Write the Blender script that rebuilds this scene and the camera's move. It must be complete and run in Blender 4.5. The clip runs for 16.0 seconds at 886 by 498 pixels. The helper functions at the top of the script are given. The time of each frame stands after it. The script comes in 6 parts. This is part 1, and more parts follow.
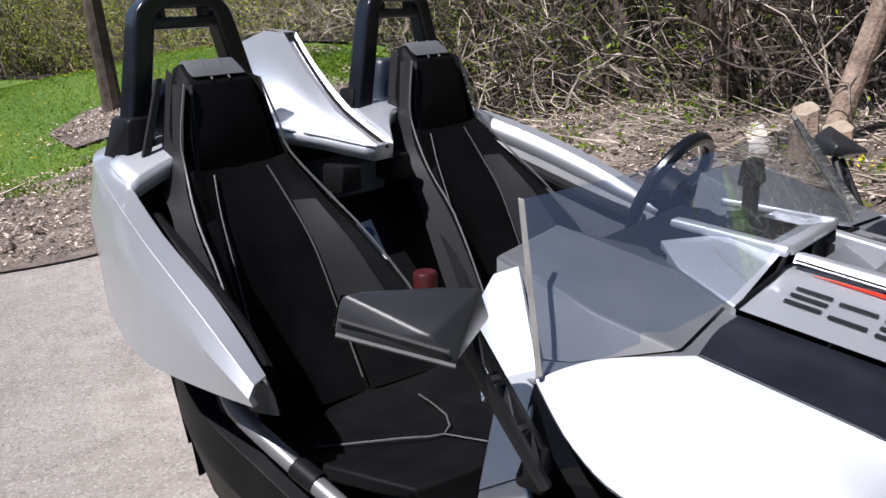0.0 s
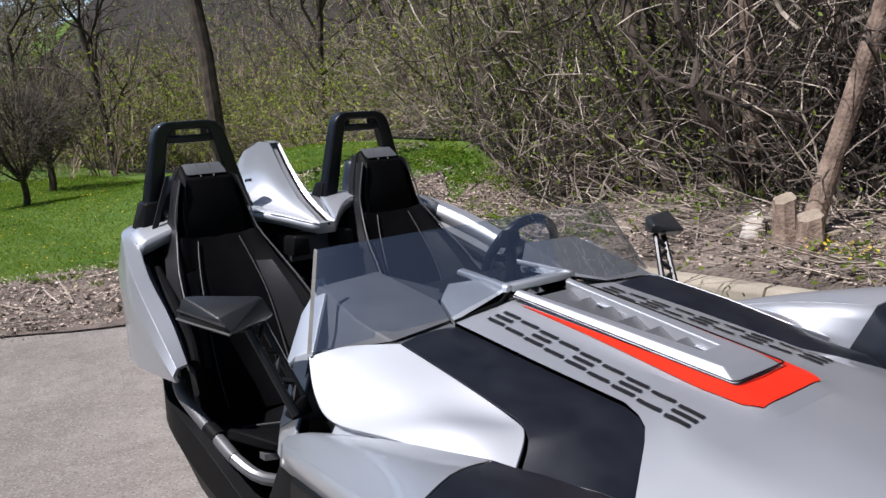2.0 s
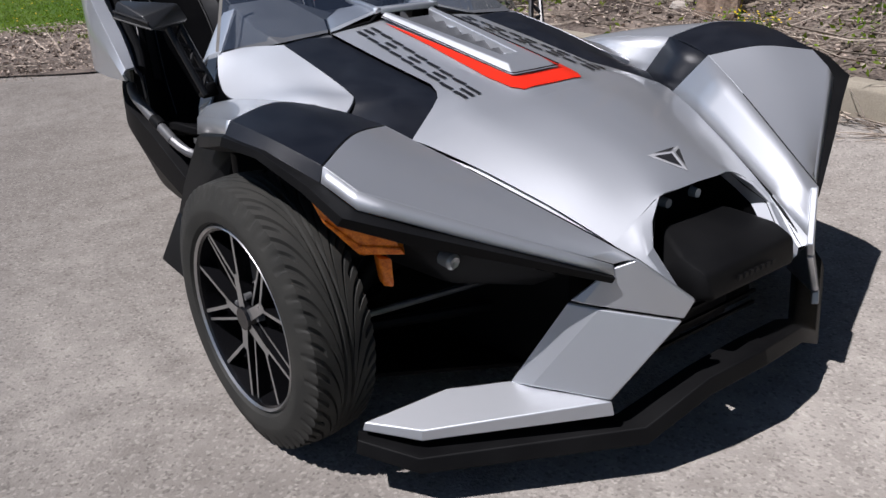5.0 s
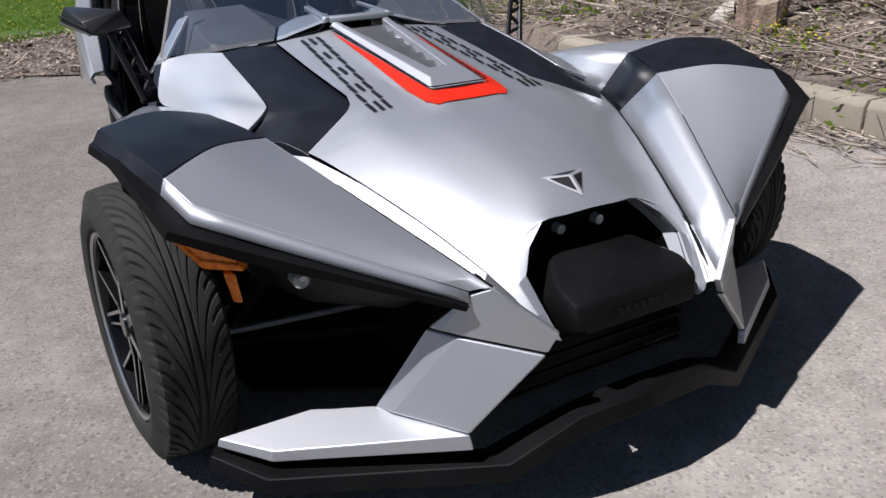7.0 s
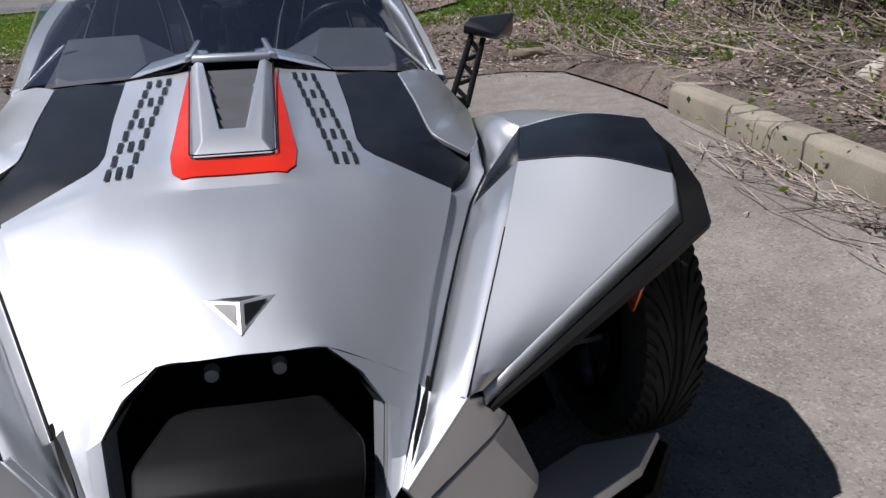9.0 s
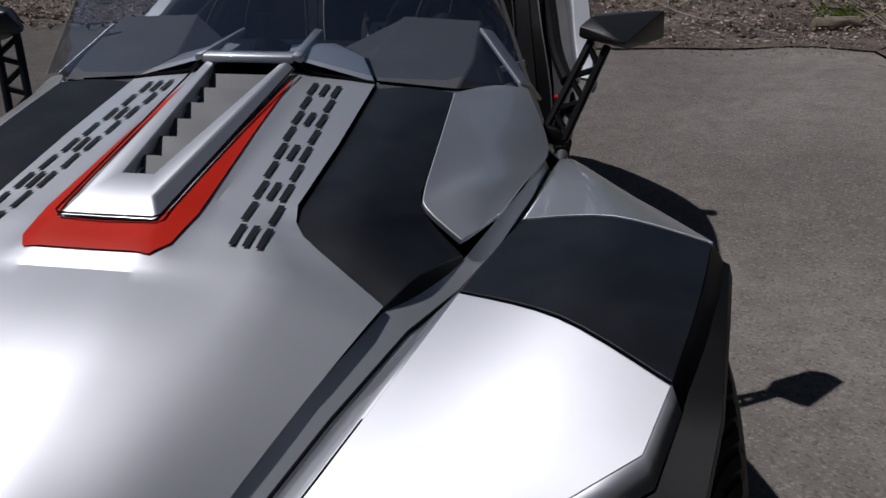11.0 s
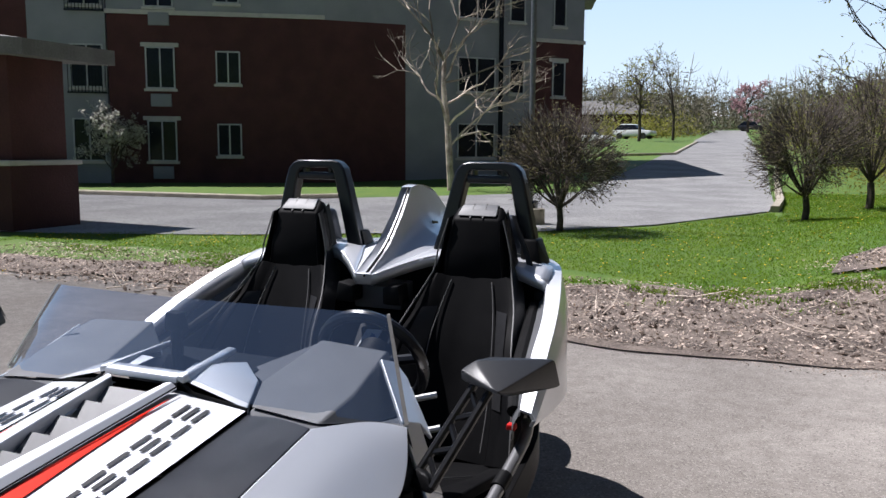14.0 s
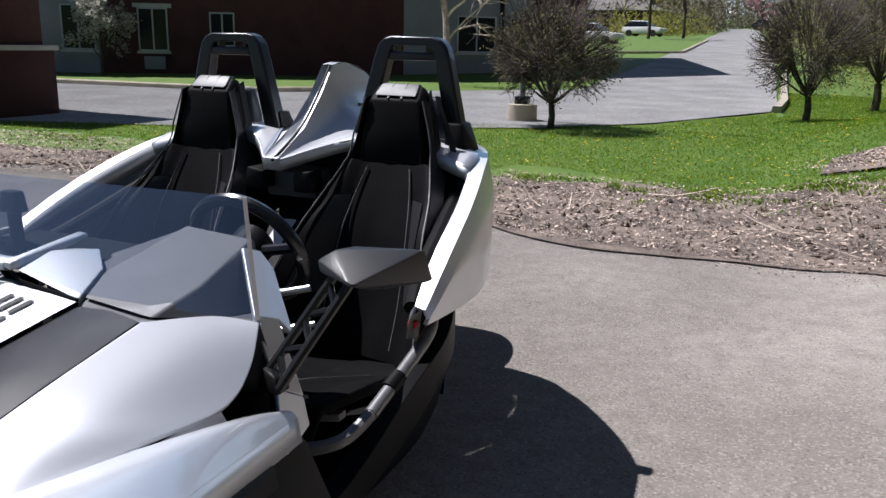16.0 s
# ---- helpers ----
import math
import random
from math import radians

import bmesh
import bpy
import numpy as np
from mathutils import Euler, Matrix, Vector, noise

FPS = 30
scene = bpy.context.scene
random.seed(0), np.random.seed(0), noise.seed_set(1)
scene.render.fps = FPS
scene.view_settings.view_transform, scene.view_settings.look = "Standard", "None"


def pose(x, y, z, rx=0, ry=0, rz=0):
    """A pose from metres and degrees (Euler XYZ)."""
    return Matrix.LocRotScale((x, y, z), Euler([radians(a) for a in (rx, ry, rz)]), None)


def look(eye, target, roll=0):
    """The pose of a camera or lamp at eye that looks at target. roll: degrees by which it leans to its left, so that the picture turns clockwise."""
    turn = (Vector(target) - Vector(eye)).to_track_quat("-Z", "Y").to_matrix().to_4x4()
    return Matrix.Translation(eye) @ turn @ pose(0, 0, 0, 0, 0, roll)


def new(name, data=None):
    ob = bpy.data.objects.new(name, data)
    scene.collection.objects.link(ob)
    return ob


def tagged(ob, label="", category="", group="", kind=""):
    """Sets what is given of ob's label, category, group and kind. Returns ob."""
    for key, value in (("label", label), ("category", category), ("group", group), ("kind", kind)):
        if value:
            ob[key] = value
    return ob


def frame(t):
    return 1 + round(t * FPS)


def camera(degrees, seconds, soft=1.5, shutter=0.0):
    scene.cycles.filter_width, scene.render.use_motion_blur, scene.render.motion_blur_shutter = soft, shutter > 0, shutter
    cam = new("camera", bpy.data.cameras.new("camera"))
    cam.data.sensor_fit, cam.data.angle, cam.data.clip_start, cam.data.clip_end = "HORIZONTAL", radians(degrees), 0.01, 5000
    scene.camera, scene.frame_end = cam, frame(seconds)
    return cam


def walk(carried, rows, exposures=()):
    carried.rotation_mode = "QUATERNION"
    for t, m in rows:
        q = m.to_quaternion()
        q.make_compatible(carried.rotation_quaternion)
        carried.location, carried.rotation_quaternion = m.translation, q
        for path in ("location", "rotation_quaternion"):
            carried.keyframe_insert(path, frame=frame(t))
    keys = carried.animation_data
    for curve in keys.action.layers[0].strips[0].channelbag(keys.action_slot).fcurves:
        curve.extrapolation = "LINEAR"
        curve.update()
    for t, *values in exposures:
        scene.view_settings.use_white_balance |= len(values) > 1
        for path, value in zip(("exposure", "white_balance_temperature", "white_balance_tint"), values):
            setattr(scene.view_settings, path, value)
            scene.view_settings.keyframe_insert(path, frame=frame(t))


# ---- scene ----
cam = camera(56.85, 16.0)
PATH = [
    (0.0, (-1.3636, 0.2079, 1.2140), (0.0257, 1.5346, 0.6577), -2.62),
    (0.5, (-1.4134, -0.0311, 1.2323), (-0.0331, 1.3437, 0.7798), -2.39),
    (1.0, (-1.3891, -0.2697, 1.2563), (-0.0492, 1.1602, 0.8563), -2.91),
    (1.5, (-1.3279, -0.5075, 1.2626), (-0.1155, 1.0293, 0.8524), -2.31),
    (2.0, (-1.3758, -0.7520, 1.2503), (-0.1786, 0.8163, 0.9231), -3.47),
    (2.5, (-1.4073, -0.9659, 1.2616), (-0.2282, 0.5932, 0.8384), -3.36),
    (3.0, (-1.3830, -1.1465, 1.2258), (-0.3284, 0.4641, 0.6838), -2.52),
    (3.5, (-1.3790, -1.2872, 1.1910), (-0.3566, 0.2904, 0.5084), -2.06),
    (4.0, (-1.4440, -1.3905, 1.1738), (-0.3663, 0.1037, 0.3956), -2.43),
    (4.2, (-1.4859, -1.4317, 1.1799), (-0.3919, 0.0376, 0.3771), -1.70),
    (6.3, (-1.3490, -1.5884, 1.1702), (-0.3495, -0.0612, 0.3525), -2.32),
    (6.5, (-1.2647, -1.6392, 1.1698), (-0.3385, -0.0436, 0.3976), -2.74),
    (7.0, (-1.0673, -1.6944, 1.1694), (-0.1614, -0.0990, 0.3732), -1.60),
    (7.5, (-0.8298, -1.6390, 1.1777), (0.0854, -0.0438, 0.3916), -0.53),
    (8.0, (-0.5819, -1.6021, 1.1541), (0.2523, 0.0235, 0.3408), -3.63),
    (8.2, (-0.4452, -1.6224, 1.1571), (0.3015, 0.0718, 0.4006), -2.77),
    (10.3, (0.5857, -1.2523, 1.1603), (0.5396, 0.5614, 0.3185), -2.42),
    (10.5, (0.6312, -1.1732, 1.1471), (0.4850, 0.6019, 0.2373), -1.08),
    (11.0, (0.7082, -0.9411, 1.2064), (0.3720, 0.8273, 0.3348), -1.37),
    (11.5, (0.7876, -0.7248, 1.2279), (0.0986, 1.0040, 0.4953), -2.27),
    (12.0, (0.8839, -0.5352, 1.2480), (0.0560, 1.1768, 0.6286), -3.84),
    (12.5, (0.9560, -0.4965, 1.2738), (0.1667, 1.2788, 0.7990), -3.92),
    (13.0, (1.0988, -0.5650, 1.2943), (0.3555, 1.2686, 1.0020), -2.45),
    (13.5, (1.2323, -0.6734, 1.3302), (0.4722, 1.1588, 1.0748), -0.54),
    (14.0, (1.2669, -0.6964, 1.3266), (0.5136, 1.1397, 1.0791), 0.38),
    (14.5, (1.2943, -0.6229, 1.3098), (0.6132, 1.2229, 0.9503), -0.14),
    (15.0, (1.3534, -0.4852, 1.3165), (0.5931, 1.3330, 0.9757), -1.25),
    (15.5, (1.4127, -0.4049, 1.3017), (0.6234, 1.3943, 0.9277), 0.53),
    (16.0, (1.4415, -0.4025, 1.2601), (0.6997, 1.3891, 0.7704), 1.28),
]
EXPOSURE = [(0, .68), (1, .50), (2, .30), (3, .02), (4, -.08), (6.5, .22), (7.0, .08), (7.5, -.2), (8.2, -.18), (10.3, -.78), (11.0, -1.26), (11.5, -1.08), (12.0, -.5), (12.5, -.22), (13.0, .03), (13.5, .38), (14.5, .68), (16, .58)]
walk(cam, [(t, look(eye, target, roll)) for t, eye, target, roll in PATH], EXPOSURE)

# ---------- light ----------
world = bpy.data.worlds.new("world")
scene.world = world
world.use_nodes = True
wn = world.node_tree
sky = wn.nodes.new("ShaderNodeTexSky")
sky.sky_type, sky.sun_disc = "NISHITA", False
sky.sun_elevation, sky.sun_rotation = radians(59), radians(-86)
sky.air_density, sky.dust_density, sky.ozone_density = 0.5, 0.2, 1.6
wn.nodes["Background"].inputs["Strength"].default_value = 0.05
wn.links.new(sky.outputs["Color"], wn.nodes["Background"].inputs["Color"])
sun = new("sun", bpy.data.lights.new("sun", "SUN"))
sun.data.energy, sun.data.angle, sun.data.color = 5.0, radians(0.6), (0.99, 0.96, 1.0)
sun.matrix_world = look((-5.0, 0.35, 8.6), (0, 0, 0))



# ---------- materials ----------
def material(name, base, second=None, rough=0.5, metal=0.0, scale=20.0, fine=200.0, bump=0.1, coat=0.0, mix=0.5, spread=0.12, objvar=0.0, spec=0.5, coatrough=0.12):
    """Principled paint or plastic with blotches (scale), grain (fine) and relief."""
    m = bpy.data.materials.new(name)
    m.use_nodes = True
    nt = m.node_tree
    n, lk = nt.nodes, nt.links
    b = n["Principled BSDF"]
    co = n.new("ShaderNodeTexCoord")
    big, small = n.new("ShaderNodeTexNoise"), n.new("ShaderNodeTexNoise")
    for q, s, d in ((big, scale, 6), (small, fine, 2)):
        q.inputs["Scale"].default_value, q.inputs["Detail"].default_value = s, d
        lk.new(co.outputs["Object"], q.inputs["Vector"])
    add = n.new("ShaderNodeMath")
    add.operation = "MULTIPLY_ADD"
    lk.new(small.outputs["Fac"], add.inputs[0])
    add.inputs[1].default_value = mix
    lk.new(big.outputs["Fac"], add.inputs[2])
    rng = n.new("ShaderNodeMapRange")
    rng.inputs["From Min"].default_value = 0.5 + mix * 0.5 - spread - 0.05
    rng.inputs["From Max"].default_value = 0.5 + mix * 0.5 + spread + 0.05
    lk.new(add.outputs[0], rng.inputs["Value"])
    cm = n.new("ShaderNodeMix")
    cm.data_type = "RGBA"
    second = second or tuple(c * 0.8 for c in base)
    cm.inputs[6].default_value, cm.inputs[7].default_value = (*base, 1), (*second, 1)
    lk.new(rng.outputs[0], cm.inputs[0])
    out = cm.outputs[2]
    if objvar:
        info, hv = n.new("ShaderNodeObjectInfo"), n.new("ShaderNodeHueSaturation")
        vr = n.new("ShaderNodeMapRange")
        vr.inputs["To Min"].default_value, vr.inputs["To Max"].default_value = 1 - objvar, 1 + objvar
        lk.new(info.outputs["Random"], vr.inputs["Value"])
        lk.new(vr.outputs[0], hv.inputs["Value"])
        lk.new(out, hv.inputs["Color"])
        out = hv.outputs["Color"]
    lk.new(out, b.inputs["Base Color"])
    b.inputs["Metallic"].default_value, b.inputs["Coat Weight"].default_value = metal, coat
    b.inputs["Coat Roughness"].default_value, b.inputs["Specular IOR Level"].default_value = coatrough, spec
    rr = n.new("ShaderNodeMapRange")
    rr.inputs["To Min"].default_value, rr.inputs["To Max"].default_value = max(0.03, rough - 0.06), min(1, rough + 0.06)
    lk.new(big.outputs["Fac"], rr.inputs["Value"])
    lk.new(rr.outputs[0], b.inputs["Roughness"])
    if bump:
        bp = n.new("ShaderNodeBump")
        bp.inputs["Strength"].default_value, bp.inputs["Distance"].default_value = bump, 0.6 / fine
        lk.new(small.outputs["Fac"], bp.inputs["Height"])
        lk.new(bp.outputs["Normal"], b.inputs["Normal"])
    return m


def island_tint(m, amount):
    """Varies a material from piece to piece of one mesh."""
    nt = m.node_tree
    b = nt.nodes["Principled BSDF"]
    src = b.inputs["Base Color"].links[0].from_socket
    geo, hv, mr = nt.nodes.new("ShaderNodeNewGeometry"), nt.nodes.new("ShaderNodeHueSaturation"), nt.nodes.new("ShaderNodeMapRange")
    mr.inputs["To Min"].default_value, mr.inputs["To Max"].default_value = 1 - amount, 1 + amount
    nt.links.new(geo.outputs["Random Per Island"], mr.inputs["Value"])
    nt.links.new(mr.outputs[0], hv.inputs["Value"])
    nt.links.new(src, hv.inputs["Color"])
    nt.links.new(hv.outputs["Color"], b.inputs["Base Color"])
    return m


def thin_leaf(m, amount=0.5):
    """Lets light shine through a leaf's blade."""
    n, lk = m.node_tree.nodes, m.node_tree.links
    b = n["Principled BSDF"]
    tl, mx = n.new("ShaderNodeBsdfTranslucent"), n.new("ShaderNodeMixShader")
    lk.new(b.inputs["Base Color"].links[0].from_socket, tl.inputs["Color"])
    mx.inputs[0].default_value = amount
    lk.new(b.outputs[0], mx.inputs[1])
    lk.new(tl.outputs[0], mx.inputs[2])
    lk.new(mx.outputs[0], n["Material Output"].inputs["Surface"])
    return m


def glass(name, tint, gloss_rough=0.02, floor=0.05, edge=0.75, dust=0.0):
    """Thin tinted pane: clear, with gloss that grows towards grazing view."""
    m = bpy.data.materials.new(name)
    m.use_nodes = True
    n, lk = m.node_tree.nodes, m.node_tree.links
    n.remove(n["Principled BSDF"])
    tr, gl, mx, lw = n.new("ShaderNodeBsdfTransparent"), n.new("ShaderNodeBsdfGlossy"), n.new("ShaderNodeMixShader"), n.new("ShaderNodeLayerWeight")
    lw.inputs["Blend"].default_value = 0.5
    pw, ma = n.new("ShaderNodeMath"), n.new("ShaderNodeMath")
    pw.operation, ma.operation = "POWER", "MULTIPLY_ADD"
    pw.inputs[1].default_value, ma.inputs[1].default_value, ma.inputs[2].default_value = 4.0, edge, floor
    tr.inputs["Color"].default_value = (*tint, 1)
    gl.inputs["Roughness"].default_value = gloss_rough
    # bluish gloss: the blue sky's reflection is put into this colour
    gl.inputs["Color"].default_value = (0.78, 0.9, 1, 1)
    lk.new(lw.outputs["Facing"], pw.inputs[0])
    lk.new(pw.outputs[0], ma.inputs[0])
    lk.new(ma.outputs[0], mx.inputs[0])
    df, dm = n.new("ShaderNodeBsdfDiffuse"), n.new("ShaderNodeMixShader")
    df.inputs["Color"].default_value = (0.62, 0.68, 0.78, 1)
    dm.inputs[0].default_value = dust
    lk.new(tr.outputs[0], dm.inputs[1])
    lk.new(df.outputs[0], dm.inputs[2])
    lk.new(dm.outputs[0], mx.inputs[1])
    lk.new(gl.outputs[0], mx.inputs[2])
    lk.new(mx.outputs[0], n["Material Output"].inputs["Surface"])
    return m


SILVER = material("silver_paint", (0.63, 0.648, 0.68), (0.58, 0.598, 0.63), 0.51, 0.80, 3.0, 2500, 0.015, 0.8, coatrough=0.06)
DECAL = material("black_textured_film", (0.006, 0.0075, 0.012), (0.012, 0.014, 0.020), 0.41, 0.0, 14, 1100, 0.4, 0.0, spec=0.36)
DASH = material("charcoal_grained_plastic", (0.110, 0.114, 0.122), (0.085, 0.088, 0.095), 0.5, 0.0, 9, 1100, 0.35, spec=0.45)
BLACK = material("black_moulded_plastic", (0.0045, 0.0045, 0.005), (0.008, 0.008, 0.0085), 0.5, 0.0, 8, 700, 0.2, spec=0.12)
SATIN = material("black_satin_tube", (0.005, 0.006, 0.009), (0.008, 0.009, 0.012), 0.3, 0.0, 20, 900, 0.05, 0.1, spec=0.35)
VINYL = material("black_seat_vinyl", (0.0035, 0.0035, 0.004), (0.006, 0.006, 0.0065), 0.58, 0.0, 10, 1100, 0.25, spec=0.07)
GREYVINYL = material("grey_seat_trim", (0.020, 0.0205, 0.022), (0.015, 0.015, 0.0165), 0.45, 0.0, 12, 900, 0.2, spec=0.35)
SEAM = material("pale_seat_seam", (0.10, 0.10, 0.10), None, 0.5, 0.0, 60, 900, 0.1, spec=0.3)
RUBBER = material("tyre_rubber", (0.028, 0.028, 0.026), (0.042, 0.041, 0.037), 0.7, 0.0, 12, 500, 0.3, spec=0.25)
RIMBLACK = material("gloss_black_rim", (0.007, 0.007, 0.008), None, 0.22, 0.0, 10, 900, 0.02, 0.35, spec=0.3)
MACHINED = material("machined_alloy", (0.58, 0.58, 0.58), (0.5, 0.5, 0.5), 0.3, 0.9, 30, 1500, 0.05)
CHROME = material("bright_chrome", (0.75, 0.76, 0.78), None, 0.12, 1.0, 30, 900, 0.02)
STEEL = material("grey_painted_steel", (0.22, 0.22, 0.225), (0.16, 0.16, 0.165), 0.38, 0.5, 20, 700, 0.1)
RED = material("red_stripe_film", (0.80, 0.030, 0.012), (0.72, 0.026, 0.010), 0.45, 0.0, 10, 900, 0.05, 0.0, spec=0.2)
INK = material("black_lettering_film", (0.015, 0.015, 0.017), None, 0.4, 0.0, 20, 900, 0.03)
AMBER = material("amber_lens", (0.95, 0.27, 0.014), (0.60, 0.12, 0.006), 0.24, 0.0, 60, 300, 0.3, 0.15)
LENS = material("frosted_lamp_lens", (0.42, 0.43, 0.44), None, 0.2, 0.3, 40, 500, 0.2, 0.4)
WHITE = material("white_sticker", (0.75, 0.75, 0.76), None, 0.45, 0.0, 20, 600, 0.02)
BLUE = material("blue_print", (0.08, 0.16, 0.35), None, 0.45, 0.0, 20, 600, 0.02)
REDPLASTIC = material("red_button", (0.6, 0.02, 0.02), None, 0.35, 0.0, 20, 600, 0.02)
MAROON = material("maroon_can", (0.07, 0.013, 0.015), None, 0.35, 0.2, 20, 600, 0.02)
MESHBLACK = material("dark_radiator_mesh", (0.004, 0.004, 0.004), (0.007, 0.007, 0.007), 0.7, 0.0, 80, 400, 0.5, spec=0.1)
SHIELD = glass("tinted_windshield", (0.90, 0.94, 0.985), 0.02, 0.35, 0.6, 0.028)
SCREENEDGE = material("polished_acrylic_edge", (0.26, 0.25, 0.235), (0.20, 0.19, 0.175), 0.3, 0.0, 30, 300, 0.05)
ARM = material("glossy_black_arm", (0.010, 0.010, 0.011), None, 0.34, 0.0, 20, 700, 0.05, 0.15, spec=0.3)
MIRRORGREY = material("dark_grey_mirror_shell", (0.022, 0.023, 0.026), (0.017, 0.018, 0.020), 0.38, 0.0, 10, 900, 0.3, spec=0.4)
BADGE = material("pale_badge_metal", (0.66, 0.66, 0.68), None, 0.42, 0.5, 30, 900, 0.02)
MIRROR = material("mirror_glass", (0.85, 0.86, 0.88), None, 0.03, 1.0, 30, 900, 0.0)


# ---------- mesh helpers ----------
def put(name, me, mat, parent=None, label="", sharp=35):
    me.materials.append(mat)
    me.shade_smooth()
    me.set_sharp_from_angle(angle=radians(sharp))
    ob = new(name, me)
    if parent:
        ob.parent = parent
    return tagged(ob, label)


def part(name, bm, mat, parent=None, label="", sharp=35):
    """Links a bmesh as one mesh object under a thing or part."""
    me = bpy.data.meshes.new(name)
    bm.to_mesh(me)
    bm.free()
    return put(name, me, mat, parent, label, sharp)


def thing(name, label, category, group="", at=(0, 0, 0)):
    ob = new(name)
    ob.empty_display_size = 0.1
    ob.location = at
    return tagged(ob, label, category, group)


def finish(ob, solid=0.0, bevel=0.0):
    if solid:
        md = ob.modifiers.new("thickness", "SOLIDIFY")
        md.thickness, md.offset = solid, -1
    if bevel:
        md = ob.modifiers.new("edges", "BEVEL")
        md.width, md.segments, md.limit_method, md.angle_limit = bevel, 2, "ANGLE", radians(25)
        md.harden_normals = True
    return ob


def spline(pts, k):
    """Points of a smooth curve through pts, k per span."""
    p = [Vector(q) for q in pts]
    out = []
    for i in range(len(p) - 1):
        a, b, c, d = p[max(i - 1, 0)], p[i], p[i + 1], p[min(i + 2, len(p) - 1)]
        for j in range(k):
            t = j / k
            out.append(0.5 * ((2 * b) + (c - a) * t + (2 * a - 5 * b + 4 * c - d) * t * t + (3 * b - a - 3 * c + d) * t ** 3))
    out.append(p[-1])
    return out


def straight(pts, k):
    p = [Vector(q) for q in pts]
    return [p[i].lerp(p[i + 1], j / k) for i in range(len(p) - 1) for j in range(k)] + [p[-1]]


def skin(rows, hint=(0, 0, 1)):
    """A bmesh sheet over rows of points, its face turned towards hint."""
    bm = bmesh.new()
    vs = [[bm.verts.new(p) for p in r] for r in rows]
    for a, b in zip(vs, vs[1:]):
        for i in range(len(a) - 1):
            q = [a[i], a[i + 1], b[i + 1], b[i]]
            q = [v for j, v in enumerate(q) if all((v.co - w.co).length > 1e-6 for w in q[:j])]
            if len(q) > 2:
                bm.faces.new(q)
    turn(bm, hint)
    return bm


def turn(bm, hint):
    bmesh.ops.recalc_face_normals(bm, faces=bm.faces)
    n = Vector()
    for f in bm.faces:
        n += f.normal * f.calc_area()
    if n.dot(Vector(hint)) < 0:
        bmesh.ops.reverse_faces(bm, faces=bm.faces)


def loft(rows, k=4, j=4, hint=(0, 0, 1), across=spline, along=spline):
    fine = [across(r, k) for r in rows]
    cols = [along([r[i] for r in fine], j) for i in range(len(fine[0]))]
    return skin([[c[i] for c in cols] for i in range(len(cols[0]))], hint)


def flip(s, pts):
    return [(s * x, y, z) for x, y, z in pts]


def fliprows(s, rows):
    return [flip(s, r) for r in rows]


def facets(pts, faces, hint=(0, 0, 1)):
    bm = bmesh.new()
    v = [bm.verts.new(p) for p in pts]
    for f in faces:
        bm.faces.new([v[i] for i in f])
    turn(bm, hint)
    return bm


def hull(pts, bevel=0.0):
    bm = bmesh.new()
    for p in pts:
        bm.verts.new(p)
    r = bmesh.ops.convex_hull(bm, input=bm.verts)
    bmesh.ops.delete(bm, geom=[g for g in set(r["geom_interior"] + r["geom_unused"]) if isinstance(g, bmesh.types.BMVert)], context="VERTS")
    bmesh.ops.dissolve_limit(bm, angle_limit=radians(2), verts=bm.verts, edges=bm.edges)
    if bevel:
        bmesh.ops.bevel(bm, geom=bm.edges[:], offset=bevel, segments=2, profile=0.5, affect="EDGES")
    bmesh.ops.recalc_face_normals(bm, faces=bm.faces)
    return bm


def block(lo, hi, bevel=0.0):
    return hull([(x, y, z) for x in (lo[0], hi[0]) for y in (lo[1], hi[1]) for z in (lo[2], hi[2])], bevel)


def tube(pts, r, sides=10, k=1, radii=None, bm=None, flat=1.0):
    """A round bar along pts; radii gives its taper."""
    bm = bm or bmesh.new()
    p = spline(pts, k) if k > 1 else [Vector(q) for q in pts]
    rings = []
    up = Vector((0, 0, 1))
    for i, c in enumerate(p):
        d = (p[min(i + 1, len(p) - 1)] - p[max(i - 1, 0)]).normalized()
        a = d.cross(up)
        a = a.normalized() if a.length > 0.05 else d.cross(Vector((0, 1, 0))).normalized()
        b = d.cross(a)
        q = r if radii is None else radii[0] + (radii[1] - radii[0]) * i / (len(p) - 1)
        rings.append([bm.verts.new(c + q * (math.cos(h) * a + flat * math.sin(h) * b)) for h in (2 * math.pi * s / sides for s in range(sides))])
    for a, b in zip(rings, rings[1:]):
        for s in range(sides):
            bm.faces.new((a[s], a[(s + 1) % sides], b[(s + 1) % sides], b[s]))
    bm.faces.new(rings[0][::-1])
    bm.faces.new(rings[-1])
    return bm


def lathe(profile, axis="x", n=48, at=(0, 0, 0)):
    """Turns (along, radius) pairs round an axis."""
    bm = bmesh.new()
    rings = []
    for a, r in profile:
        ring = []
        for i in range(n):
            h = 2 * math.pi * i / n
            c, s = r * math.cos(h), r * math.sin(h)
            q = (a, c, s) if axis == "x" else (c, a, s) if axis == "y" else (c, s, a)
            ring.append(bm.verts.new(Vector(q) + Vector(at)))
        rings.append(ring)
    for a, b in zip(rings, rings[1:]):
        for i in range(n):
            bm.faces.new((a[i], a[(i + 1) % n], b[(i + 1) % n], b[i]))
    bmesh.ops.recalc_face_normals(bm, faces=bm.faces)
    return bm


def merge(bms):
    """Joins several bmeshes of one part."""
    out = bmesh.new()
    for b in bms:
        me = bpy.data.meshes.new("tmp")
        b.to_mesh(me)
        b.free()
        out.from_mesh(me)
        bpy.data.meshes.remove(me)
    return out

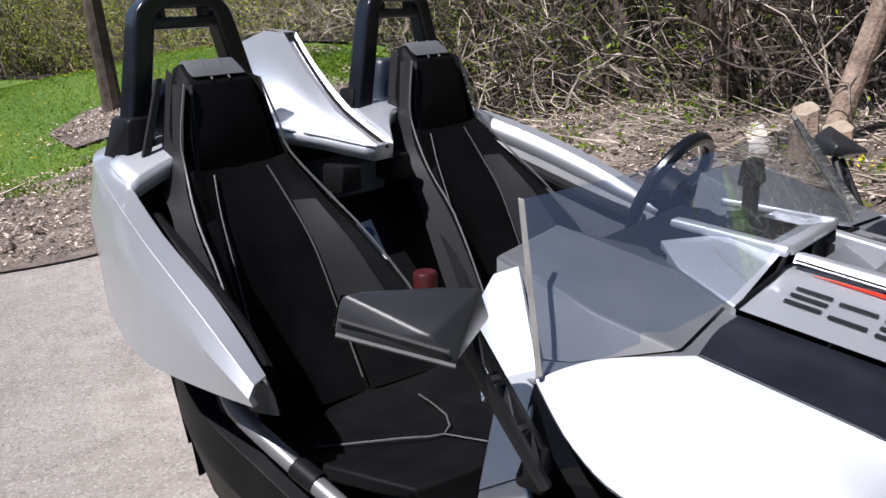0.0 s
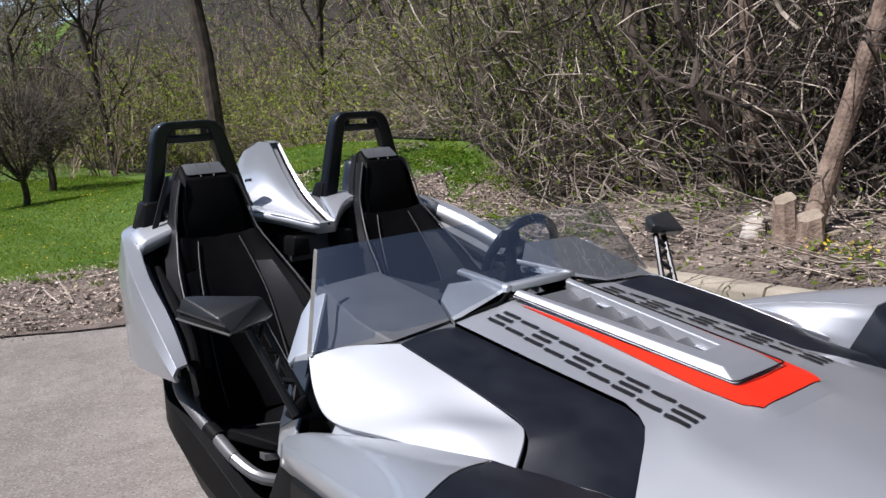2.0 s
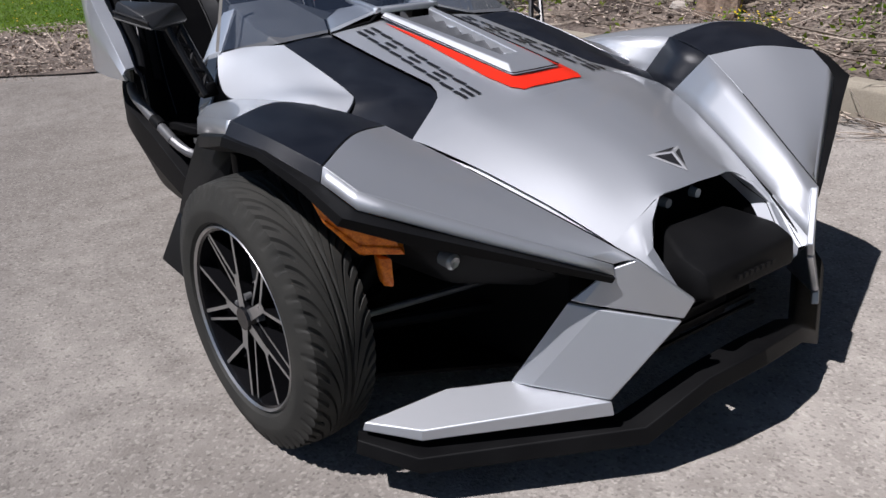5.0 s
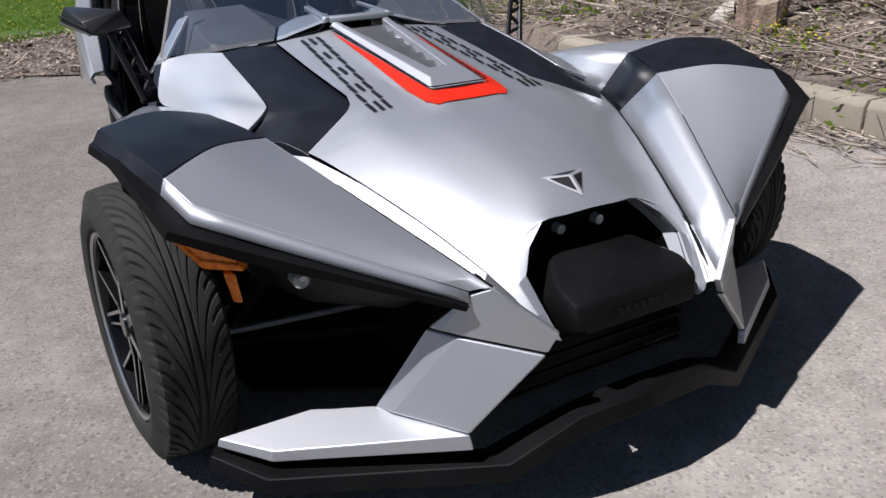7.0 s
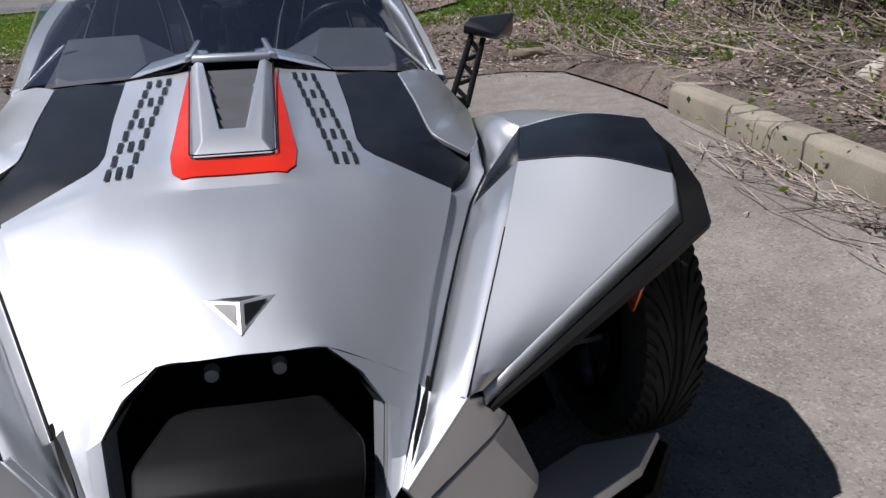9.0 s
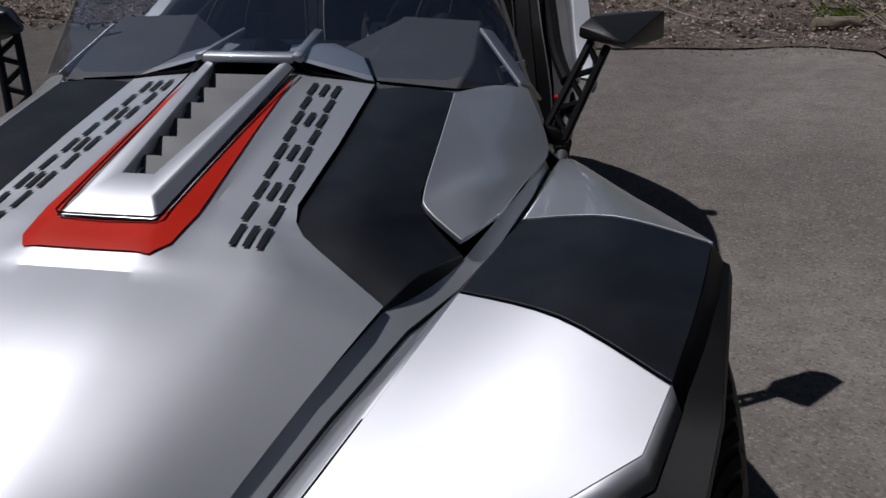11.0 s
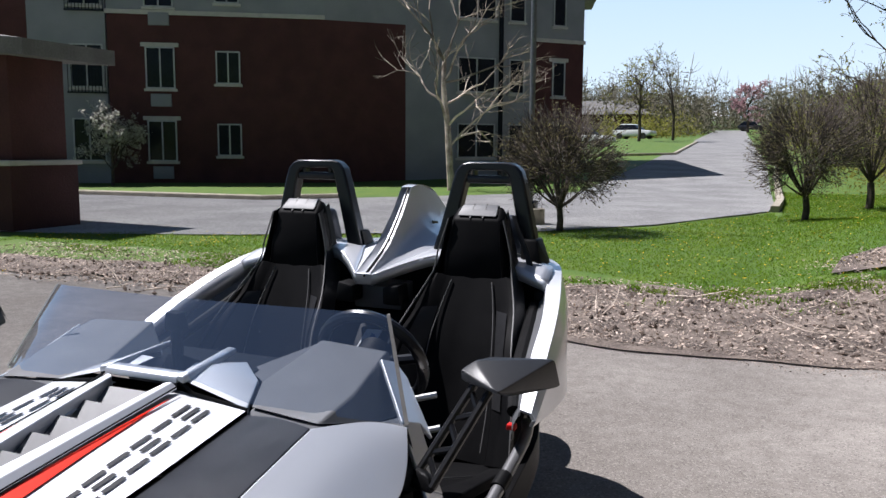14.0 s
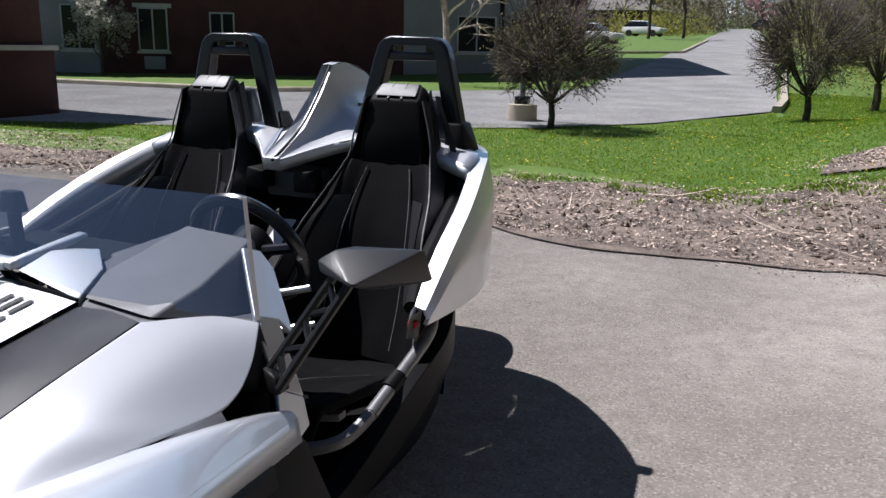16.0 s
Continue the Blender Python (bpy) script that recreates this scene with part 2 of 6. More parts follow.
# ---------- ground ----------
def wobble(x, y, f, seed=0.0):
    return noise.noise(Vector((x * f, y * f, seed)))


def bank_edge(y):
    """Where the wooded bank begins, beside the drive and lawn."""
    pts = ((-30, 3.1), (0, 3.3), (2.6, 3.45), (5, 4.3), (8, 5.8), (12, 7.3), (20, 7.8), (30, 7.0), (60, 8.0), (200, 10.0))
    for (a, b), (c, d) in zip(pts, pts[1:]):
        if a <= y <= c:
            return b + (d - b) * (y - a) / (c - a)
    return 10.0


def ease(v):
    v = max(0.0, min(1.0, v))
    return v * v * (3 - 2 * v)


def rise(x, y):
    """The ground's height: level drive tipping up to the kerb, lawn, a climb far behind, the wooded bank."""
    b = max(0.0, x - bank_edge(max(-30, min(200, y))) - .3)
    kerbside = .105 * max(0, min(1, (x - 1.4) / .95)) + ((.155 + .25 * max(0, min(1.0, x - 2.55))) if x > 2.42 else 0)
    lawn = (.28 * max(0, min(2.2, x - 1.2)) + .13 * max(0, min(2, x - 3.4))) * (1 - ease((y - 11) / 7)) * ease((y - 4.6) / 3.5)
    k = ease((y - 2.9) / 2.6)
    return 0.036 * max(0.0, y - 26) + min(15.0, .10 * b + .030 * b * b) + kerbside * (1 - k) + lawn


def carpet(name, outline_near, outline_far, lift, mat, label, cat, n=40, m=10, rag=0.0):
    """A ground sheet between two plan lines, laid over the ground's height."""
    a, b = straight([(*p, 0) for p in outline_near], n), straight([(*p, 0) for p in outline_far], n)
    if len(a) != len(b):
        k = min(len(a), len(b))
        a, b = a[:k], b[:k]
    rows = []
    for j in range(m + 1):
        r = []
        for p, q in zip(a, b):
            c = p.lerp(q, j / m)
            if rag and j in (0, m):
                c = c + (q - p).normalized() * rag * wobble(c.x, c.y, 1.3, j)
            r.append((c.x, c.y, rise(c.x, c.y) + lift))
        rows.append(r)
    return tagged(part(name, skin(rows), mat), label, cat, kind="structure")


GRASS = material("spring_lawn", (0.048, 0.112, 0.006), (0.095, 0.150, 0.014), 0.85, 0.0, 1.6, 40, 0.6, mix=.8)
def asphalt(name, dark, pale, grit, crack):
    """Worn asphalt: wide stains, mid blotches, single stones of grit, hairline cracks."""
    m = bpy.data.materials.new(name)
    m.use_nodes = True
    n, lk = m.node_tree.nodes, m.node_tree.links
    b = n["Principled BSDF"]
    co = n.new("ShaderNodeTexCoord").outputs["Object"]
    wide, mid, fine = (n.new("ShaderNodeTexNoise") for _ in range(3))
    for q, s, d in ((wide, .7, 9), (mid, 9, 9), (fine, 130, 3)):
        q.inputs["Scale"].default_value, q.inputs["Detail"].default_value = s, d
        lk.new(co, q.inputs["Vector"])
    stone = n.new("ShaderNodeTexVoronoi")
    stone.inputs["Scale"].default_value = grit
    lk.new(co, stone.inputs["Vector"])
    sep = n.new("ShaderNodeSeparateColor")
    lk.new(stone.outputs["Color"], sep.inputs[0])

    def rng(src, a, b_, c, d):
        r = n.new("ShaderNodeMapRange")
        for k, v in zip(("From Min", "From Max", "To Min", "To Max"), (a, b_, c, d)):
            r.inputs[k].default_value = v
        lk.new(src, r.inputs["Value"])
        return r.outputs[0]

    def mixc(f, a, b_, mode="MIX"):
        q = n.new("ShaderNodeMix")
        q.data_type, q.blend_type = "RGBA", mode
        lk.new(f, q.inputs[0])
        for v, i in ((a, 6), (b_, 7)):
            if isinstance(v, tuple):
                q.inputs[i].default_value = (*v, 1)
            else:
                lk.new(v, q.inputs[i])
        return q.outputs[2]
    c = mixc(rng(wide.outputs["Fac"], .36, .66, 0, 1), tuple(v * .93 for v in dark), tuple(v * 1.06 for v in pale))
    c = mixc(rng(mid.outputs["Fac"], .35, .7, 0, .55), c, tuple(v * .72 for v in dark))
    c = mixc(rng(sep.outputs[0], .72, 1.0, 0, .38), c, tuple(min(1, v * 1.5) for v in pale))
    c = mixc(rng(sep.outputs[1], .76, 1.0, 0, .5), c, tuple(v * .35 for v in dark))
    warp = n.new("ShaderNodeVectorMath")
    warp.operation = "MULTIPLY_ADD"
    lk.new(mid.outputs["Color"], warp.inputs[0])
    warp.inputs[1].default_value = (.5, .5, .5)
    lk.new(co, warp.inputs[2])
    vor = n.new("ShaderNodeTexVoronoi")
    vor.feature = "DISTANCE_TO_EDGE"
    vor.inputs["Scale"].default_value = crack
    lk.new(warp.outputs[0], vor.inputs["Vector"])
    c = mixc(rng(vor.outputs["Distance"], 0.0, .005, .05, 0), c, tuple(v * .35 for v in dark))
    lk.new(c, b.inputs["Base Color"])
    b.inputs["Diffuse Roughness"].default_value = 1.0
    b.inputs["Roughness"].default_value, b.inputs["Specular IOR Level"].default_value = .9, .12
    bp = n.new("ShaderNodeBump")
    bp.inputs["Strength"].default_value, bp.inputs["Distance"].default_value = .8, .006
    lk.new(fine.outputs["Fac"], bp.inputs["Height"])
    lk.new(bp.outputs["Normal"], b.inputs["Normal"])
    return m


ASPHALT = asphalt("worn_pale_asphalt", (0.272, 0.246, 0.222), (0.375, 0.346, 0.315), 130, .42)
ROADGREY = asphalt("grey_road_asphalt", (0.30, 0.297, 0.293), (0.385, 0.38, 0.374), 40, .22)
MULCH = material("leaf_litter", (0.06, 0.045, 0.037), (0.22, 0.178, 0.148), 0.95, 0.0, 2.2, 60, 0.9, mix=.9)
# almost black: shade under the thicket is put into this litter's colour
BANKSOIL = material("litter_darkened_for_shade", (0.010, 0.0075, 0.006), (0.034, 0.026, 0.020), 0.95, 0.0, 1.2, 30, 0.9, mix=.9)
CONCRETE = material("kerb_concrete", (0.40, 0.355, 0.28), (0.30, 0.265, 0.21), 0.88, 0.0, 3, 120, 0.4)
CHIP = island_tint(material("dry_leaf_chips", (0.25, 0.185, 0.145), (0.52, 0.44, 0.37), 0.9, 0.0, 30, 200, 0.2), 0.65)
BLADE = thin_leaf(island_tint(material("grass_blades", (0.105, 0.210, 0.007), (0.17, 0.25, 0.016), 0.7, 0.0, 1.2, 100, 0.1), 0.45))
CLOD = island_tint(material("turned_soil", (0.12, 0.088, 0.068), (0.06, 0.045, 0.036), 0.95, 0.0, 30, 200, 0.4), 0.5)
PETAL = material("yellow_flower", (0.75, 0.55, 0.02), (0.65, 0.45, 0.02), 0.6, 0.0, 40, 300, 0.1)
BARK = island_tint(material("grey_brown_bark", (0.095, 0.072, 0.055), (0.035, 0.027, 0.021), 0.9, 0.0, 9, 70, 0.8), 0.3)
# cane colour lowered to hold the shade inside the thicket
TWIG = island_tint(material("dry_canes_darkened_for_shade", (0.12, 0.092, 0.073), (0.018, 0.014, 0.011), 0.85, 0.0, 2, 60, 0.3), 0.7)
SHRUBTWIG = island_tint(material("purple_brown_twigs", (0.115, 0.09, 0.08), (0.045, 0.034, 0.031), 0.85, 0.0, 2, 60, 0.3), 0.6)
# lighter copy of the canes: sun on the far hillside put into the colour
FARTWIG = island_tint(material("brown_canes_raised_for_sun", (0.27, 0.205, 0.155), (0.055, 0.042, 0.033), 0.85, 0.0, 2, 60, 0.3), 0.6)
FARLEAF = thin_leaf(island_tint(material("yellow_green_leaves", (0.30, 0.40, 0.03), (0.40, 0.46, 0.06), 0.6, 0.0, 2, 60, 0.1), 0.45))
# paleness stands for sun on canes; twigs and the bare tree share it
DRYSTICK = island_tint(material("pale_sun_toned_sticks", (0.50, 0.425, 0.35), (0.15, 0.118, 0.095), 0.85, 0.0, 3, 60, 0.3), 0.6)
PALEBARK = material("pale_stripped_bark", (0.37, 0.275, 0.21), (0.13, 0.088, 0.066), 0.85, 0.0, 7, 60, 0.7)
CUTWOOD = material("cut_wood", (0.34, 0.28, 0.215), (0.22, 0.175, 0.13), 0.85, 0.0, 14, 90, 0.4)
LEAF = thin_leaf(island_tint(material("young_leaves", (0.19, 0.29, 0.022), (0.28, 0.35, 0.045), 0.6, 0.0, 2, 60, 0.1), 0.45))
BUD = thin_leaf(island_tint(material("olive_buds", (0.21, 0.185, 0.085), (0.15, 0.125, 0.075), 0.7, 0.0, 3, 60, 0.1), 0.5))
BLOSSOM = thin_leaf(island_tint(material("white_blossom", (0.62, 0.60, 0.54), (0.50, 0.48, 0.42), 0.7, 0.0, 3, 60, 0.1), 0.3))
PINK = thin_leaf(island_tint(material("pink_blossom", (0.55, 0.36, 0.38), (0.48, 0.31, 0.33), 0.7, 0.0, 3, 60, 0.1), 0.3))
WILLOW = thin_leaf(island_tint(material("yellow_spring_leaves", (0.27, 0.25, 0.06), (0.22, 0.22, 0.05), 0.7, 0.0, 1, 30, 0.1), 0.35))
HAZE = island_tint(material("far_grey_twigs", (0.20, 0.180, 0.125), (0.14, 0.126, 0.09), 0.9, 0.0, .3, 10, 0.1), 0.3)

xs = [-300, -120, -60, -44] + [-30 + i for i in range(32)] + [1.2, 1.4, 1.9, 2.35, 2.415, 2.425, 2.55, 2.8, 3.1, 3.4, 3.7] + [4 + .5 * i for i in range(30)] + [20, 22, 25, 29, 34, 45, 70, 140, 300]
ys = [-300, -100, -40, -20] + [-12 + i for i in range(14)] + [2 + .5 * i for i in range(12)] + [8 + i for i in range(50)] + [62, 70, 85, 110, 150, 220, 350, 700]
tagged(part("ground", skin([[(x, y, rise(x, y) - (.045 if y < 7 else .018) + .02 * wobble(x, y, .5) - (.16 if 1 < x < 4.5 and y < 5.2 else 0) - min(.8, .25 * max(0, x - bank_edge(max(-30, min(200, y))) - 1.5))) for x in xs] for y in ys]), GRASS), "spring lawn with bare patches rising behind to woods", "ground", kind="structure")
carpet("driveway", [(-14, -16), (1.4, -16), (2.35, -16), (2.415, -16)], [(-14, 6.0), (1.4, 5.4), (2.35, 5.3), (2.415, 5.3)], 0.0, ASPHALT, "pale worn asphalt driveway with fine grit", "driveway", 12, 48)
carpet("mulch_bed", [(-12, 5.35), (-3.4, 5.5), (0, 4.85), (1.4, 4.68), (2.9, 4.5)], [(-12, 6.1), (-3.4, 6.6), (0, 7.2), (1.4, 7.3), (4.6, 7.0)], .014, MULCH, "strip of bare soil and wood chips along the lawn", "soil", 16, 14, .35)
carpet("litter_bed", [(2.416, -14), (2.416, 0), (2.416, 3.0), (2.416, 5.2)], [(4.4, -14), (4.4, 0), (4.6, 3.0), (5.9, 7.2)], .014, MULCH, "leaf litter behind the kerb", "soil", 20, 24)
carpet("bank_litter", [(3.9, -14), (3.9, 0), (4.1, 3.0), (5.4, 7.0), (7.0, 12), (7.4, 20), (6.4, 30), (5.5, 60), (5.5, 110)], [(60, -14), (60, 0), (60, 3), (60, 7.0), (60, 12), (60, 20), (60, 30), (90, 60), (120, 110)], .012, BANKSOIL, "leaf litter under the brambles, darkened for the wood's shade", "soil", 8, 60, .3)
carpet("tree_bed", [(1.75, 7.75), (2.3, 7.6), (3.1, 7.8)], [(1.9, 8.7), (2.4, 9.0), (3.2, 9.0)], .014, MULCH, "bare soil and dry leaves round the slim tree", "soil", 10, 12, .3)
carpet("road", [(-60, 1.0), (-8.7, 8.4), (-6.2, 9.4), (-2.2, 11.9), (-.7, 13.9), (1.07, 18.1), (1.15, 21.1), (.6, 43), (-4.8, 150)],
       [(-60, 13.5), (-16.7, 15.8), (-10.5, 16.2), (-8.6, 18.4), (-6.4, 21), (-4.4, 23.6), (-4.6, 27), (-5.3, 46), (-9.5, 150)], .006, ROADGREY, "grey asphalt access road", "road", 8, 6)


# kerbs
def kerb(pts, w, h, name, label):
    holder = tagged(new(name), label, "kerb", kind="structure")
    p = straight([(*q, 0) for q in pts], 2)
    for a, b in zip(p, p[1:]):
        d = (b - a).normalized()
        nrm = Vector((-d.y, d.x, 0)) * w
        gap = d * .006
        zz = [rise(q.x, q.y) for q in (a, b)]
        za, zb = (.105, .105) if name == "kerb" else zz
        q = [a + gap, b - gap]
        part("kerb_stone", hull([(*(c + o).xy, z + k) for c, z in zip(q, (za, zb)) for o, k in ((Vector((0, 0, 0)), -.05), (nrm, -.05), (nrm * .12, h), (nrm, h), (Vector((0, 0, 0)), h * .8))], .008 if w > .12 and name == "kerb" else 0), CONCRETE, holder)
    return holder


kerb([(2.38, 2.75), (2.38, 1.5), (2.39, -.5), (2.40, -3.5), (2.40, -7), (2.40, -12)], .17, .165, "kerb", "weathered concrete kerb beside the driveway")
kerb([(-40, 14.5), (-16.7, 15.8), (-10.5, 16.2), (-8.9, 18.0)], .18, .12, "road_kerb", "pale concrete kerb by the brick building")
kerb([(.95, 44), (1.02, 33), (1.2, 21.1), (1.1, 18.2)], .18, .12, "lawn_kerb", "pale concrete kerb along the road")


# ---------- sticks and leaves ----------
class Sticks:
    """Gathers many thin tapered sticks or leaves into one mesh."""

    def __init__(self):
        self.v, self.f = [], []

    def rod(self, pts, r0, r1, sides=3):
        base, n = len(self.v), len(pts)
        for i, c in enumerate(pts):
            d = (pts[min(i + 1, n - 1)] - pts[max(i - 1, 0)])
            a = d.orthogonal().normalized()
            b = d.cross(a).normalized()
            r = r0 + (r1 - r0) * i / (n - 1)
            for s in range(sides):
                h = 2 * math.pi * s / sides
                self.v.append(c + a * (r * math.cos(h)) + b * (r * math.sin(h)))
        for i in range(n - 1):
            for s in range(sides):
                t = (s + 1) % sides
                o = base + i * sides
                self.f.append((o + s, o + t, o + sides + t, o + sides + s))

    def leaf(self, c, size, rng, flat=0.0):
        a = Vector((rng.gauss(0, 1), rng.gauss(0, 1), rng.gauss(0, 1) * (1 - flat))).normalized()
        b = a.cross(Vector((rng.gauss(0, 1), rng.gauss(0, 1), rng.gauss(0, 1) + 3 * flat))).normalized()
        o = len(self.v)
        self.v += [c - a * size, c + b * size * .45, c + a * size, c - b * size * .45]
        self.f.append((o, o + 1, o + 2, o + 3))

    def mesh(self, name):
        me = bpy.data.meshes.new(name)
        me.from_pydata([tuple(p) for p in self.v], [], self.f)
        return me


def put_sticks(st, name, mat, parent=None, label="", category="", kind=""):
    me = st.mesh(name)
    me.materials.append(mat)
    ob = new(name, me)
    if parent:
        ob.parent = parent
    return tagged(ob, label, category, kind=kind)


def wander(p, d, length, segs, rng, curl, droop=0.0):
    pts = [p.copy()]
    d = d.normalized()
    for _ in range(segs):
        d = (d + Vector((rng.gauss(0, curl), rng.gauss(0, curl), rng.gauss(0, curl) - droop))).normalized()
        pts.append(pts[-1] + d * (length / segs))
    return pts


def hold(pts):
    """Keeps a cane behind the wood's edge."""
    for q in pts:
        if q.y < 9:
            lim = bank_edge(max(-30, q.y)) - .35 + .5 * abs(wobble(q.y, q.z, 2.1, 4))
            q.x = lim + .15 * (lim - q.x) if q.x < lim else q.x
    return pts


def grow(st, lf, p, d, length, r, depth, rng, curl=.18, fork=3, spread=.75, shrink=.68, leaves=0, leafsize=.03, lift=0.0, sides=4):
    pts = wander(p, d, length, 4, rng, curl, -lift)
    st.rod(pts, r, r * .55, sides if depth > 1 else 3)
    if depth == 0:
        for _ in range(leaves):
            lf.leaf(pts[rng.randint(1, 4)] + Vector((rng.gauss(0, .04), rng.gauss(0, .04), rng.gauss(0, .04))), leafsize * rng.uniform(.6, 1.3), rng)
        return
    for k in range(fork):
        i = rng.choice((2, 3, 4)) if k else 4
        dd = (pts[i] - pts[i - 1]).normalized() + Vector((rng.gauss(0, spread), rng.gauss(0, spread), rng.gauss(0, spread * .6)))
        grow(st, lf, pts[i], dd, length * shrink * rng.uniform(.75, 1.15), r * .55, depth - 1, rng, curl, fork, spread, shrink, leaves, leafsize, lift, sides)


def clipped_bush(x, y, h, w, seed, label, leafmat, n=60):
    """A pruned round shrub: short trunk, fan of limbs, twigs to a ragged dome."""
    rng = random.Random(seed)
    z0 = rise(x, y) - .03
    t = thing("round_shrub", label, "shrub", "clipped shrubs on the lawn", (x, y, z0))
    tr, tw, lf = Sticks(), Sticks(), Sticks()
    fork = Vector((0, 0, h * .2))
    tr.rod([Vector((0, 0, -.05)), Vector((.02, 0, h * .1)), fork], .055 * h / 1.9, .045 * h / 1.9, 8)
    for k in range(n // 4):
        az, el = rng.uniform(0, 2 * math.pi), rng.uniform(.15, 1.0)
        tip = Vector((math.cos(az) * w * .36 * math.cos(el * 1.3), math.sin(az) * w * .36 * math.cos(el * 1.3), h * (.36 + .42 * math.sin(el * 1.4))))
        mid = fork.lerp(tip, .5) + Vector((rng.gauss(0, .06), rng.gauss(0, .06), -.06))
        tr.rod([fork, fork.lerp(mid, .5) + Vector((0, 0, -.02)), mid, tip], .026, .009, 5)
        for j in range(17):
            b = mid.lerp(tip, rng.uniform(0, 1))
            out = (b - Vector((0, 0, h * .5))).normalized()
            d = out + Vector((rng.gauss(0, .6), rng.gauss(0, .6), rng.gauss(.25, .5)))
            pts = wander(b, d, rng.uniform(.25, .55), 4, rng, .25)
            ok = []
            for q in pts:
                e = Vector((q.x / (w / 2), q.y / (w / 2), (q.z - h * .60) / (h * .42)))
                ok.append(q if e.length < 1 else Vector((q.x / e.length, q.y / e.length, h * .60 + (q.z - h * .60) / e.length)))
            tw.rod(ok, .008, .003)
            for q in ok[1:]:
                for _ in range(2):
                    d2 = (q - Vector((0, 0, h * .5))).normalized() + Vector((rng.gauss(0, .8), rng.gauss(0, .8), rng.gauss(0, .8)))
                    tip2 = q + d2.normalized() * rng.uniform(.08, .2)
                    tw.rod([q, q.lerp(tip2, .5) + Vector((0, 0, .01)), tip2], .004, .002)
                    if rng.random() < .8:
                        lf.leaf(tip2, rng.uniform(.012, .03), rng)
    for j in range(900):
        az, el = rng.uniform(0, 2 * math.pi), math.asin(rng.uniform(-.4, 1))
        k = rng.uniform(.7, .98)
        q = Vector((math.cos(az) * math.cos(el) * w / 2 * k, math.sin(az) * math.cos(el) * w / 2 * k, h * .60 + math.sin(el) * h * .42 * k))
        d = (q - Vector((0, 0, h * .45))).normalized()
        p = q - d * rng.uniform(.15, .3)
        e = q + (d + Vector((rng.gauss(0, .4), rng.gauss(0, .4), rng.gauss(.1, .4)))) * .12
        tw.rod([p, q, e], .006, .002)
        for _ in range(3):
            lf.leaf(p.lerp(e, rng.uniform(.3, 1)) + Vector((rng.gauss(0, .03), rng.gauss(0, .03), rng.gauss(0, .03))), rng.uniform(.012, .026), rng)
    put_sticks(tr, "trunk", BARK, t)
    put_sticks(tw, "crown", SHRUBTWIG, t)
    put_sticks(lf, "leaves", leafmat, t)
    return t


clipped_bush(-2.0, 12.2, 2.0, 2.05, 3, "round clipped shrub with bare twigs and olive buds", BUD, 90)
clipped_bush(1.72, 15.76, 2.25, 2.2, 4, "round clipped shrub, bare and purplish, on the lawn", BUD, 90)
clipped_bush(3.18, 20.3, 3.1, 2.9, 5, "taller bare shrub standing behind on the lawn", BUD, 90)


def tree(x, y, h, r, seed, label, leafmat=None, depth=4, leaves=0, leafsize=.05, lean=(0, 0), first=.35, spread=.6, fork=3, name="tree", bark=None, shrink=.7):
    rng = random.Random(seed)
    t = thing(name, label, "tree", at=(x, y, rise(x, y) - .05))
    tr, cr, lf = Sticks(), Sticks(), Sticks()
    d = Vector((lean[0], lean[1], 1)).normalized()
    pts = wander(Vector((0, 0, 0)), d, h * .55, 6, rng, .05)
    tr.rod(pts, r, r * .6, 9)
    for i in range(2, 7):
        if i / 6 < first:
            continue
        for _ in range(fork - 1 if i < 6 else fork):
            dd = (pts[i] - pts[i - 1]).normalized() * .8 + Vector((rng.gauss(0, spread), rng.gauss(0, spread), rng.uniform(.1, .5)))
            grow(cr, lf, pts[i], dd, h * .22 * rng.uniform(.8, 1.3), r * .38, depth - 1, rng, .16, fork, .55, shrink, leaves, leafsize, .03)
    put_sticks(tr, "trunk", bark or BARK, t)
    put_sticks(cr, "crown", bark or BARK, t)
    if lf.v:
        put_sticks(lf, "leaves", leafmat, t)
    return t


tree(2.56, 8.6, 6.5, .105, 11, "slim bare tree with grey bark on the lawn", LEAF, 4, 1, .03, (.02, 0), .55, .6)
tree(-8.15, 22.9, 7.4, .12, 12, "bare pale tree with a spreading crown before the building", None, 4, 0, .03, (0, 0), .3, .95, bark=DRYSTICK)
tree(-19.3, 20.4, 2.9, .06, 13, "small tree in white blossom beside the building", BLOSSOM, 4, 7, .04, (0, 0), .25, .9, 4)
tree(-11.2, 77.8, 9.5, .16, 14, "tall tree with yellow spring leaves on the verge", WILLOW, 4, 5, .09, (0, 0), .2, .6)
tree(-8.6, 82, 9.0, .15, 15, "tall bare tree with yellow buds on the verge", WILLOW, 4, 3, .07, (0, 0), .2, .5)
tree(-3.5, 128, 7.0, .2, 16, "pink blossom tree beside the far road", PINK, 4, 8, .18, (0, 0), .2, 1.0)
tree(6.3, 26, 8.5, .14, 17, "bare tree with thin reddish twigs behind the shrubs", LEAF, 4, 1, .05, (0, 0), .25, .7)
tree(5.6, 36, 9.0, .16, 18, "spring tree with small yellow-green leaves", WILLOW, 4, 4, .07, (0, 0), .2, .7)

# trees and stumps at the wood's edge
tree(4.15, 2.68, 7.0, .105, 21, "reddish trunk inside the brambles", None, 3, 0, .03, (.04, .02), .8, .45, bark=PALEBARK)
tree(4.3, 3.7, 7.0, .07, 22, "dark trunk inside the brambles", None, 3, 0, .03, (.1, .12), .75, .45)
tree(4.6, 1.75, 7.0, .075, 23, "dark leaning trunk in the wood", None, 3, 0, .03, (.16, -.05), .8, .4)
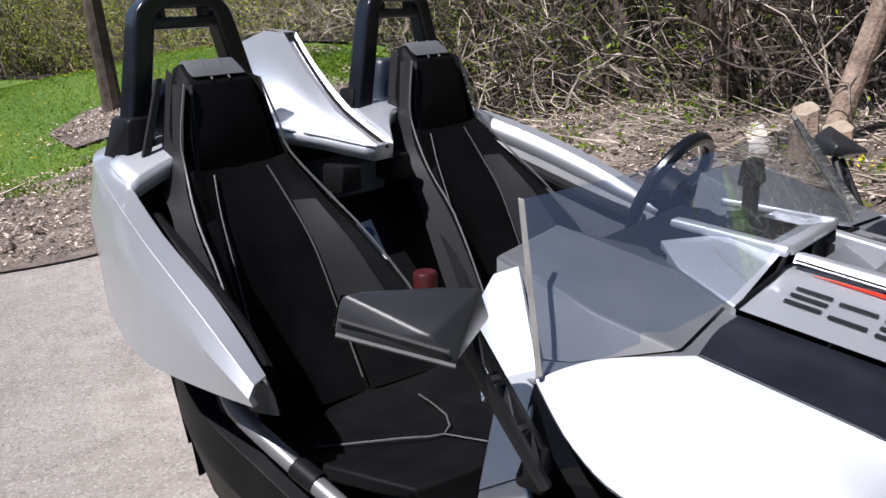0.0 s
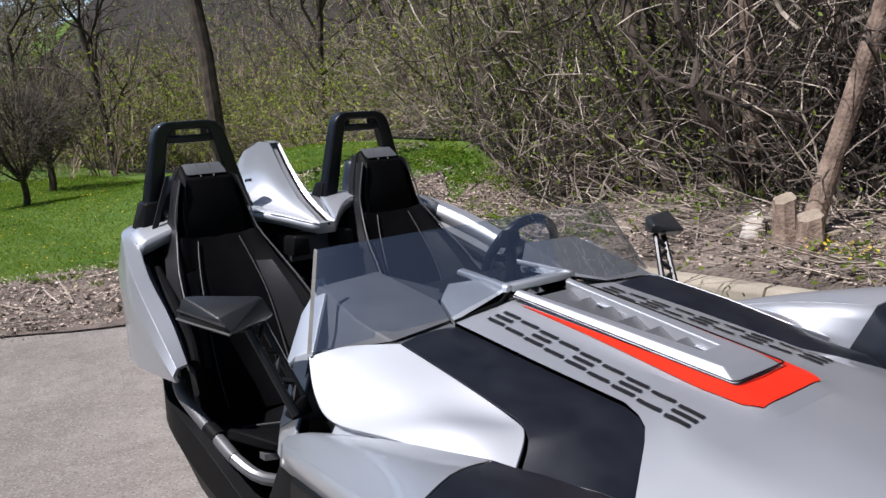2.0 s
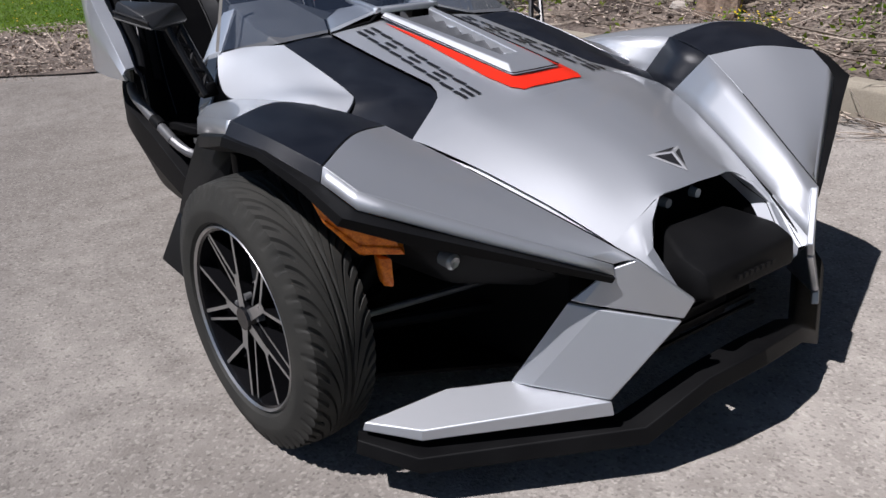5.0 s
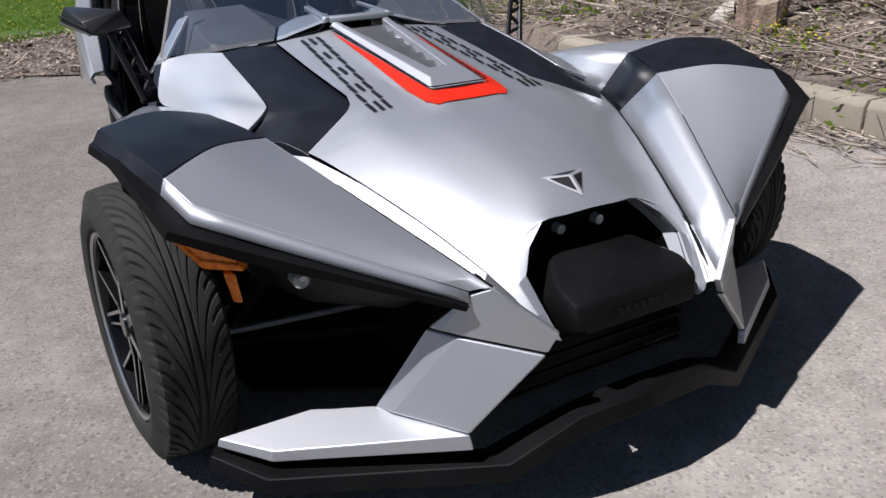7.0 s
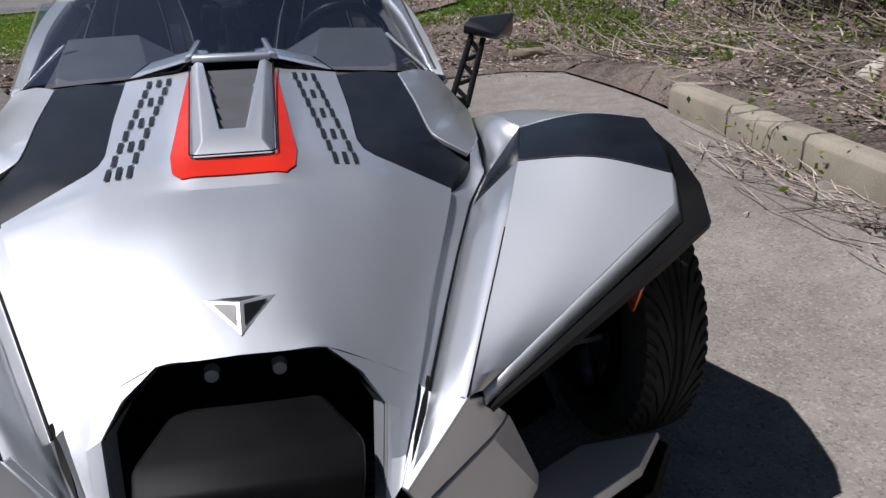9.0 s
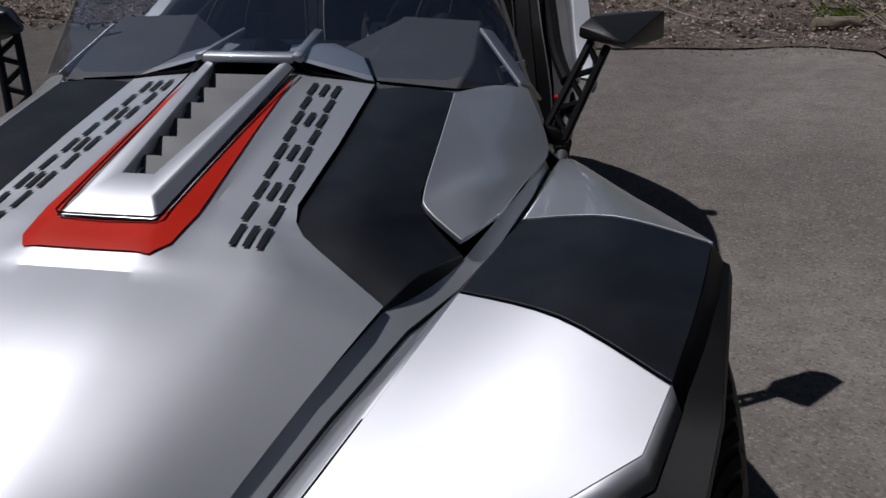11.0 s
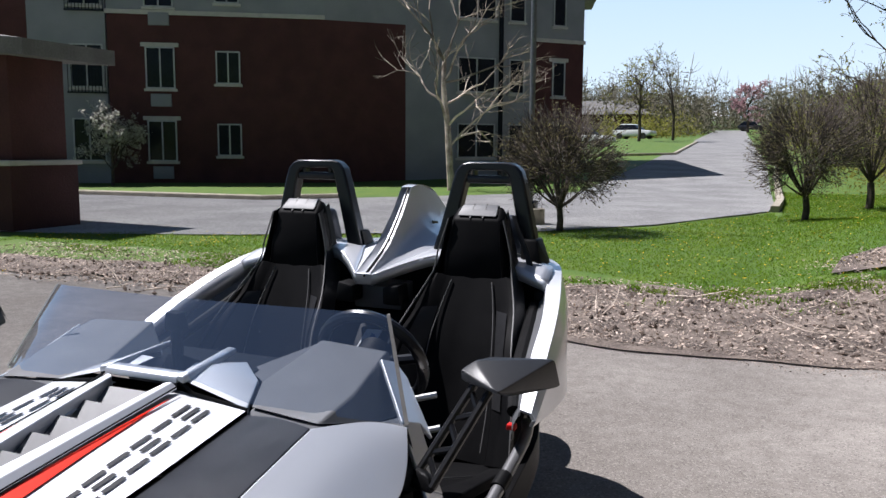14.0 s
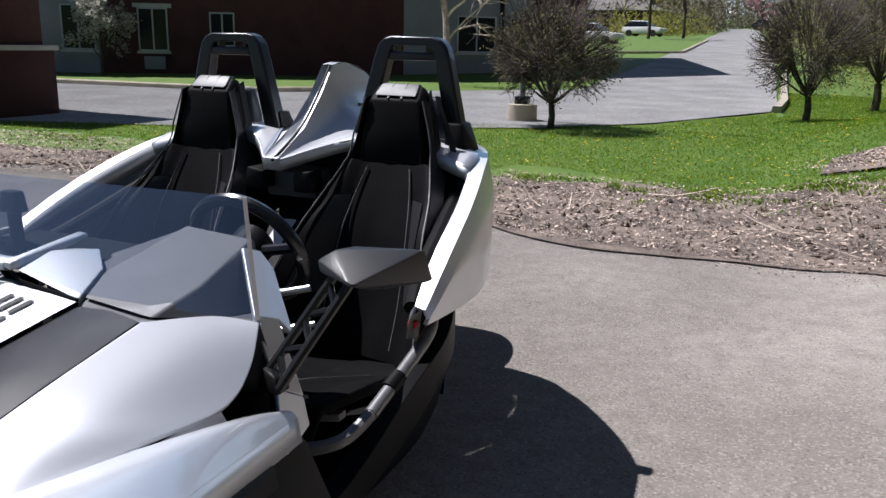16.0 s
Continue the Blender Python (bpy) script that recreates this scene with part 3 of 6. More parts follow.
tree(3.95, 3.2, 6.0, .05, 24, "thin leaning tree over the brambles", None, 3, 0, .03, (-.12, .38), .55, .4)
tree(8.6, 13, 7.5, .11, 25, "bare tree on the bank", LEAF, 4, 1, .05, (-.05, 0), .35, .6)
tree(9.0, 17.5, 8.0, .12, 26, "tall bare tree on the bank", LEAF, 4, 1, .05, (0, 0), .35, .6)
leaner = thing("leaning_trunk", "pale leaning trunk with stripped bark at the wood's edge", "tree", at=(3.13, 1.69, rise(3.13, 1.69)))
st = Sticks()
rng = random.Random(31)
st.rod([Vector(p) for p in ((0, 0, -.1), (.05, -.08, .3), (.14, -.22, .88), (.24, -.40, 1.6), (.42, -.62, 2.8), (.6, -.8, 4.2), (.75, -.9, 6.0))], .066, .035, 12)
put_sticks(st, "trunk", PALEBARK, leaner)
for x, y, h, r, sd in ((3.03, 1.76, .27, .060, 1), (2.98, 1.58, .20, .066, 2)):
    s_ = thing("tree_stump", "sawn tree stump with pale cut face", "stump", "stumps by the kerb", (x, y, rise(x, y)))
    rng = random.Random(sd)
    prof = [[(math.cos(a) * (q + .012 * math.sin(5 * a + sd)), math.sin(a) * (q + .012 * math.cos(4 * a)), z + .03 * math.cos(a) * (z > h * .9)) for a in (2 * math.pi * i / 18 for i in range(19))] for q, z in ((r * 1.4, -.05), (r * 1.12, .05), (r, h * .7), (r * .98, h))]
    part("stump_bark", skin(prof, (0, 0, 1)), PALEBARK, s_)
    part("cut_face", facets(prof[-1][:-1], [tuple(range(18))]), CUTWOOD, s_)

# brambles: arching canes along the wood's edge
rng = random.Random(41)
canes, twigs, leaves_b = Sticks(), Sticks(), Sticks()
far_canes, far_leaves = Sticks(), Sticks()
for i in range(5600):
    y = rng.uniform(-5, 9) if rng.random() < .5 else rng.uniform(9, 46)
    dep = min(7.0, rng.expovariate(.42))
    x = bank_edge(y) + .5 + dep + .4 * wobble(y, 0, .7)
    p = Vector((x, y, rise(x, y) - .03))
    far = y > 9
    h = rng.uniform(.6, 2.4) * (1.25 if far else 1.0) * (1 + .12 * dep)
    d = Vector((rng.gauss(-.15, .45), rng.gauss(0, .45), 1))
    pts = hold(wander(p, d, h, 6, rng, .20, .05))
    rr = rng.choice((.004, .006, .009, .014)) * (1.3 if far else 1)
    (far_canes if far else canes).rod(pts, rr, rr * .4)
    for _ in range(7):
        k = rng.randint(1, 6)
        q = hold(wander(pts[k], Vector((rng.gauss(-.1, 1), rng.gauss(0, 1), rng.gauss(.1, .7))), rng.uniform(.2, .8), 3, rng, .3, .03))
        (far_canes if far else twigs).rod(q, rr * .5 + .001, .0015)
    if wobble(y, dep, .35, 7) > (-.08 if not far else -.2) and rng.random() < (.9 if far else .7):
        for _ in range(34):
            k = rng.randint(0, 6)
            c = pts[k] + Vector((rng.gauss(0, .15), rng.gauss(0, .15), rng.gauss(0, .12)))
            (far_leaves if far else leaves_b).leaf(c, rng.uniform(.014, .032) * (1.5 if far else 1), rng)
for i in range(900):
    y = rng.uniform(-7, 8.5)
    x = bank_edge(y) + rng.uniform(-1.2, 1.5)
    p = Vector((x, y, rise(x, y) + .01))
    for _ in range(3):
        leaves_b.leaf(p + Vector((rng.gauss(0, .08), rng.gauss(0, .08), rng.uniform(.01, .15))), rng.uniform(.012, .03), rng)
for i in range(260):
    y = rng.uniform(-7, 12)
    x = bank_edge(y) + rng.uniform(.4, 3.0)
    p = Vector((x, y, rise(x, y) + rng.uniform(.5, 2.6)))
    q = hold(wander(p, Vector((rng.gauss(-.6, .6), rng.gauss(0, 1), rng.gauss(.1, .35))), rng.uniform(.8, 2.2), 6, rng, .16, .01))
    canes.rod(q, .011, .003)
    for _ in range(6):
        k = rng.randint(1, 6)
        twigs.rod(wander(q[k], Vector((rng.gauss(0, 1), rng.gauss(0, 1), rng.gauss(0, .6))), rng.uniform(.15, .5), 3, rng, .3), .004, .0015)
for i in range(1500):
    y = rng.uniform(24, 75)
    x = 4.6 + (y - 24) * .02 + rng.expovariate(.14)
    p = Vector((x, y, rise(x, y)))
    pts = wander(p, Vector((rng.gauss(0, .3), rng.gauss(0, .3), 1)), rng.uniform(1.5, 4.5), 5, rng, .14, .02)
    far_canes.rod(pts, .025, .008)
    for _ in range(7):
        far_canes.rod(wander(pts[rng.randint(1, 5)], Vector((rng.gauss(0, 1), rng.gauss(0, 1), rng.gauss(.3, .7))), rng.uniform(.5, 1.4), 3, rng, .3), .012, .005)
    if rng.random() < .55:
        for _ in range(22):
            leaves_b.leaf(pts[rng.randint(1, 5)] + Vector((rng.gauss(0, .4), rng.gauss(0, .4), rng.gauss(0, .4))), rng.uniform(.05, .10), rng)
pale = Sticks()
rng = random.Random(43)
for i in range(950):
    y = rng.uniform(-6, 14)
    x = bank_edge(y) + rng.uniform(.1, 1.7)
    p = Vector((x, y, rise(x, y) + rng.choice((0, 0, rng.uniform(.3, 1.8)))))
    d = Vector((rng.gauss(-.25, .5), rng.gauss(0, .8), rng.uniform(.3, 1.1)))
    q = hold(wander(p, d, rng.uniform(.8, 2.6), 8, rng, .26, .05))
    rr = rng.choice((.004, .006, .006, .009, .016))
    pale.rod(q, rr, rr * .35, 4)
    for _ in range(5):
        k = rng.randint(2, 8)
        pale.rod(hold(wander(q[k], Vector((rng.gauss(-.2, 1), rng.gauss(0, 1), rng.gauss(.1, .7))), rng.uniform(.2, .9), 4, rng, .3, .03)), rr * .45 + .001, .0015)
put_sticks(pale, "arching_canes", DRYSTICK, None, "arching canes, paled to stand for sun, before the dark thicket", "brambles", "stuff")
for i in range(150):
    y = rng.gauss(6.6, 1.5) if i % 3 else rng.uniform(-3, 16)
    x = bank_edge(y) + rng.uniform(.3, 1.6)
    zc = rise(x, y) + rng.uniform(.1, 1.9)
    sp = rng.uniform(.15, .40)
    for _ in range(130):
        leaves_b.leaf(Vector((x + rng.gauss(0, sp), y + rng.gauss(0, sp), max(rise(x, y), zc + rng.gauss(0, sp)))), rng.uniform(.010, .024), rng)
stems = Sticks()
for i in range(210):
    y = rng.uniform(-4, 9)
    x = bank_edge(y) + rng.uniform(.2, 3.2)
    q = hold(wander(Vector((x, y, rise(x, y) - .05)), Vector((rng.gauss(0, .28), rng.gauss(0, .3), 1)), rng.uniform(1.6, 3.6), 9, rng, .13, 0))
    rr = rng.choice((.014, .02, .02, .028, .036))
    stems.rod(q, rr, rr * .5, 6)
    for _ in range(5):
        k = rng.randint(3, 9)
        stems.rod(hold(wander(q[k], Vector((rng.gauss(0, .8), rng.gauss(0, .8), rng.gauss(.6, .5))), rng.uniform(.5, 1.5), 5, rng, .2)), rr * .45, rr * .15, 4)
put_sticks(stems, "thicket_stems", BARK, None, "dark crooked stems standing in the thicket", "brambles", "stuff")
for i in range(150):
    y = rng.uniform(8, 34)
    x = bank_edge(y) + rng.uniform(-.2, 3.5)
    zc = rise(x, y) + rng.uniform(.2, 2.2)
    sp = rng.uniform(.25, .7)
    for _ in range(110):
        far_leaves.leaf(Vector((x + rng.gauss(0, sp), y + rng.gauss(0, sp), max(rise(x, y), zc + rng.gauss(0, sp)))), rng.uniform(.02, .045), rng)
put_sticks(far_canes, "hillside_brambles", FARTWIG, None, "brown brambles on the far hillside, colour raised for sunlight", "brambles", "stuff")
put_sticks(far_leaves, "hillside_leaves", FARLEAF, None, "young yellow-green leaves on the far hillside", "leaves", "stuff")
put_sticks(canes, "bramble_canes", TWIG, None, "tangle of dry grey-brown bramble canes on the bank", "brambles", "stuff")
put_sticks(twigs, "bramble_twigs", TWIG, None, "fine dry twigs among the brambles", "brambles", "stuff")
put_sticks(leaves_b, "young_bramble_leaves", LEAF, None, "small young green leaves among the brambles", "leaves", "stuff")

# pale spring sky beyond the far woods
SKYGLOW = bpy.data.materials.new("pale_sky_backdrop")
SKYGLOW.use_nodes = True
sn = SKYGLOW.node_tree
sn.nodes.remove(sn.nodes["Principled BSDF"])
em, sc_, sx_, mr_, mc_ = (sn.nodes.new(k) for k in ("ShaderNodeEmission", "ShaderNodeTexCoord", "ShaderNodeSeparateXYZ", "ShaderNodeMapRange", "ShaderNodeMix"))
mc_.data_type = "RGBA"
mc_.inputs[6].default_value, mc_.inputs[7].default_value = (.56, .66, .76, 1), (.26, .43, .70, 1)
mr_.inputs["From Min"].default_value, mr_.inputs["From Max"].default_value = 10, 190
sn.links.new(sc_.outputs["Object"], sx_.inputs[0])
sn.links.new(sx_.outputs["Z"], mr_.inputs["Value"])
sn.links.new(mr_.outputs[0], mc_.inputs[0])
sn.links.new(mc_.outputs[2], em.inputs["Color"])
sn.links.new(em.outputs[0], sn.nodes["Material Output"].inputs["Surface"])
tagged(part("backdrop", skin([[(560 * math.sin(h), 560 * math.cos(h), z) for h in (radians(-42 + 4 * i) for i in range(17))] for z in (-10, 60, 140, 240, 360)], (0, -1, 0)), SKYGLOW), "pale blue spring sky over the far woods", "sky", kind="structure")

# far hedge and woods beyond the road
rng = random.Random(51)
wood, mist = Sticks(), Sticks()
for i in range(760):
    y = rng.uniform(105, 190)
    x = rng.uniform(-62, 34)
    if -9 < x < 0 and y < 150:
        continue
    z = rise(x, y)
    h = rng.uniform(5.0, 8.5) if rng.random() < .9 else rng.uniform(8.5, 11)
    pts = wander(Vector((x, y, z)), Vector((rng.gauss(0, .06), 0, 1)), h, 4, rng, .06)
    wood.rod(pts, .12, .03)
    for _ in range(18):
        k = rng.randint(1, 3)
        wood.rod(wander(pts[k], Vector((rng.gauss(0, .8), rng.gauss(0, .8), rng.uniform(.3, 1))), rng.uniform(1.2, 3.2), 2, rng, .2), .05, .012)
    for _ in range(130):
        mist.leaf(Vector((x + rng.gauss(0, 1.0), y + rng.gauss(0, 1.0), z + h * rng.uniform(.0, 1.0) ** 1.3 * .82)), rng.uniform(.10, .30), rng)
put_sticks(wood, "far_wood", HAZE, None, "bare grey trees of the far wood", "woods", "stuff")
put_sticks(mist, "far_wood_twigs", HAZE, None, "grey twig haze of the far wood", "woods", "stuff")
shr = Sticks()
for i in range(150):
    x, y = rng.choice(((rng.uniform(-40, -9), rng.uniform(92, 110)), (rng.uniform(1.5, 9), rng.uniform(40, 100)), (rng.uniform(2.5, 9), rng.uniform(24, 40))))
    z = rise(x, y)
    for _ in range(170):
        shr.leaf(Vector((x + rng.gauss(0, .9), y + rng.gauss(0, .9), z + abs(rng.gauss(0, 1.3)))), rng.uniform(.030, .075) * (y / 32), rng)
put_sticks(shr, "spring_thicket", WILLOW, None, "yellow-green spring thicket along the road", "thicket", "stuff")

# lawn blades, flowers, chips and fallen twigs
rng = random.Random(61)
bl, fl, ch, tg = Sticks(), Sticks(), Sticks(), Sticks()
n = 0
while n < 150000:
    x, y = rng.uniform(-9, 5.6), 5.4 + 21 * rng.random() ** 2.0
    g = wobble(x, y, .8, 3) + wobble(x, y, 3, 5) * .5
    if y < 7.6 + 1.0 * wobble(x, 0, .5, 9) and g < .15 + (7.2 - y) * .25:
        continue
    if (x < -.7 and y > 8.6 + (x + 8.5) * .62) or (-.7 <= x < 1.2 and y > 13.6 + (x + .7) * 2.3) or (x >= 1.2 and x < 1.35 and y > 17) or x > bank_edge(y) - .2:
        continue
    n += 1
    h = rng.uniform(.010, .028) * (1 + .03 * max(0, y - 8))
    a = rng.uniform(0, 6.28)
    c = Vector((x, y, rise(x, y) - (.03 if y < 7 else .014) + .02 * wobble(x, y, .5)))
    o = len(bl.v)
    w = Vector((math.cos(a), math.sin(a), 0)) * rng.uniform(.003, .007) * (1 + .07 * max(0, y - 8))
    bl.v += [c - w, c + w, c + Vector((rng.gauss(0, .02), rng.gauss(0, .02), h))]
    bl.f.append((o, o + 1, o + 2))
    if rng.random() < .008:
        for _ in range(3):
            fl.leaf(c + Vector((0, 0, h + .01)), .016, rng, .8)
for cx, cy, k in ((2.9, 1.32, 70), (-5.6, 8.0, 60)):
    for _ in range(k):
        fl.leaf(Vector((cx + rng.gauss(0, .10), cy + rng.gauss(0, .10), rise(cx, cy) + .03 + rng.uniform(.0, .10))), .013, rng, .5)
        bl.leaf(Vector((cx + rng.gauss(0, .12), cy + rng.gauss(0, .12), rise(cx, cy) + rng.uniform(.0, .10))), .024, rng)
for _ in range(2600):
    x, y = rng.gauss(2.5, .35), rng.gauss(8.3, .3)
    ch.leaf(Vector((x, y, rise(x, y) + .022)), rng.uniform(.008, .024), rng, .7)
while len(ch.f) < 44600:
    if rng.random() < .45:
        x, y = rng.uniform(-8, 3.6), rng.uniform(4.75, 7.4)
        if y < 4.80 + .5 * wobble(x, 0, .4, 2) - .05 * x:
            continue
    else:
        x, y = rng.uniform(2.58, 5.0), rng.uniform(-5, 7.0)
    c = Vector((x, y, rise(x, y) + .022 + rng.uniform(0, .018)))
    ch.leaf(c, rng.uniform(.007, .024), rng, .7)
for i in range(2300):
    x, y = (2.62 + 2.3 * rng.random() ** 1.3, rng.uniform(-4, 6)) if i % 14 else (rng.uniform(-5, 3.4), rng.uniform(4.9, 6.8))
    a = rng.uniform(0, 3.14)
    q = wander(Vector((x, y, rise(x, y) + .03)), Vector((math.cos(a), math.sin(a), rng.gauss(0, .08))), rng.uniform(.15, .7), 3, rng, .15)
    tg.rod(q, rng.uniform(.003, .009), .002)
for i in range(460):
    x, y = 2.365 - abs(rng.gauss(0, .13)) * (.4 + abs(math.sin(i * .7))), rng.uniform(-2.4, 1.9)
    a = rng.gauss(1.57, .5)
    tg.rod(wander(Vector((x, y, rise(x, y) + .006 + rng.uniform(0, .02))), Vector((math.cos(a), math.sin(a), 0)), rng.uniform(.1, .35), 3, rng, .15), .004, .002)
for i in range(1500):
    x, y = 2.65 + 1.8 * rng.random(), rng.uniform(-4, 6.0)
    if wobble(x, y, .9, 4) < .12:
        continue
    c = Vector((x, y, rise(x, y) + .02))
    for _ in range(4):
        bl.leaf(c + Vector((rng.gauss(0, .05), rng.gauss(0, .05), rng.uniform(.0, .06))), rng.uniform(.012, .03), rng)
for i in range(9000):
    x, y = rng.uniform(2.3, 5.2), rng.uniform(4.9, 8.6)
    if wobble(x, y, 1.1, 6) + .4 * wobble(x, y, 4, 2) < -.02:
        ch.leaf(Vector((x, y, rise(x, y) + .03)), rng.uniform(.010, .030), rng, .7)
    elif y < 7.6:
        c = Vector((x, y, rise(x, y) + .01))
        for _ in range(3):
            bl.leaf(c + Vector((rng.gauss(0, .03), rng.gauss(0, .03), rng.uniform(0, .05))), rng.uniform(.012, .026), rng)
for i in range(16000):
    x = rng.uniform(-5, 3.4)
    edge = 4.85 - .12 * x if x > 0 else 4.85 - .19 * x
    d = rng.gauss(0, .09) if i % 3 == 0 else rng.uniform(0, 2.2)
    y = edge + d
    ch.leaf(Vector((x, y, rise(x, y) + (.020 if d > 0 else .005))), rng.uniform(.003, .010), rng, .7)
for i in range(2600):
    x = rng.uniform(-5, 3.2)
    y = 7.25 - abs(rng.gauss(0, .42))
    if wobble(x, y, 1.6, 8) > .05:
        c = Vector((x, y, rise(x, y) + .012))
        for _ in range(5):
            o = len(bl.v)
            b = c + Vector((rng.gauss(0, .04), rng.gauss(0, .04), 0))
            w = Vector((rng.gauss(0, .005), rng.gauss(0, .005), 0))
            bl.v += [b - w, b + w, b + Vector((rng.gauss(0, .02), rng.gauss(0, .02), rng.uniform(.02, .05)))]
            bl.f.append((o, o + 1, o + 2))
clod = Sticks()
for i in range(1500):
    x, y = (rng.uniform(-6, 3.2), rng.uniform(4.95, 7.0)) if i % 3 else (rng.uniform(2.6, 3.6), rng.uniform(-3, 4.5))
    r = .006 + .030 * rng.random() ** 3
    c = Vector((x, y, rise(x, y) + .012 + r * .4))
    o = len(clod.v)
    clod.v += [c + Vector(d) * r * rng.uniform(.6, 1.3) for d in ((1, 0, 0), (0, 1, 0), (-1, 0, 0), (0, -1, 0), (0, 0, .8), (0, 0, -.8))]
    clod.f += [(o + a, o + (a + 1) % 4, o + 4) for a in range(4)] + [(o + (a + 1) % 4, o + a, o + 5) for a in range(4)]
put_sticks(clod, "soil_clods", CLOD, None, "dark crumbs and clods of turned soil", "soil", "stuff")
put_sticks(bl, "grass", BLADE, None, "short bright green grass blades of the lawn", "grass", "stuff")
put_sticks(fl, "small_yellow_flowers", PETAL, None, "small yellow dandelion heads in the grass", "flowers", "stuff")
put_sticks(ch, "wood_chips", CHIP, None, "dry leaves and wood chips on bare soil", "chips", "stuff")
put_sticks(tg, "fallen_twigs", DRYSTICK, None, "dry twigs lying on soil and asphalt edge", "twigs", "stuff")
BLEACHED = material("bleached_bark", (0.62, 0.58, 0.53), (0.45, 0.40, 0.35), 0.85, 0.0, 9, 80, 0.5)
for x, y, lx, ly, r, mat, lab in ((2.35, 5.25, .30, .03, .05, CUTWOOD, "split pale log lying on the soil"), (3.22, 2.08, .36, .18, .022, BLEACHED, "slab of bleached white bark lying in leaf litter"), (3.35, 1.45, .7, -.45, .018, CUTWOOD, "fallen pale branch beside the stumps")):
    along = Vector((lx, ly, 0)).normalized()
    over = Vector((-along.y, along.x, 0))
    wide = 2.6 if mat is BLEACHED else 1.0
    ends = []
    for k, q in ((-.52, .55), (-.5, .9), (-.2, 1.08), (.1, 1.0), (.36, .92), (.5, .8), (.51, .45)):
        c = Vector((lx, ly, 0)) * k
        z = rise(x + c.x, y + c.y) + r * .9
        ends.append([c + over * (wide * r * q * math.cos(h) * (1 + .12 * math.sin(3 * h + 9 * k))) + Vector((0, 0, z + r * q * math.sin(h))) for h in (2 * math.pi * i / 10 for i in range(11))])
    bm = skin(ends, (0, 0, 1))
    bmesh.ops.remove_doubles(bm, verts=bm.verts, dist=1e-5)
    bmesh.ops.holes_fill(bm, edges=bm.edges, sides=0)
    tagged(part("fallen_log", bm, mat), lab, "log").location = (x, y, 0)

# ---------- building ----------
BRICK = material("dark_red_brick", (0.075, 0.025, 0.023), (0.054, 0.018, 0.017), 0.88, 0.0, 1.5, 30, 0.4)
SIDING = material("grey_lap_siding", (0.25, 0.257, 0.275), (0.21, 0.216, 0.232), 0.7, 0.0, 1, 40, 0.1)
STONE = material("pale_lintel_stone", (0.48, 0.46, 0.42), (0.40, 0.38, 0.35), 0.8, 0.0, 4, 60, 0.2)
FRAMEW = material("white_window_frame", (0.42, 0.43, 0.44), None, 0.5, 0.0, 4, 90, 0.05)
ROOMDARK = material("dark_window_glass", (0.008, 0.010, 0.015), (0.014, 0.017, 0.024), 0.15, 0.0, 1.5, 10, 0.0, spec=0.15)
SHINGLE = material("grey_roof_shingle", (0.17, 0.165, 0.16), (0.12, 0.115, 0.11), 0.9, 0.0, 2, 30, 0.4)


class Wall:
    """Helps to place boxes on a wall that runs from a to b."""

    def __init__(self, a, b, z0=0.0):
        self.a, self.u, self.z0 = Vector((*a, 0)), (Vector((*b, 0)) - Vector((*a, 0))).normalized(), z0
        self.n = Vector((self.u.y, -self.u.x, 0))

    def box(self, u0, u1, z0, z1, d0, d1, bevel=0.0):
        return hull([self.a + self.u * u + self.n * d + Vector((0, 0, z)) for u in (u0, u1) for z in (z0, z1) for d in (d0, d1)], bevel)


house = thing("apartment_building", "three-storey apartment house of dark red brick and grey siding", "building", at=(0, 0, 0))
PA, PB, PC, PD = (-20.64, 21.8), (-14.35, 25.6), (-12.0, 27.8), (-8.27, 31.7)
LA = Wall(PA, PB)
LB, LC = Wall(PB, PC), Wall(PC, PD)


def window(wall, u0, u1, z0, z1, panes=2, lintel=True, unit=False):
    w = part("window", wall.box(u0, u1, z0, z1, .012, .03), ROOMDARK, house)
    t = .05
    for a, b, c, d in ((u0, u1, z0, z0 + t), (u0, u1, z1 - t, z1), (u0, u0 + t, z0, z1), (u1 - t, u1, z0, z1)):
        part("frame", wall.box(a, b, c, d, .02, .07), FRAMEW, w)
    for k in range(1, panes):
        m = u0 + (u1 - u0) * k / panes
        part("mullion", wall.box(m - .025, m + .025, z0, z1, .02, .065), FRAMEW, w)
    part("sill", wall.box(u0 - .06, u1 + .06, z0 - .09, z0, 0, .10), STONE, w)
    if lintel:
        part("lintel", wall.box(u0 - .14, u1 + .14, z1, z1 + .14, 0, .06), STONE, w)
    if unit:
        part("cooling_unit", wall.box(u0 + .15, u1 - .15, z0 - .62, z0 - .18, 0, .08, .01), SIDING, w)
    return w


def wall_of(wall, u0, u1, z0, z1, mat, name="wall"):
    return part(name, wall.box(u0, u1, z0, z1, -.3, 0), mat, house)


wall_of(LA, 0.0, 7.35, -.3, 5.85, BRICK)
wall_of(LA, 0.0, 7.5, 5.85, 9.0, SIDING)
part("trim", LA.box(-.05, 7.5, 5.85, 6.0, 0, .06), STONE, house)
wall_of(LA, -2.6, -.05, -.3, 9.0, SIDING)
wall_of(LA, -16, -2.6, -.3, 9.0, BRICK)
wall_of(LB, 0, 3.25, -.3, 5.85, BRICK)
wall_of(LB, 0, 3.25, 5.85, 9.0, SIDING)
wall_of(LC, 0, 5.4, -.3, 9.0, SIDING)
wall_of(LC, 5.45, 7.9, -.3, 5.6, BRICK)
wall_of(LC, 5.45, 7.9, 5.6, 8.4, SIDING)
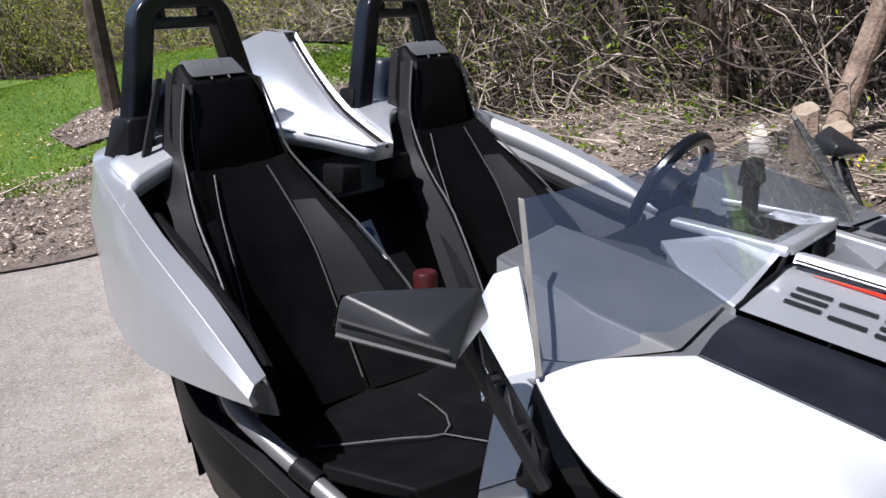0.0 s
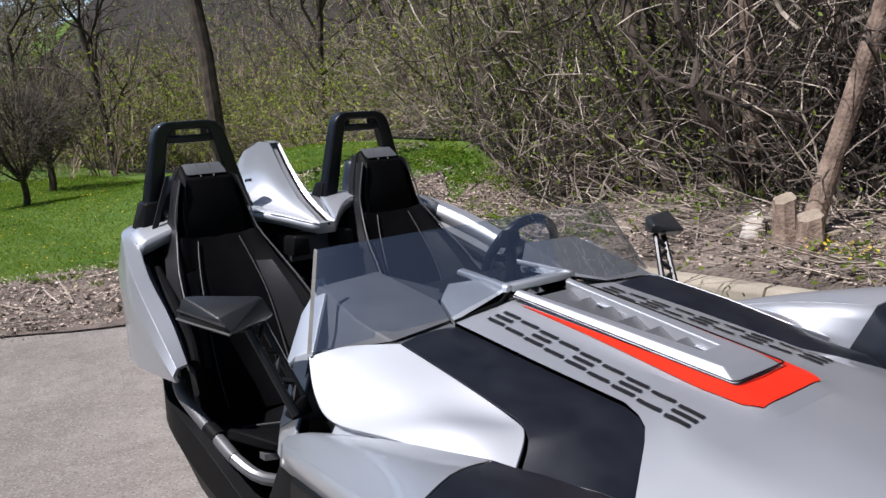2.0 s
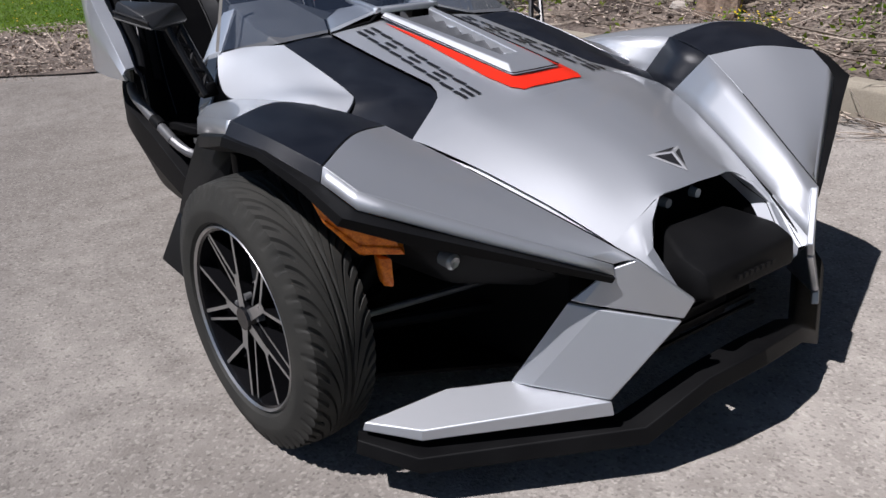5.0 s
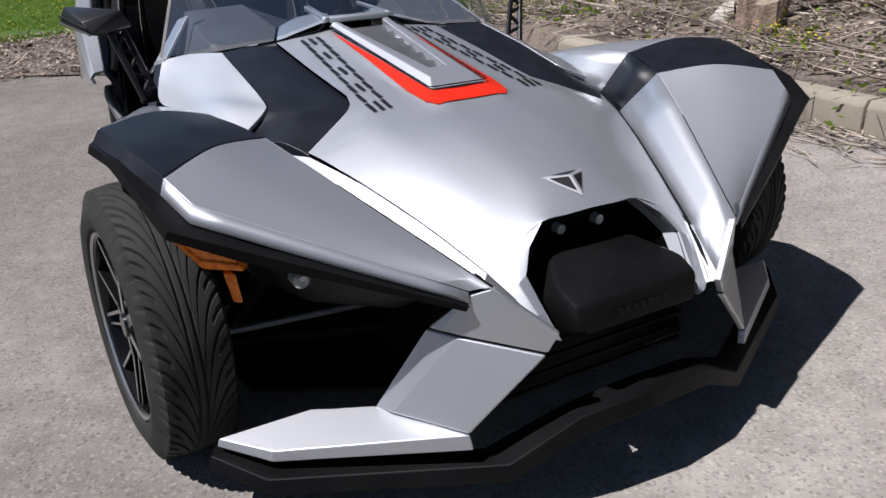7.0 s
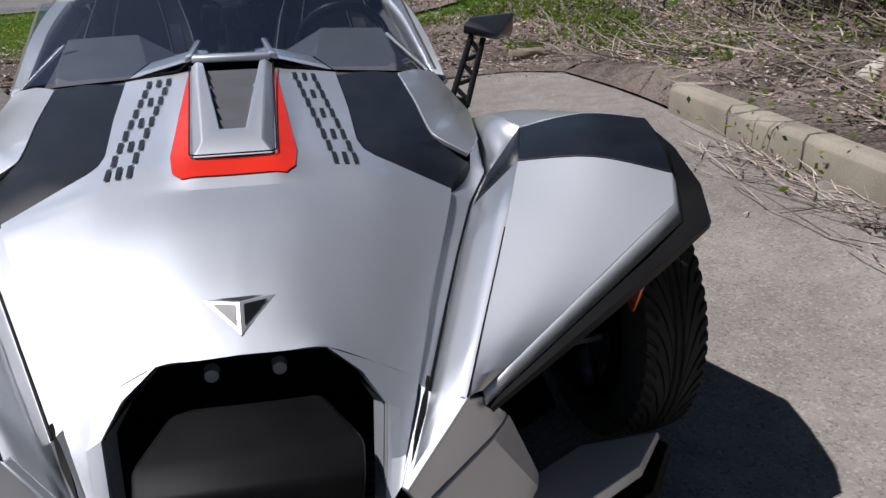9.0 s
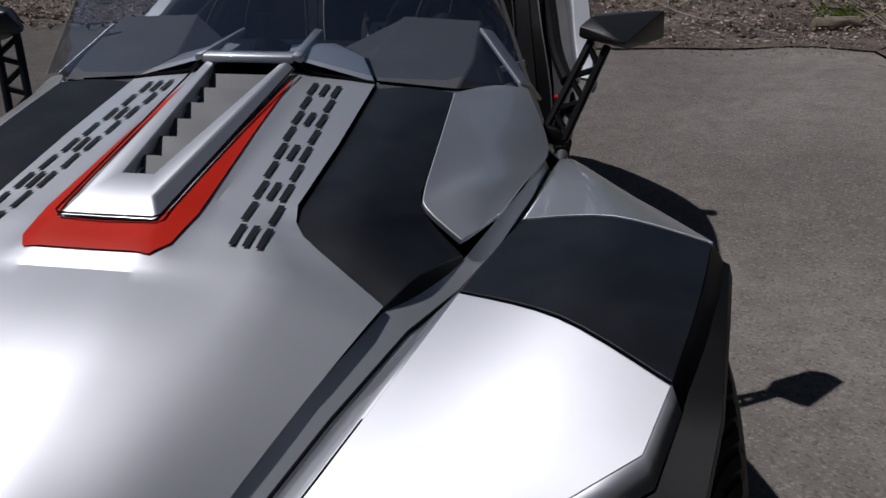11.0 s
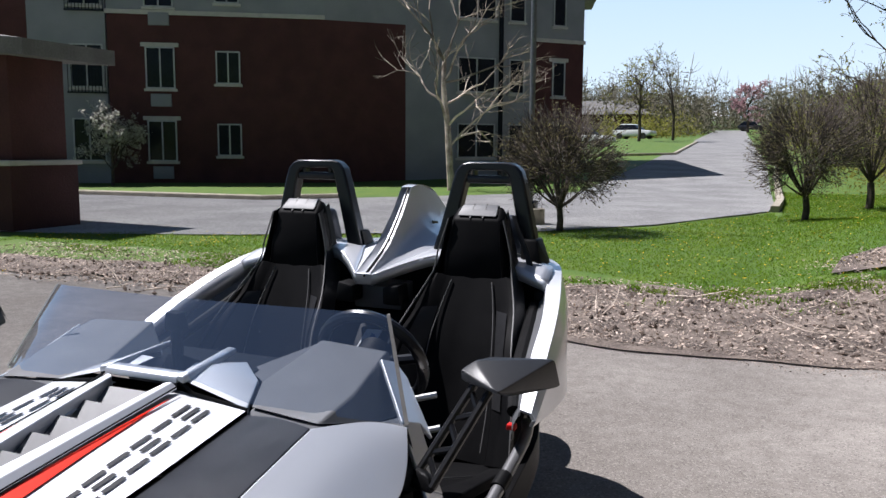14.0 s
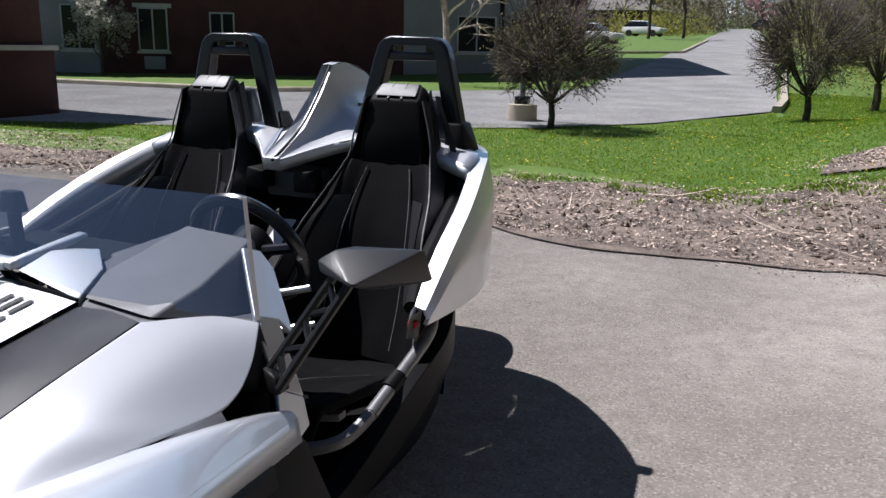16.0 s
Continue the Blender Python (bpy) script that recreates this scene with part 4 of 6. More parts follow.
part("trim", LC.box(5.4, 7.95, 5.55, 5.7, 0, .06), STONE, house)
part("down_pipe", LC.box(5.40, 5.55, -.2, 8.6, 0, .12), ROOMDARK, house)
part("down_pipe", LC.box(3.95, 4.10, -.2, 8.6, 0, .12), ROOMDARK, house)
for z in (.75, 3.3, 6.1):
    window(LA, 1.25, 2.25, z, z + 1.45, 2, True, True)
    window(LA, 3.65, 4.5, z + .2, z + 1.35, 2, False)
    window(LA, -1.25, -.15, z, z + 1.5, 2, False)
    window(LA, -4.4, -3.5, z, z + 1.3, 2, False)
    window(LC, 2.15, 3.8, z + .15, z + 1.5, 2, False)
    window(LC, 4.4, 5.1, z + .15, z + 1.5, 1, False)
    window(LC, 6.4, 7.0, z + .1, z + 1.5, 1, z < 5)
for z in (3.15, 5.95):
    b = part("balcony_rail", LA.box(-1.35, -.05, z - .05, z, 0, .14), ROOMDARK, house)
    part("rail", LA.box(-1.35, -.05, z + .95, z + 1.0, .10, .14), ROOMDARK, b)
    for k in range(12):
        u = -1.33 + k * .113
        part("baluster", LA.box(u, u + .02, z, z + .96, .11, .13), ROOMDARK, b)
for wl, u0, u1 in ((LA, -2.6, -.05), (LC, 0, 5.4)):
    lap = Sticks()
    for k in range(60):
        z = -.1 + k * .15
        o = len(lap.v)
        lap.v += [wl.a + wl.u * u0 + wl.n * .004 + Vector((0, 0, z + .15)), wl.a + wl.u * u1 + wl.n * .004 + Vector((0, 0, z + .15)), wl.a + wl.u * u1 + wl.n * .018 + Vector((0, 0, z)), wl.a + wl.u * u0 + wl.n * .018 + Vector((0, 0, z))]
        lap.f.append((o + 3, o + 2, o + 1, o))
    put_sticks(lap, "lap_siding", SIDING, house)
part("roof", hull([(-34, 14, 9), (-20.9, 21.6, 9), (-14.2, 25.3, 9), (-11.9, 27.5, 9), (-5.6, 34.0, 8.6), (-9, 46, 9), (-36, 40, 9), (-24, 34, 13), (-16, 38, 13)]), SHINGLE, house)
part("wall", hull([(-33, 15, -.3), (-21, 22.3, -.3), (-14.6, 26.2, -.3), (-12.3, 28.4, -.3), (-6.9, 33.9, -.3), (-10, 44, -.3), (-34, 40, -.3), (-33, 15, 8.9), (-21, 22.3, 8.9), (-14.6, 26.2, 8.9), (-12.3, 28.4, 8.9), (-6.9, 33.9, 8.9), (-10, 44, 8.9), (-34, 40, 8.9)]), BRICK, house)

# brick gate pier with a porch roof beside the road
pier = thing("porch_pier", "low dark brick pier carrying a shingled porch roof", "porch", at=(0, 0, 0))
part("brick_base", block((-12.2, 8.3, -.1), (-9.5, 9.6, 1.0), .01), BRICK, pier)
part("cap", block((-12.25, 8.25, 1.0), (-9.45, 9.65, 1.08), .01), STONE, pier)
part("column", block((-12.0, 8.45, 1.08), (-9.62, 9.5, 2.8), .01), BRICK, pier)
part("roof", hull([(-14, 7.6, 2.95), (-9.0, 8.2, 2.62), (-9.0, 10.0, 2.62), (-14, 10.5, 2.95), (-14, 7.6, 3.35), (-9.0, 8.2, 2.86), (-9.0, 10.0, 2.86), (-14, 9, 3.6)]), SHINGLE, pier)

# street light
pole = thing("street_lamp", "slim street lamp pole on a round concrete base", "lamp", at=(-2.75, 13.1, 0))
part("base", lathe([(-.05, .0), (-.05, .26), (.27, .25), (.28, .0)], "z", 24), CONCRETE, pole)
part("pole", tube([(0, 0, .28), (0, 0, 6.5)], .05, 10), STEEL, pole)
part("flange", block((-.11, -.11, .28), (.11, .11, .40), .01), ROOMDARK, pole)


# parked vehicles far up the road
def parked(x, y, yaw, paint, label):
    c = thing("parked_car", label, "car", "parked cars up the road", (x, y, rise(x, y)))
    c.rotation_euler = (0, 0, radians(yaw))
    part("body", hull([(sx * a, yy, z) for sx in (1, -1) for a, yy, z in ((.85, -2.2, .45), (.92, -1.6, .30), (.92, 1.7, .30), (.86, 2.2, .5), (.84, 2.15, .95), (.88, -.9, 1.0), (.82, -2.15, .85))], .05), paint, c)
    part("cabin", hull([(sx * a, yy, z) for sx in (1, -1) for a, yy, z in ((.84, -.9, .98), (.70, -.25, 1.52), (.70, 1.4, 1.55), (.80, 2.1, .95))], .04), ROOMDARK, c)
    part("roof", hull([(sx * a, yy, z) for sx in (1, -1) for a, yy, z in ((.70, -.2, 1.53), (.70, 1.4, 1.56), (.6, 0, 1.6), (.6, 1.2, 1.61))], .02), paint, c)
    for sx in (1, -1):
        for yy in (-1.35, 1.35):
            part("wheel", lathe([(sx * .80, 0.0), (sx * .80, .34), (sx * .95, .34), (sx * .95, .2), (sx * .93, 0.0)], "x", 20, (0, yy, .34)), RUBBER, c)


CARWHITE = material("white_car_paint", (0.75, 0.75, 0.76), None, 0.3, 0.0, 2, 100, 0.0, 0.5)
CARDARK = material("dark_car_paint", (0.02, 0.022, 0.028), None, 0.3, 0.0, 2, 100, 0.0, 0.5)
parked(-13.6, 90, 75, CARWHITE, "white estate car parked on the verge")
parked(-12.9, 63, 80, CARWHITE, "white car parked behind the round shrub")
parked(-3.2, 140, 80, CARDARK, "dark car crossing the far road end")
kerb([(-24, 49.5), (-9.2, 48.9), (-4.8, 52), (-5.9, 78)], .18, .14, "verge_kerb", "pale concrete kerb round the raised verge")
gz = thing("garden_pavilion", "small white garden pavilion far up the road", "pavilion", at=(-11.5, 175, rise(-11.5, 175)))
part("roof", hull([(-2.4, -2, 2.4), (2.4, -2, 2.4), (2.4, 2, 2.4), (-2.4, 2, 2.4), (0, 0, 3.6)]), CARWHITE, gz)
for sx in (1, -1):
    for sy in (1, -1):
        part("post", block((sx * 2 - .1, sy * 1.7 - .1, 0), (sx * 2 + .1, sy * 1.7 + .1, 2.4)), CARWHITE, gz)
bung = thing("bungalow", "low house with a shallow grey roof beyond the verge", "house", at=(-22, 112, rise(-22, 112)))
part("wall", block((-7, -4, 0), (7, 4, 2.6)), BRICK, bung)
part("roof", hull([(-7.6, -4.6, 2.6), (7.6, -4.6, 2.6), (7.6, 4.6, 2.6), (-7.6, 4.6, 2.6), (-4, 0, 4.6), (4, 0, 4.6)]), SHINGLE, bung)
carpet("verge", [(-30, 50), (-9.2, 49), (-4.9, 52), (-6, 78)], [(-30, 86), (-12, 86), (-9, 84), (-7, 82)], .10, GRASS, "raised grass verge with kerb across the road", "lawn", 8, 5)

# ---------- vehicle ----------
car = thing("three_wheel_roadster", "silver open three-wheel roadster with black trim, parked on asphalt", "vehicle")

# hood: a crowned panel with a raised spine, cut out for the nose duct
HOOD = [
    [(0, .668, .800), (.104, .668, .803), (.150, .668, .795), (.21, .668, .789), (.268, .668, .781)],
    [(0, .40, .764), (.098, .40, .768), (.142, .40, .756), (.21, .40, .748), (.2685, .40, .742)],
    [(0, .19, .733), (.090, .19, .738), (.136, .19, .722), (.205, .19, .716), (.262, .19, .711)],
    [(0, .150, .727), (.088, .150, .731), (.1355, .150, .716), (.215, .150, .709), (.272, .150, .700)],
    [(0, .120, .723), (.087, .120, .727), (.1352, .120, .712), (.225, .120, .704), (.292, .120, .692)],
    [(0, .095, .719), (.086, .095, .722), (.135, .095, .708), (.24, .095, .699), (.325, .095, .680)],
    [(0, .022, .705), (.082, .022, .706), (.138, .022, .694), (.28, .022, .680), (.437, .027, .634)],
    [(0, -.02, .688), (.080, -.02, .688), (.142, -.02, .684), (.275, -.02, .671), (.424, -.02, .628)],
    [(0, -.15, .668), (.078, -.15, .666), (.145, -.15, .659), (.26, -.15, .635), (.378, -.15, .594)],
    [(0, -.30, .625), (.072, -.30, .622), (.136, -.30, .611), (.23, -.30, .585), (.322, -.30, .543)],
    [(0, -.40, .585), (.068, -.40, .582), (.130, -.40, .570), (.212, -.40, .540), (.287, -.40, .503)],
    [(0, -.452, .558), (.064, -.452, .556), (.126, -.448, .552), (.20, -.452, .517), (.268, -.452, .480)],
]
rows = [straight(r, 4) if r[0][1] > -.1 else spline(r, 4) for r in HOOD]
full = [flip(-1, r)[::-1][:-1] + list(r) for r in [[tuple(p) for p in r] for r in rows]]
cols = [straight([r[i] for r in full[:8]], 4)[:-1] + spline([r[i] for r in full[7:]], 4) for i in range(len(full[0]))]
sheet = [skin([[c[i] for c in cols] for i in range(len(cols[0]))])]
LEG = [
    [(.126, -.448, .552), (.20, -.452, .517), (.268, -.452, .480)],
    [(.176, -.474, .516), (.214, -.478, .494), (.258, -.480, .464)],
    [(.206, -.506, .474), (.226, -.510, .464), (.246, -.510, .446)],
    [(.196, -.560, .412), (.214, -.560, .412), (.226, -.556, .412)],
    [(.186, -.600, .366), (.200, -.600, .372), (.210, -.594, .384)],
]
for s in (1, -1):
    sheet.append(skin([straight(r, 4) for r in fliprows(s, LEG)], (s * .3, -.5, .8)))
bm = merge(sheet)
bmesh.ops.remove_doubles(bm, verts=bm.verts, dist=1e-4)
bmesh.ops.delete(bm, geom=[f for f in bm.faces if .19 < f.calc_center_median().y < .645 and abs(f.calc_center_median().x) < .030 + .046 * (f.calc_center_median().y - .188) / .46], context="FACES")
turn(bm, (0, 0, 1))
hood = part("hood", bm, SILVER, car, sharp=13)
for s in (1, -1):
    # chamfered edge of the duct
    part("duct_lip", loft(fliprows(s, [
        [(0, -.453, .558), (0, -.425, .547)], [(.126, -.449, .552), (.121, -.421, .541)], [(.176, -.475, .516), (.164, -.441, .501)],
        [(.206, -.507, .474), (.191, -.471, .463)], [(.196, -.561, .412), (.181, -.531, .403)], [(.186, -.601, .366), (.173, -.575, .357)]]), 1, 1, (0, -1, 0), straight, straight), SILVER, hood)

# scoop frame with its louvres
for s in (1, -1):
    top = flip(s, [(.060, .118, .746), (.088, .655, .826)])
    low = flip(s, [(.080, .081, .724), (.103, .655, .812)])
    hole = flip(s, [(.026, .188, .756), (.070, .648, .822)])
    bm = facets([low[0], low[1], top[0], top[1], hole[0], hole[1], (hole[0][0], hole[0][1], .722), (hole[1][0], hole[1][1], .772),
                 (0, .081, .724), (0, .118, .746), (0, .188, .756), (0, .188, .722)],
                [(0, 1, 3, 2), (2, 3, 5, 4), (4, 5, 7, 6), (0, 2, 9, 8), (2, 4, 10, 9), (4, 6, 11, 10)], (0, 0, 1))
    finish(part("scoop_frame", bm, SILVER, hood), 0.0, 0.005)
    edge = tube(flip(s, [(0, .074, .730), (.077, .075, .730), (.086, .085, .730), (.106, .65, .818)]), 0.0017, 6)
    part("scoop_seal", edge, BLACK, hood)
part("scoop_floor", facets([(-.07, .648, .765), (.07, .648, .765), (.026, .188, .715), (-.026, .188, .715)], [(0, 1, 2, 3)]), MESHBLACK, hood)
for i in range(6):
    f = (i + 0.15) / 6.0
    y0, y1 = .20 + .44 * f, .20 + .44 * f + .055
    w0, w1 = .027 + .043 * (y0 - .19) / .46, .027 + .043 * (y1 - .19) / .46
    z0, z1 = .716 + .132 * (y0 - .19), .742 + .132 * (y1 - .19)
    part("louvre", hull([(-w0, y0, z0), (w0, y0, z0), (-w1, y1, z1), (w1, y1, z1), (-w0, y0, z0 + .004), (w0, y0, z0 + .004), (-w1, y1, z1 + .004), (w1, y1, z1 + .004)]), DASH, hood)


def on_hood(x, y):
    """Height of the hood over a place, by the section table."""
    for a, b in zip(HOOD, HOOD[1:]):
        if b[0][1] <= y <= a[0][1]:
            t = (a[0][1] - y) / (a[0][1] - b[0][1])
            row = [Vector(p).lerp(Vector(q), t) for p, q in zip(a, b)]
            for p, q in zip(row, row[1:]):
                if p.x <= abs(x) <= q.x:
                    return p.z + (q.z - p.z) * (abs(x) - p.x) / (q.x - p.x)
    return 0.6


def film(name, outline, mat, parent, lift=0.0035, label=""):
    """A thin film laid on the hood over a strip given by its two long edges."""
    rows = []
    for a, b in outline:
        rows.append([(a[0] + (b[0] - a[0]) * u, a[1] + (b[1] - a[1]) * u) for u in (0, .25, .5, .75, 1)])
    rr = []
    for p, q in zip(rows, rows[1:]):
        rr += [[(c[0] + (d[0] - c[0]) * v, c[1] + (d[1] - c[1]) * v) for c, d in zip(p, q)] for v in (0, .25, .5, .75)]
    rr.append(rows[-1])
    ob = part(name, skin([[(x, y, on_hood(x, y) + lift) for x, y in r] for r in rr]), mat, parent, label)
    return ob


for s in (1, -1):
    film("stripe", [((s * .1075, .62), (s * .1090, .62)), ((s * .089, .12), (s * .127, .12)), ((s * .083, .079), (s * .119, .042))], RED, hood)
    film("stripe", [((0, .077), (0, .012)), ((s * .072, .077), (s * .100, .012)), ((s * .083, .079), (s * .119, .042))], RED, hood, label="red stripe film round the scoop")

# plain block marks along the hood, nine on each side
for s in (1, -1):
    for i in range(9):
        u = i / 8
        ya, yb = .062 + i * .0640, .115 + i * .0640
        xo, xi = .250 - .039 * u, .200 - .046 * u
        for f in (0, .84) if i % 2 else (0, .42, .84):
            xa, xb = s * (xo + (xi - xo) * f), s * (xo + (xi - xo) * (f + .20))
            film("mark", [((xa, yb), (xb, yb)), ((xa, ya), (xb, ya))], INK, hood, 0.0035)

# emblem: a faceted triangular badge
def on_nose(x, y, lift):
    return (x, y, on_hood(x, y) + lift)


bdg = [on_nose(-.056, -.350, .003), on_nose(.056, -.350, .003), on_nose(0, -.424, .003), on_nose(0, -.378, .016)]
emb = part("emblem", facets(bdg, [(0, 1, 3), (1, 2, 3), (2, 0, 3)]), BADGE, hood, "faceted chrome triangular badge", 5)
for a, b in ((0, 1), (1, 2), (2, 0)):
    m3 = (Vector(bdg[a]) + Vector(bdg[b]) + Vector(bdg[3])) / 3
    part("inlay", facets([m3 + (Vector(bdg[i]) - m3) * .66 + Vector((0, 0, .002)) for i in (a, b, 3)], [(0, 1, 2)]), INK, emb)

for s in (1, -1):
    # black textured panel between hood and cowl
    dec = loft(fliprows(s, [
        [(.266, .668, .772), (.352, .66, .780), (.434, .648, .774)],
        [(.266, .40, .733), (.355, .42, .742), (.440, .44, .737)],
        [(.260, .19, .702), (.350, .25, .713), (.441, .29, .704)],
        [(.270, .150, .695), (.360, .21, .703), (.445, .262, .695)],
        [(.290, .120, .686), (.374, .18, .695), (.458, .240, .684)],
        [(.323, .095, .675), (.395, .155, .685), (.475, .228, .668)],
        [(.434, .030, .626), (.475, .10, .648), (.522, .205, .633)],
        [(.432, .020, .600), (.475, .09, .615), (.530, .195, .605)],
    ]), 4, 4, (0, 0, 1), spline, straight)
    finish(part("black_panel", dec, DECAL, car, "black textured side panel of the hood"), 0.006, 0.002)
    # silver cowl behind the panel
    cowl = loft(fliprows(s, [
        [(.437, .648, .774), (.505, .76, .762), (.572, .808, .744)],
        [(.443, .44, .738), (.530, .60, .725), (.612, .72, .690)],
        [(.445, .29, .704), (.530, .45, .702), (.630, .62, .662)],
        [(.458, .248, .690), (.530, .345, .692), (.602, .47, .664)],
        [(.520, .207, .658), (.546, .25, .662), (.574, .32, .664)],
    ]), 5, 5, (s * .3, 0, 1), spline, spline)
    finish(part("cowl", cowl, SILVER, car), 0.012, 0.003)
    # cowl's rear cap and inner wall
    part("cowl_cap", loft(fliprows(s, [[(.437, .648, .772), (.505, .76, .760), (.572, .808, .742)], [(.44, .70, .60), (.53, .78, .60), (.60, .83, .60)]]), 3, 1, (0, 1, 0)), DECAL, car)
    # gutter between hood and fender, and the fender's inner slope
    EDGE = flip(s, [(.209, -.595, .385), (.262, -.452, .474), (.315, -.30, .536), (.370, -.15, .587), (.434, .026, .622), (.524, .206, .626), (.595, .47, .648), (.622, .62, .655)])
    GUT = flip(s, [(.217, -.624, .404), (.283, -.470, .460), (.352, -.30, .516), (.413, -.15, .562), (.480, .01, .600), (.562, .19, .610), (.615, .46, .625), (.634, .63, .622)])
    RDG = flip(s, [(.320, -.560, .500), (.3765, -.440, .550), (.443, -.300, .608), (.498, -.182, .657), (.557, -.047, .706), (.622, .145, .728), (.648, .40, .695), (.650, .62, .645)])
    part("gutter", skin([straight([p, q], 2) for p, q in zip(EDGE, GUT)]), SILVER, car)
    part("gutter_gap", tube([Vector(p).lerp(Vector(q), .88) + Vector((0, 0, .001)) for p, q in zip(EDGE[1:], GUT[1:])], .0028, 8), BLACK, car)
    part("gutter_slit", hull(flip(s, [(.283, -.440, .475), (.287, -.444, .474), (.250, -.520, .440), (.260, -.524, .438), (.210, -.602, .389), (.222, -.610, .396), (.284, -.440, .470), (.215, -.600, .376)])), BLACK, car, "black slit in the gutter")
    finish(part("fender_slope", skin([straight([p, q], 3) for p, q in zip(GUT[:5], RDG[:5])], (-s, 0, 1)), SILVER, car), .004)
    finish(part("fender_slope", skin([straight([p, q], 3) for p, q in zip(GUT[4:6], RDG[4:6])], (-s, 0, 1)), DECAL, car, "black textured inner slope of the fender"), .004)
    finish(part("fender_slope", skin([straight([p, q], 3) for p, q in zip(GUT[5:], RDG[5:])], (-s, 0, 1)), SILVER, car), .004)
    part("fender_seam", tube([Vector(p) + Vector((0, 0, .001)) for p in RDG[:3]] + [Vector(RDG[2]).lerp(Vector(RDG[3]), .6)], .0013, 6), BLACK, car)
    # fender skin: nose, crown and tail
    fen = part("fender", loft(fliprows(s, [
        [(.320, -.560, .500), (.336, -.545, .496), (.352, -.529, .488)],
        [(.395, -.402, .566), (.487, -.402, .581), (.578, -.404, .588)],
        [(.498, -.182, .657), (.638, -.238, .675), (.778, -.292, .677)],
        [(.557, -.047, .706), (.685, -.130, .728), (.806, -.222, .712)],
    ]), 5, 5, (0, 0, 1), spline, straight), SILVER, car)
    finish(fen, 0.008, 0.003)
    mid = part("fender_panel", loft(fliprows(s, [
        [(.558, -.044, .707), (.686, -.126, .729), (.807, -.218, .713)],
        [(.592, .05, .722), (.715, -.03, .750), (.842, -.095, .742)],
        [(.622, .145, .726), (.745, .085, .764), (.868, .030, .758)],
    ]), 5, 5), DECAL, fen, "black textured fender panel")
    finish(mid, 0.008, 0.002)
    tail = part("fender_tail", loft(fliprows(s, [
        [(.623, .149, .727), (.746, .089, .764), (.869, .034, .758)],
        [(.648, .38, .698), (.720, .36, .716), (.795, .32, .694)],
        [(.650, .62, .645), (.680, .63, .648), (.712, .62, .622)],
        [(.640, .78, .590), (.652, .785, .590), (.666, .785, .580)],
    ]), 5, 5), SILVER, fen)
    finish(tail, 0.008, 0.003)
    # folded silver edge of the fender nose and its black under-trim
    finish(part("fender_fold", loft(fliprows(s, [
        [(.354, -.530, .488), (.357, -.537, .468)],
        [(.578, -.403, .588), (.584, -.417, .561)],
        [(.778, -.291, .677), (.790, -.306, .648)],
        [(.806, -.221, .712), (.818, -.230, .685)]]), 1, 4, (s * .4, -1, 0), straight, straight), SILVER, fen, "bright folded edge of the fender"), 0.006)
    finish(part("fender_side", loft(fliprows(s, [
        [(.869, .034, .758), (.884, .03, .715)],
        [(.795, .32, .694), (.806, .32, .650)],
        [(.712, .62, .622), (.722, .62, .575)],
        [(.666, .785, .580), (.672, .79, .530)]]), 1, 4, (s, 0, 0), straight), SILVER, fen), 0.006)
    finish(part("under_trim", loft(fliprows(s, [
        [(.354, -.530, .466), (.362, -.545, .466), (.366, -.541, .455), (.375, -.50, .450)],
        [(.583, -.413, .559), (.593, -.440, .556), (.598, -.434, .538), (.57, -.36, .53)],
        [(.703, -.347, .607), (.721, -.378, .604), (.727, -.368, .582), (.69, -.30, .57)],
        [(.789, -.302, .646), (.834, -.328, .650), (.839, -.316, .632), (.79, -.25, .630)],
        [(.817, -.227, .684), (.855, -.243, .693), (.860, -.235, .677), (.81, -.19, .668)],
        [(.858, -.095, .724), (.874, -.095, .726), (.880, -.092, .712), (.84, -.08, .70)],
        [(.882, .03, .734), (.892, .03, .730), (.898, .03, .712), (.86, .03, .69)],
        [(.806, .32, .658), (.815, .32, .652), (.820, .32, .628), (.78, .31, .61)],
        [(.722, .62, .578), (.730, .62, .570), (.734, .62, .540), (.70, .60, .53)]]), 3, 4, (s, -.3, 0), straight, straight), BLACK, fen, "black moulded fender trim"), 0.005, .003)
    part("trim_strip", loft(fliprows(s, [
        [(.806, -.220, .711), (.818, -.226, .684)],
        [(.842, -.095, .742), (.861, -.095, .722)],
        [(.869, .032, .758), (.885, .03, .732)]]), 1, 4, (s, 0, 0), straight), DECAL, fen)
    # lamp pod below the fender nose
    pod = part("lamp_pod", hull(flip(s, [
        (.40, -.455, .455), (.575, -.355, .515), (.700, -.285, .575), (.730, -.19, .60), (.44, -.40, .42), (.58, -.30, .43), (.67, -.22, .48), (.44, -.30, .42), (.64, -.12, .48), (.72, -.12, .60), (.45, -.25, .52)]), 0.006), BLACK, car, "black headlamp pod")
    part("round_lamp", lathe([(-.002, 0.0), (-.006, .011), (0.0, .017), (.03, .017)], "y", 20, (s * .612, -.352, .508)), LENS, pod)
    lens = [(-.841, -.206, .676), (-.798, -.262, .640), (-.742, -.318, .612), (-.706, -.330, .545), (-.766, -.262, .538), (-.815, -.222, .603)]
    lens = [(x - .008, y - .012, z + .004) for x, y, z in lens]
    part("turn_signal", hull(flip(-s, lens + [(x + .03, y + .05, z) for x, y, z in lens]), 0.004), AMBER, car, "amber turn signal lens")
    part("lens_rib", tube(flip(-s, [(-.823, -.240, .614), (-.776, -.282, .564), (-.724, -.342, .564)]), .003, 6), AMBER, car)
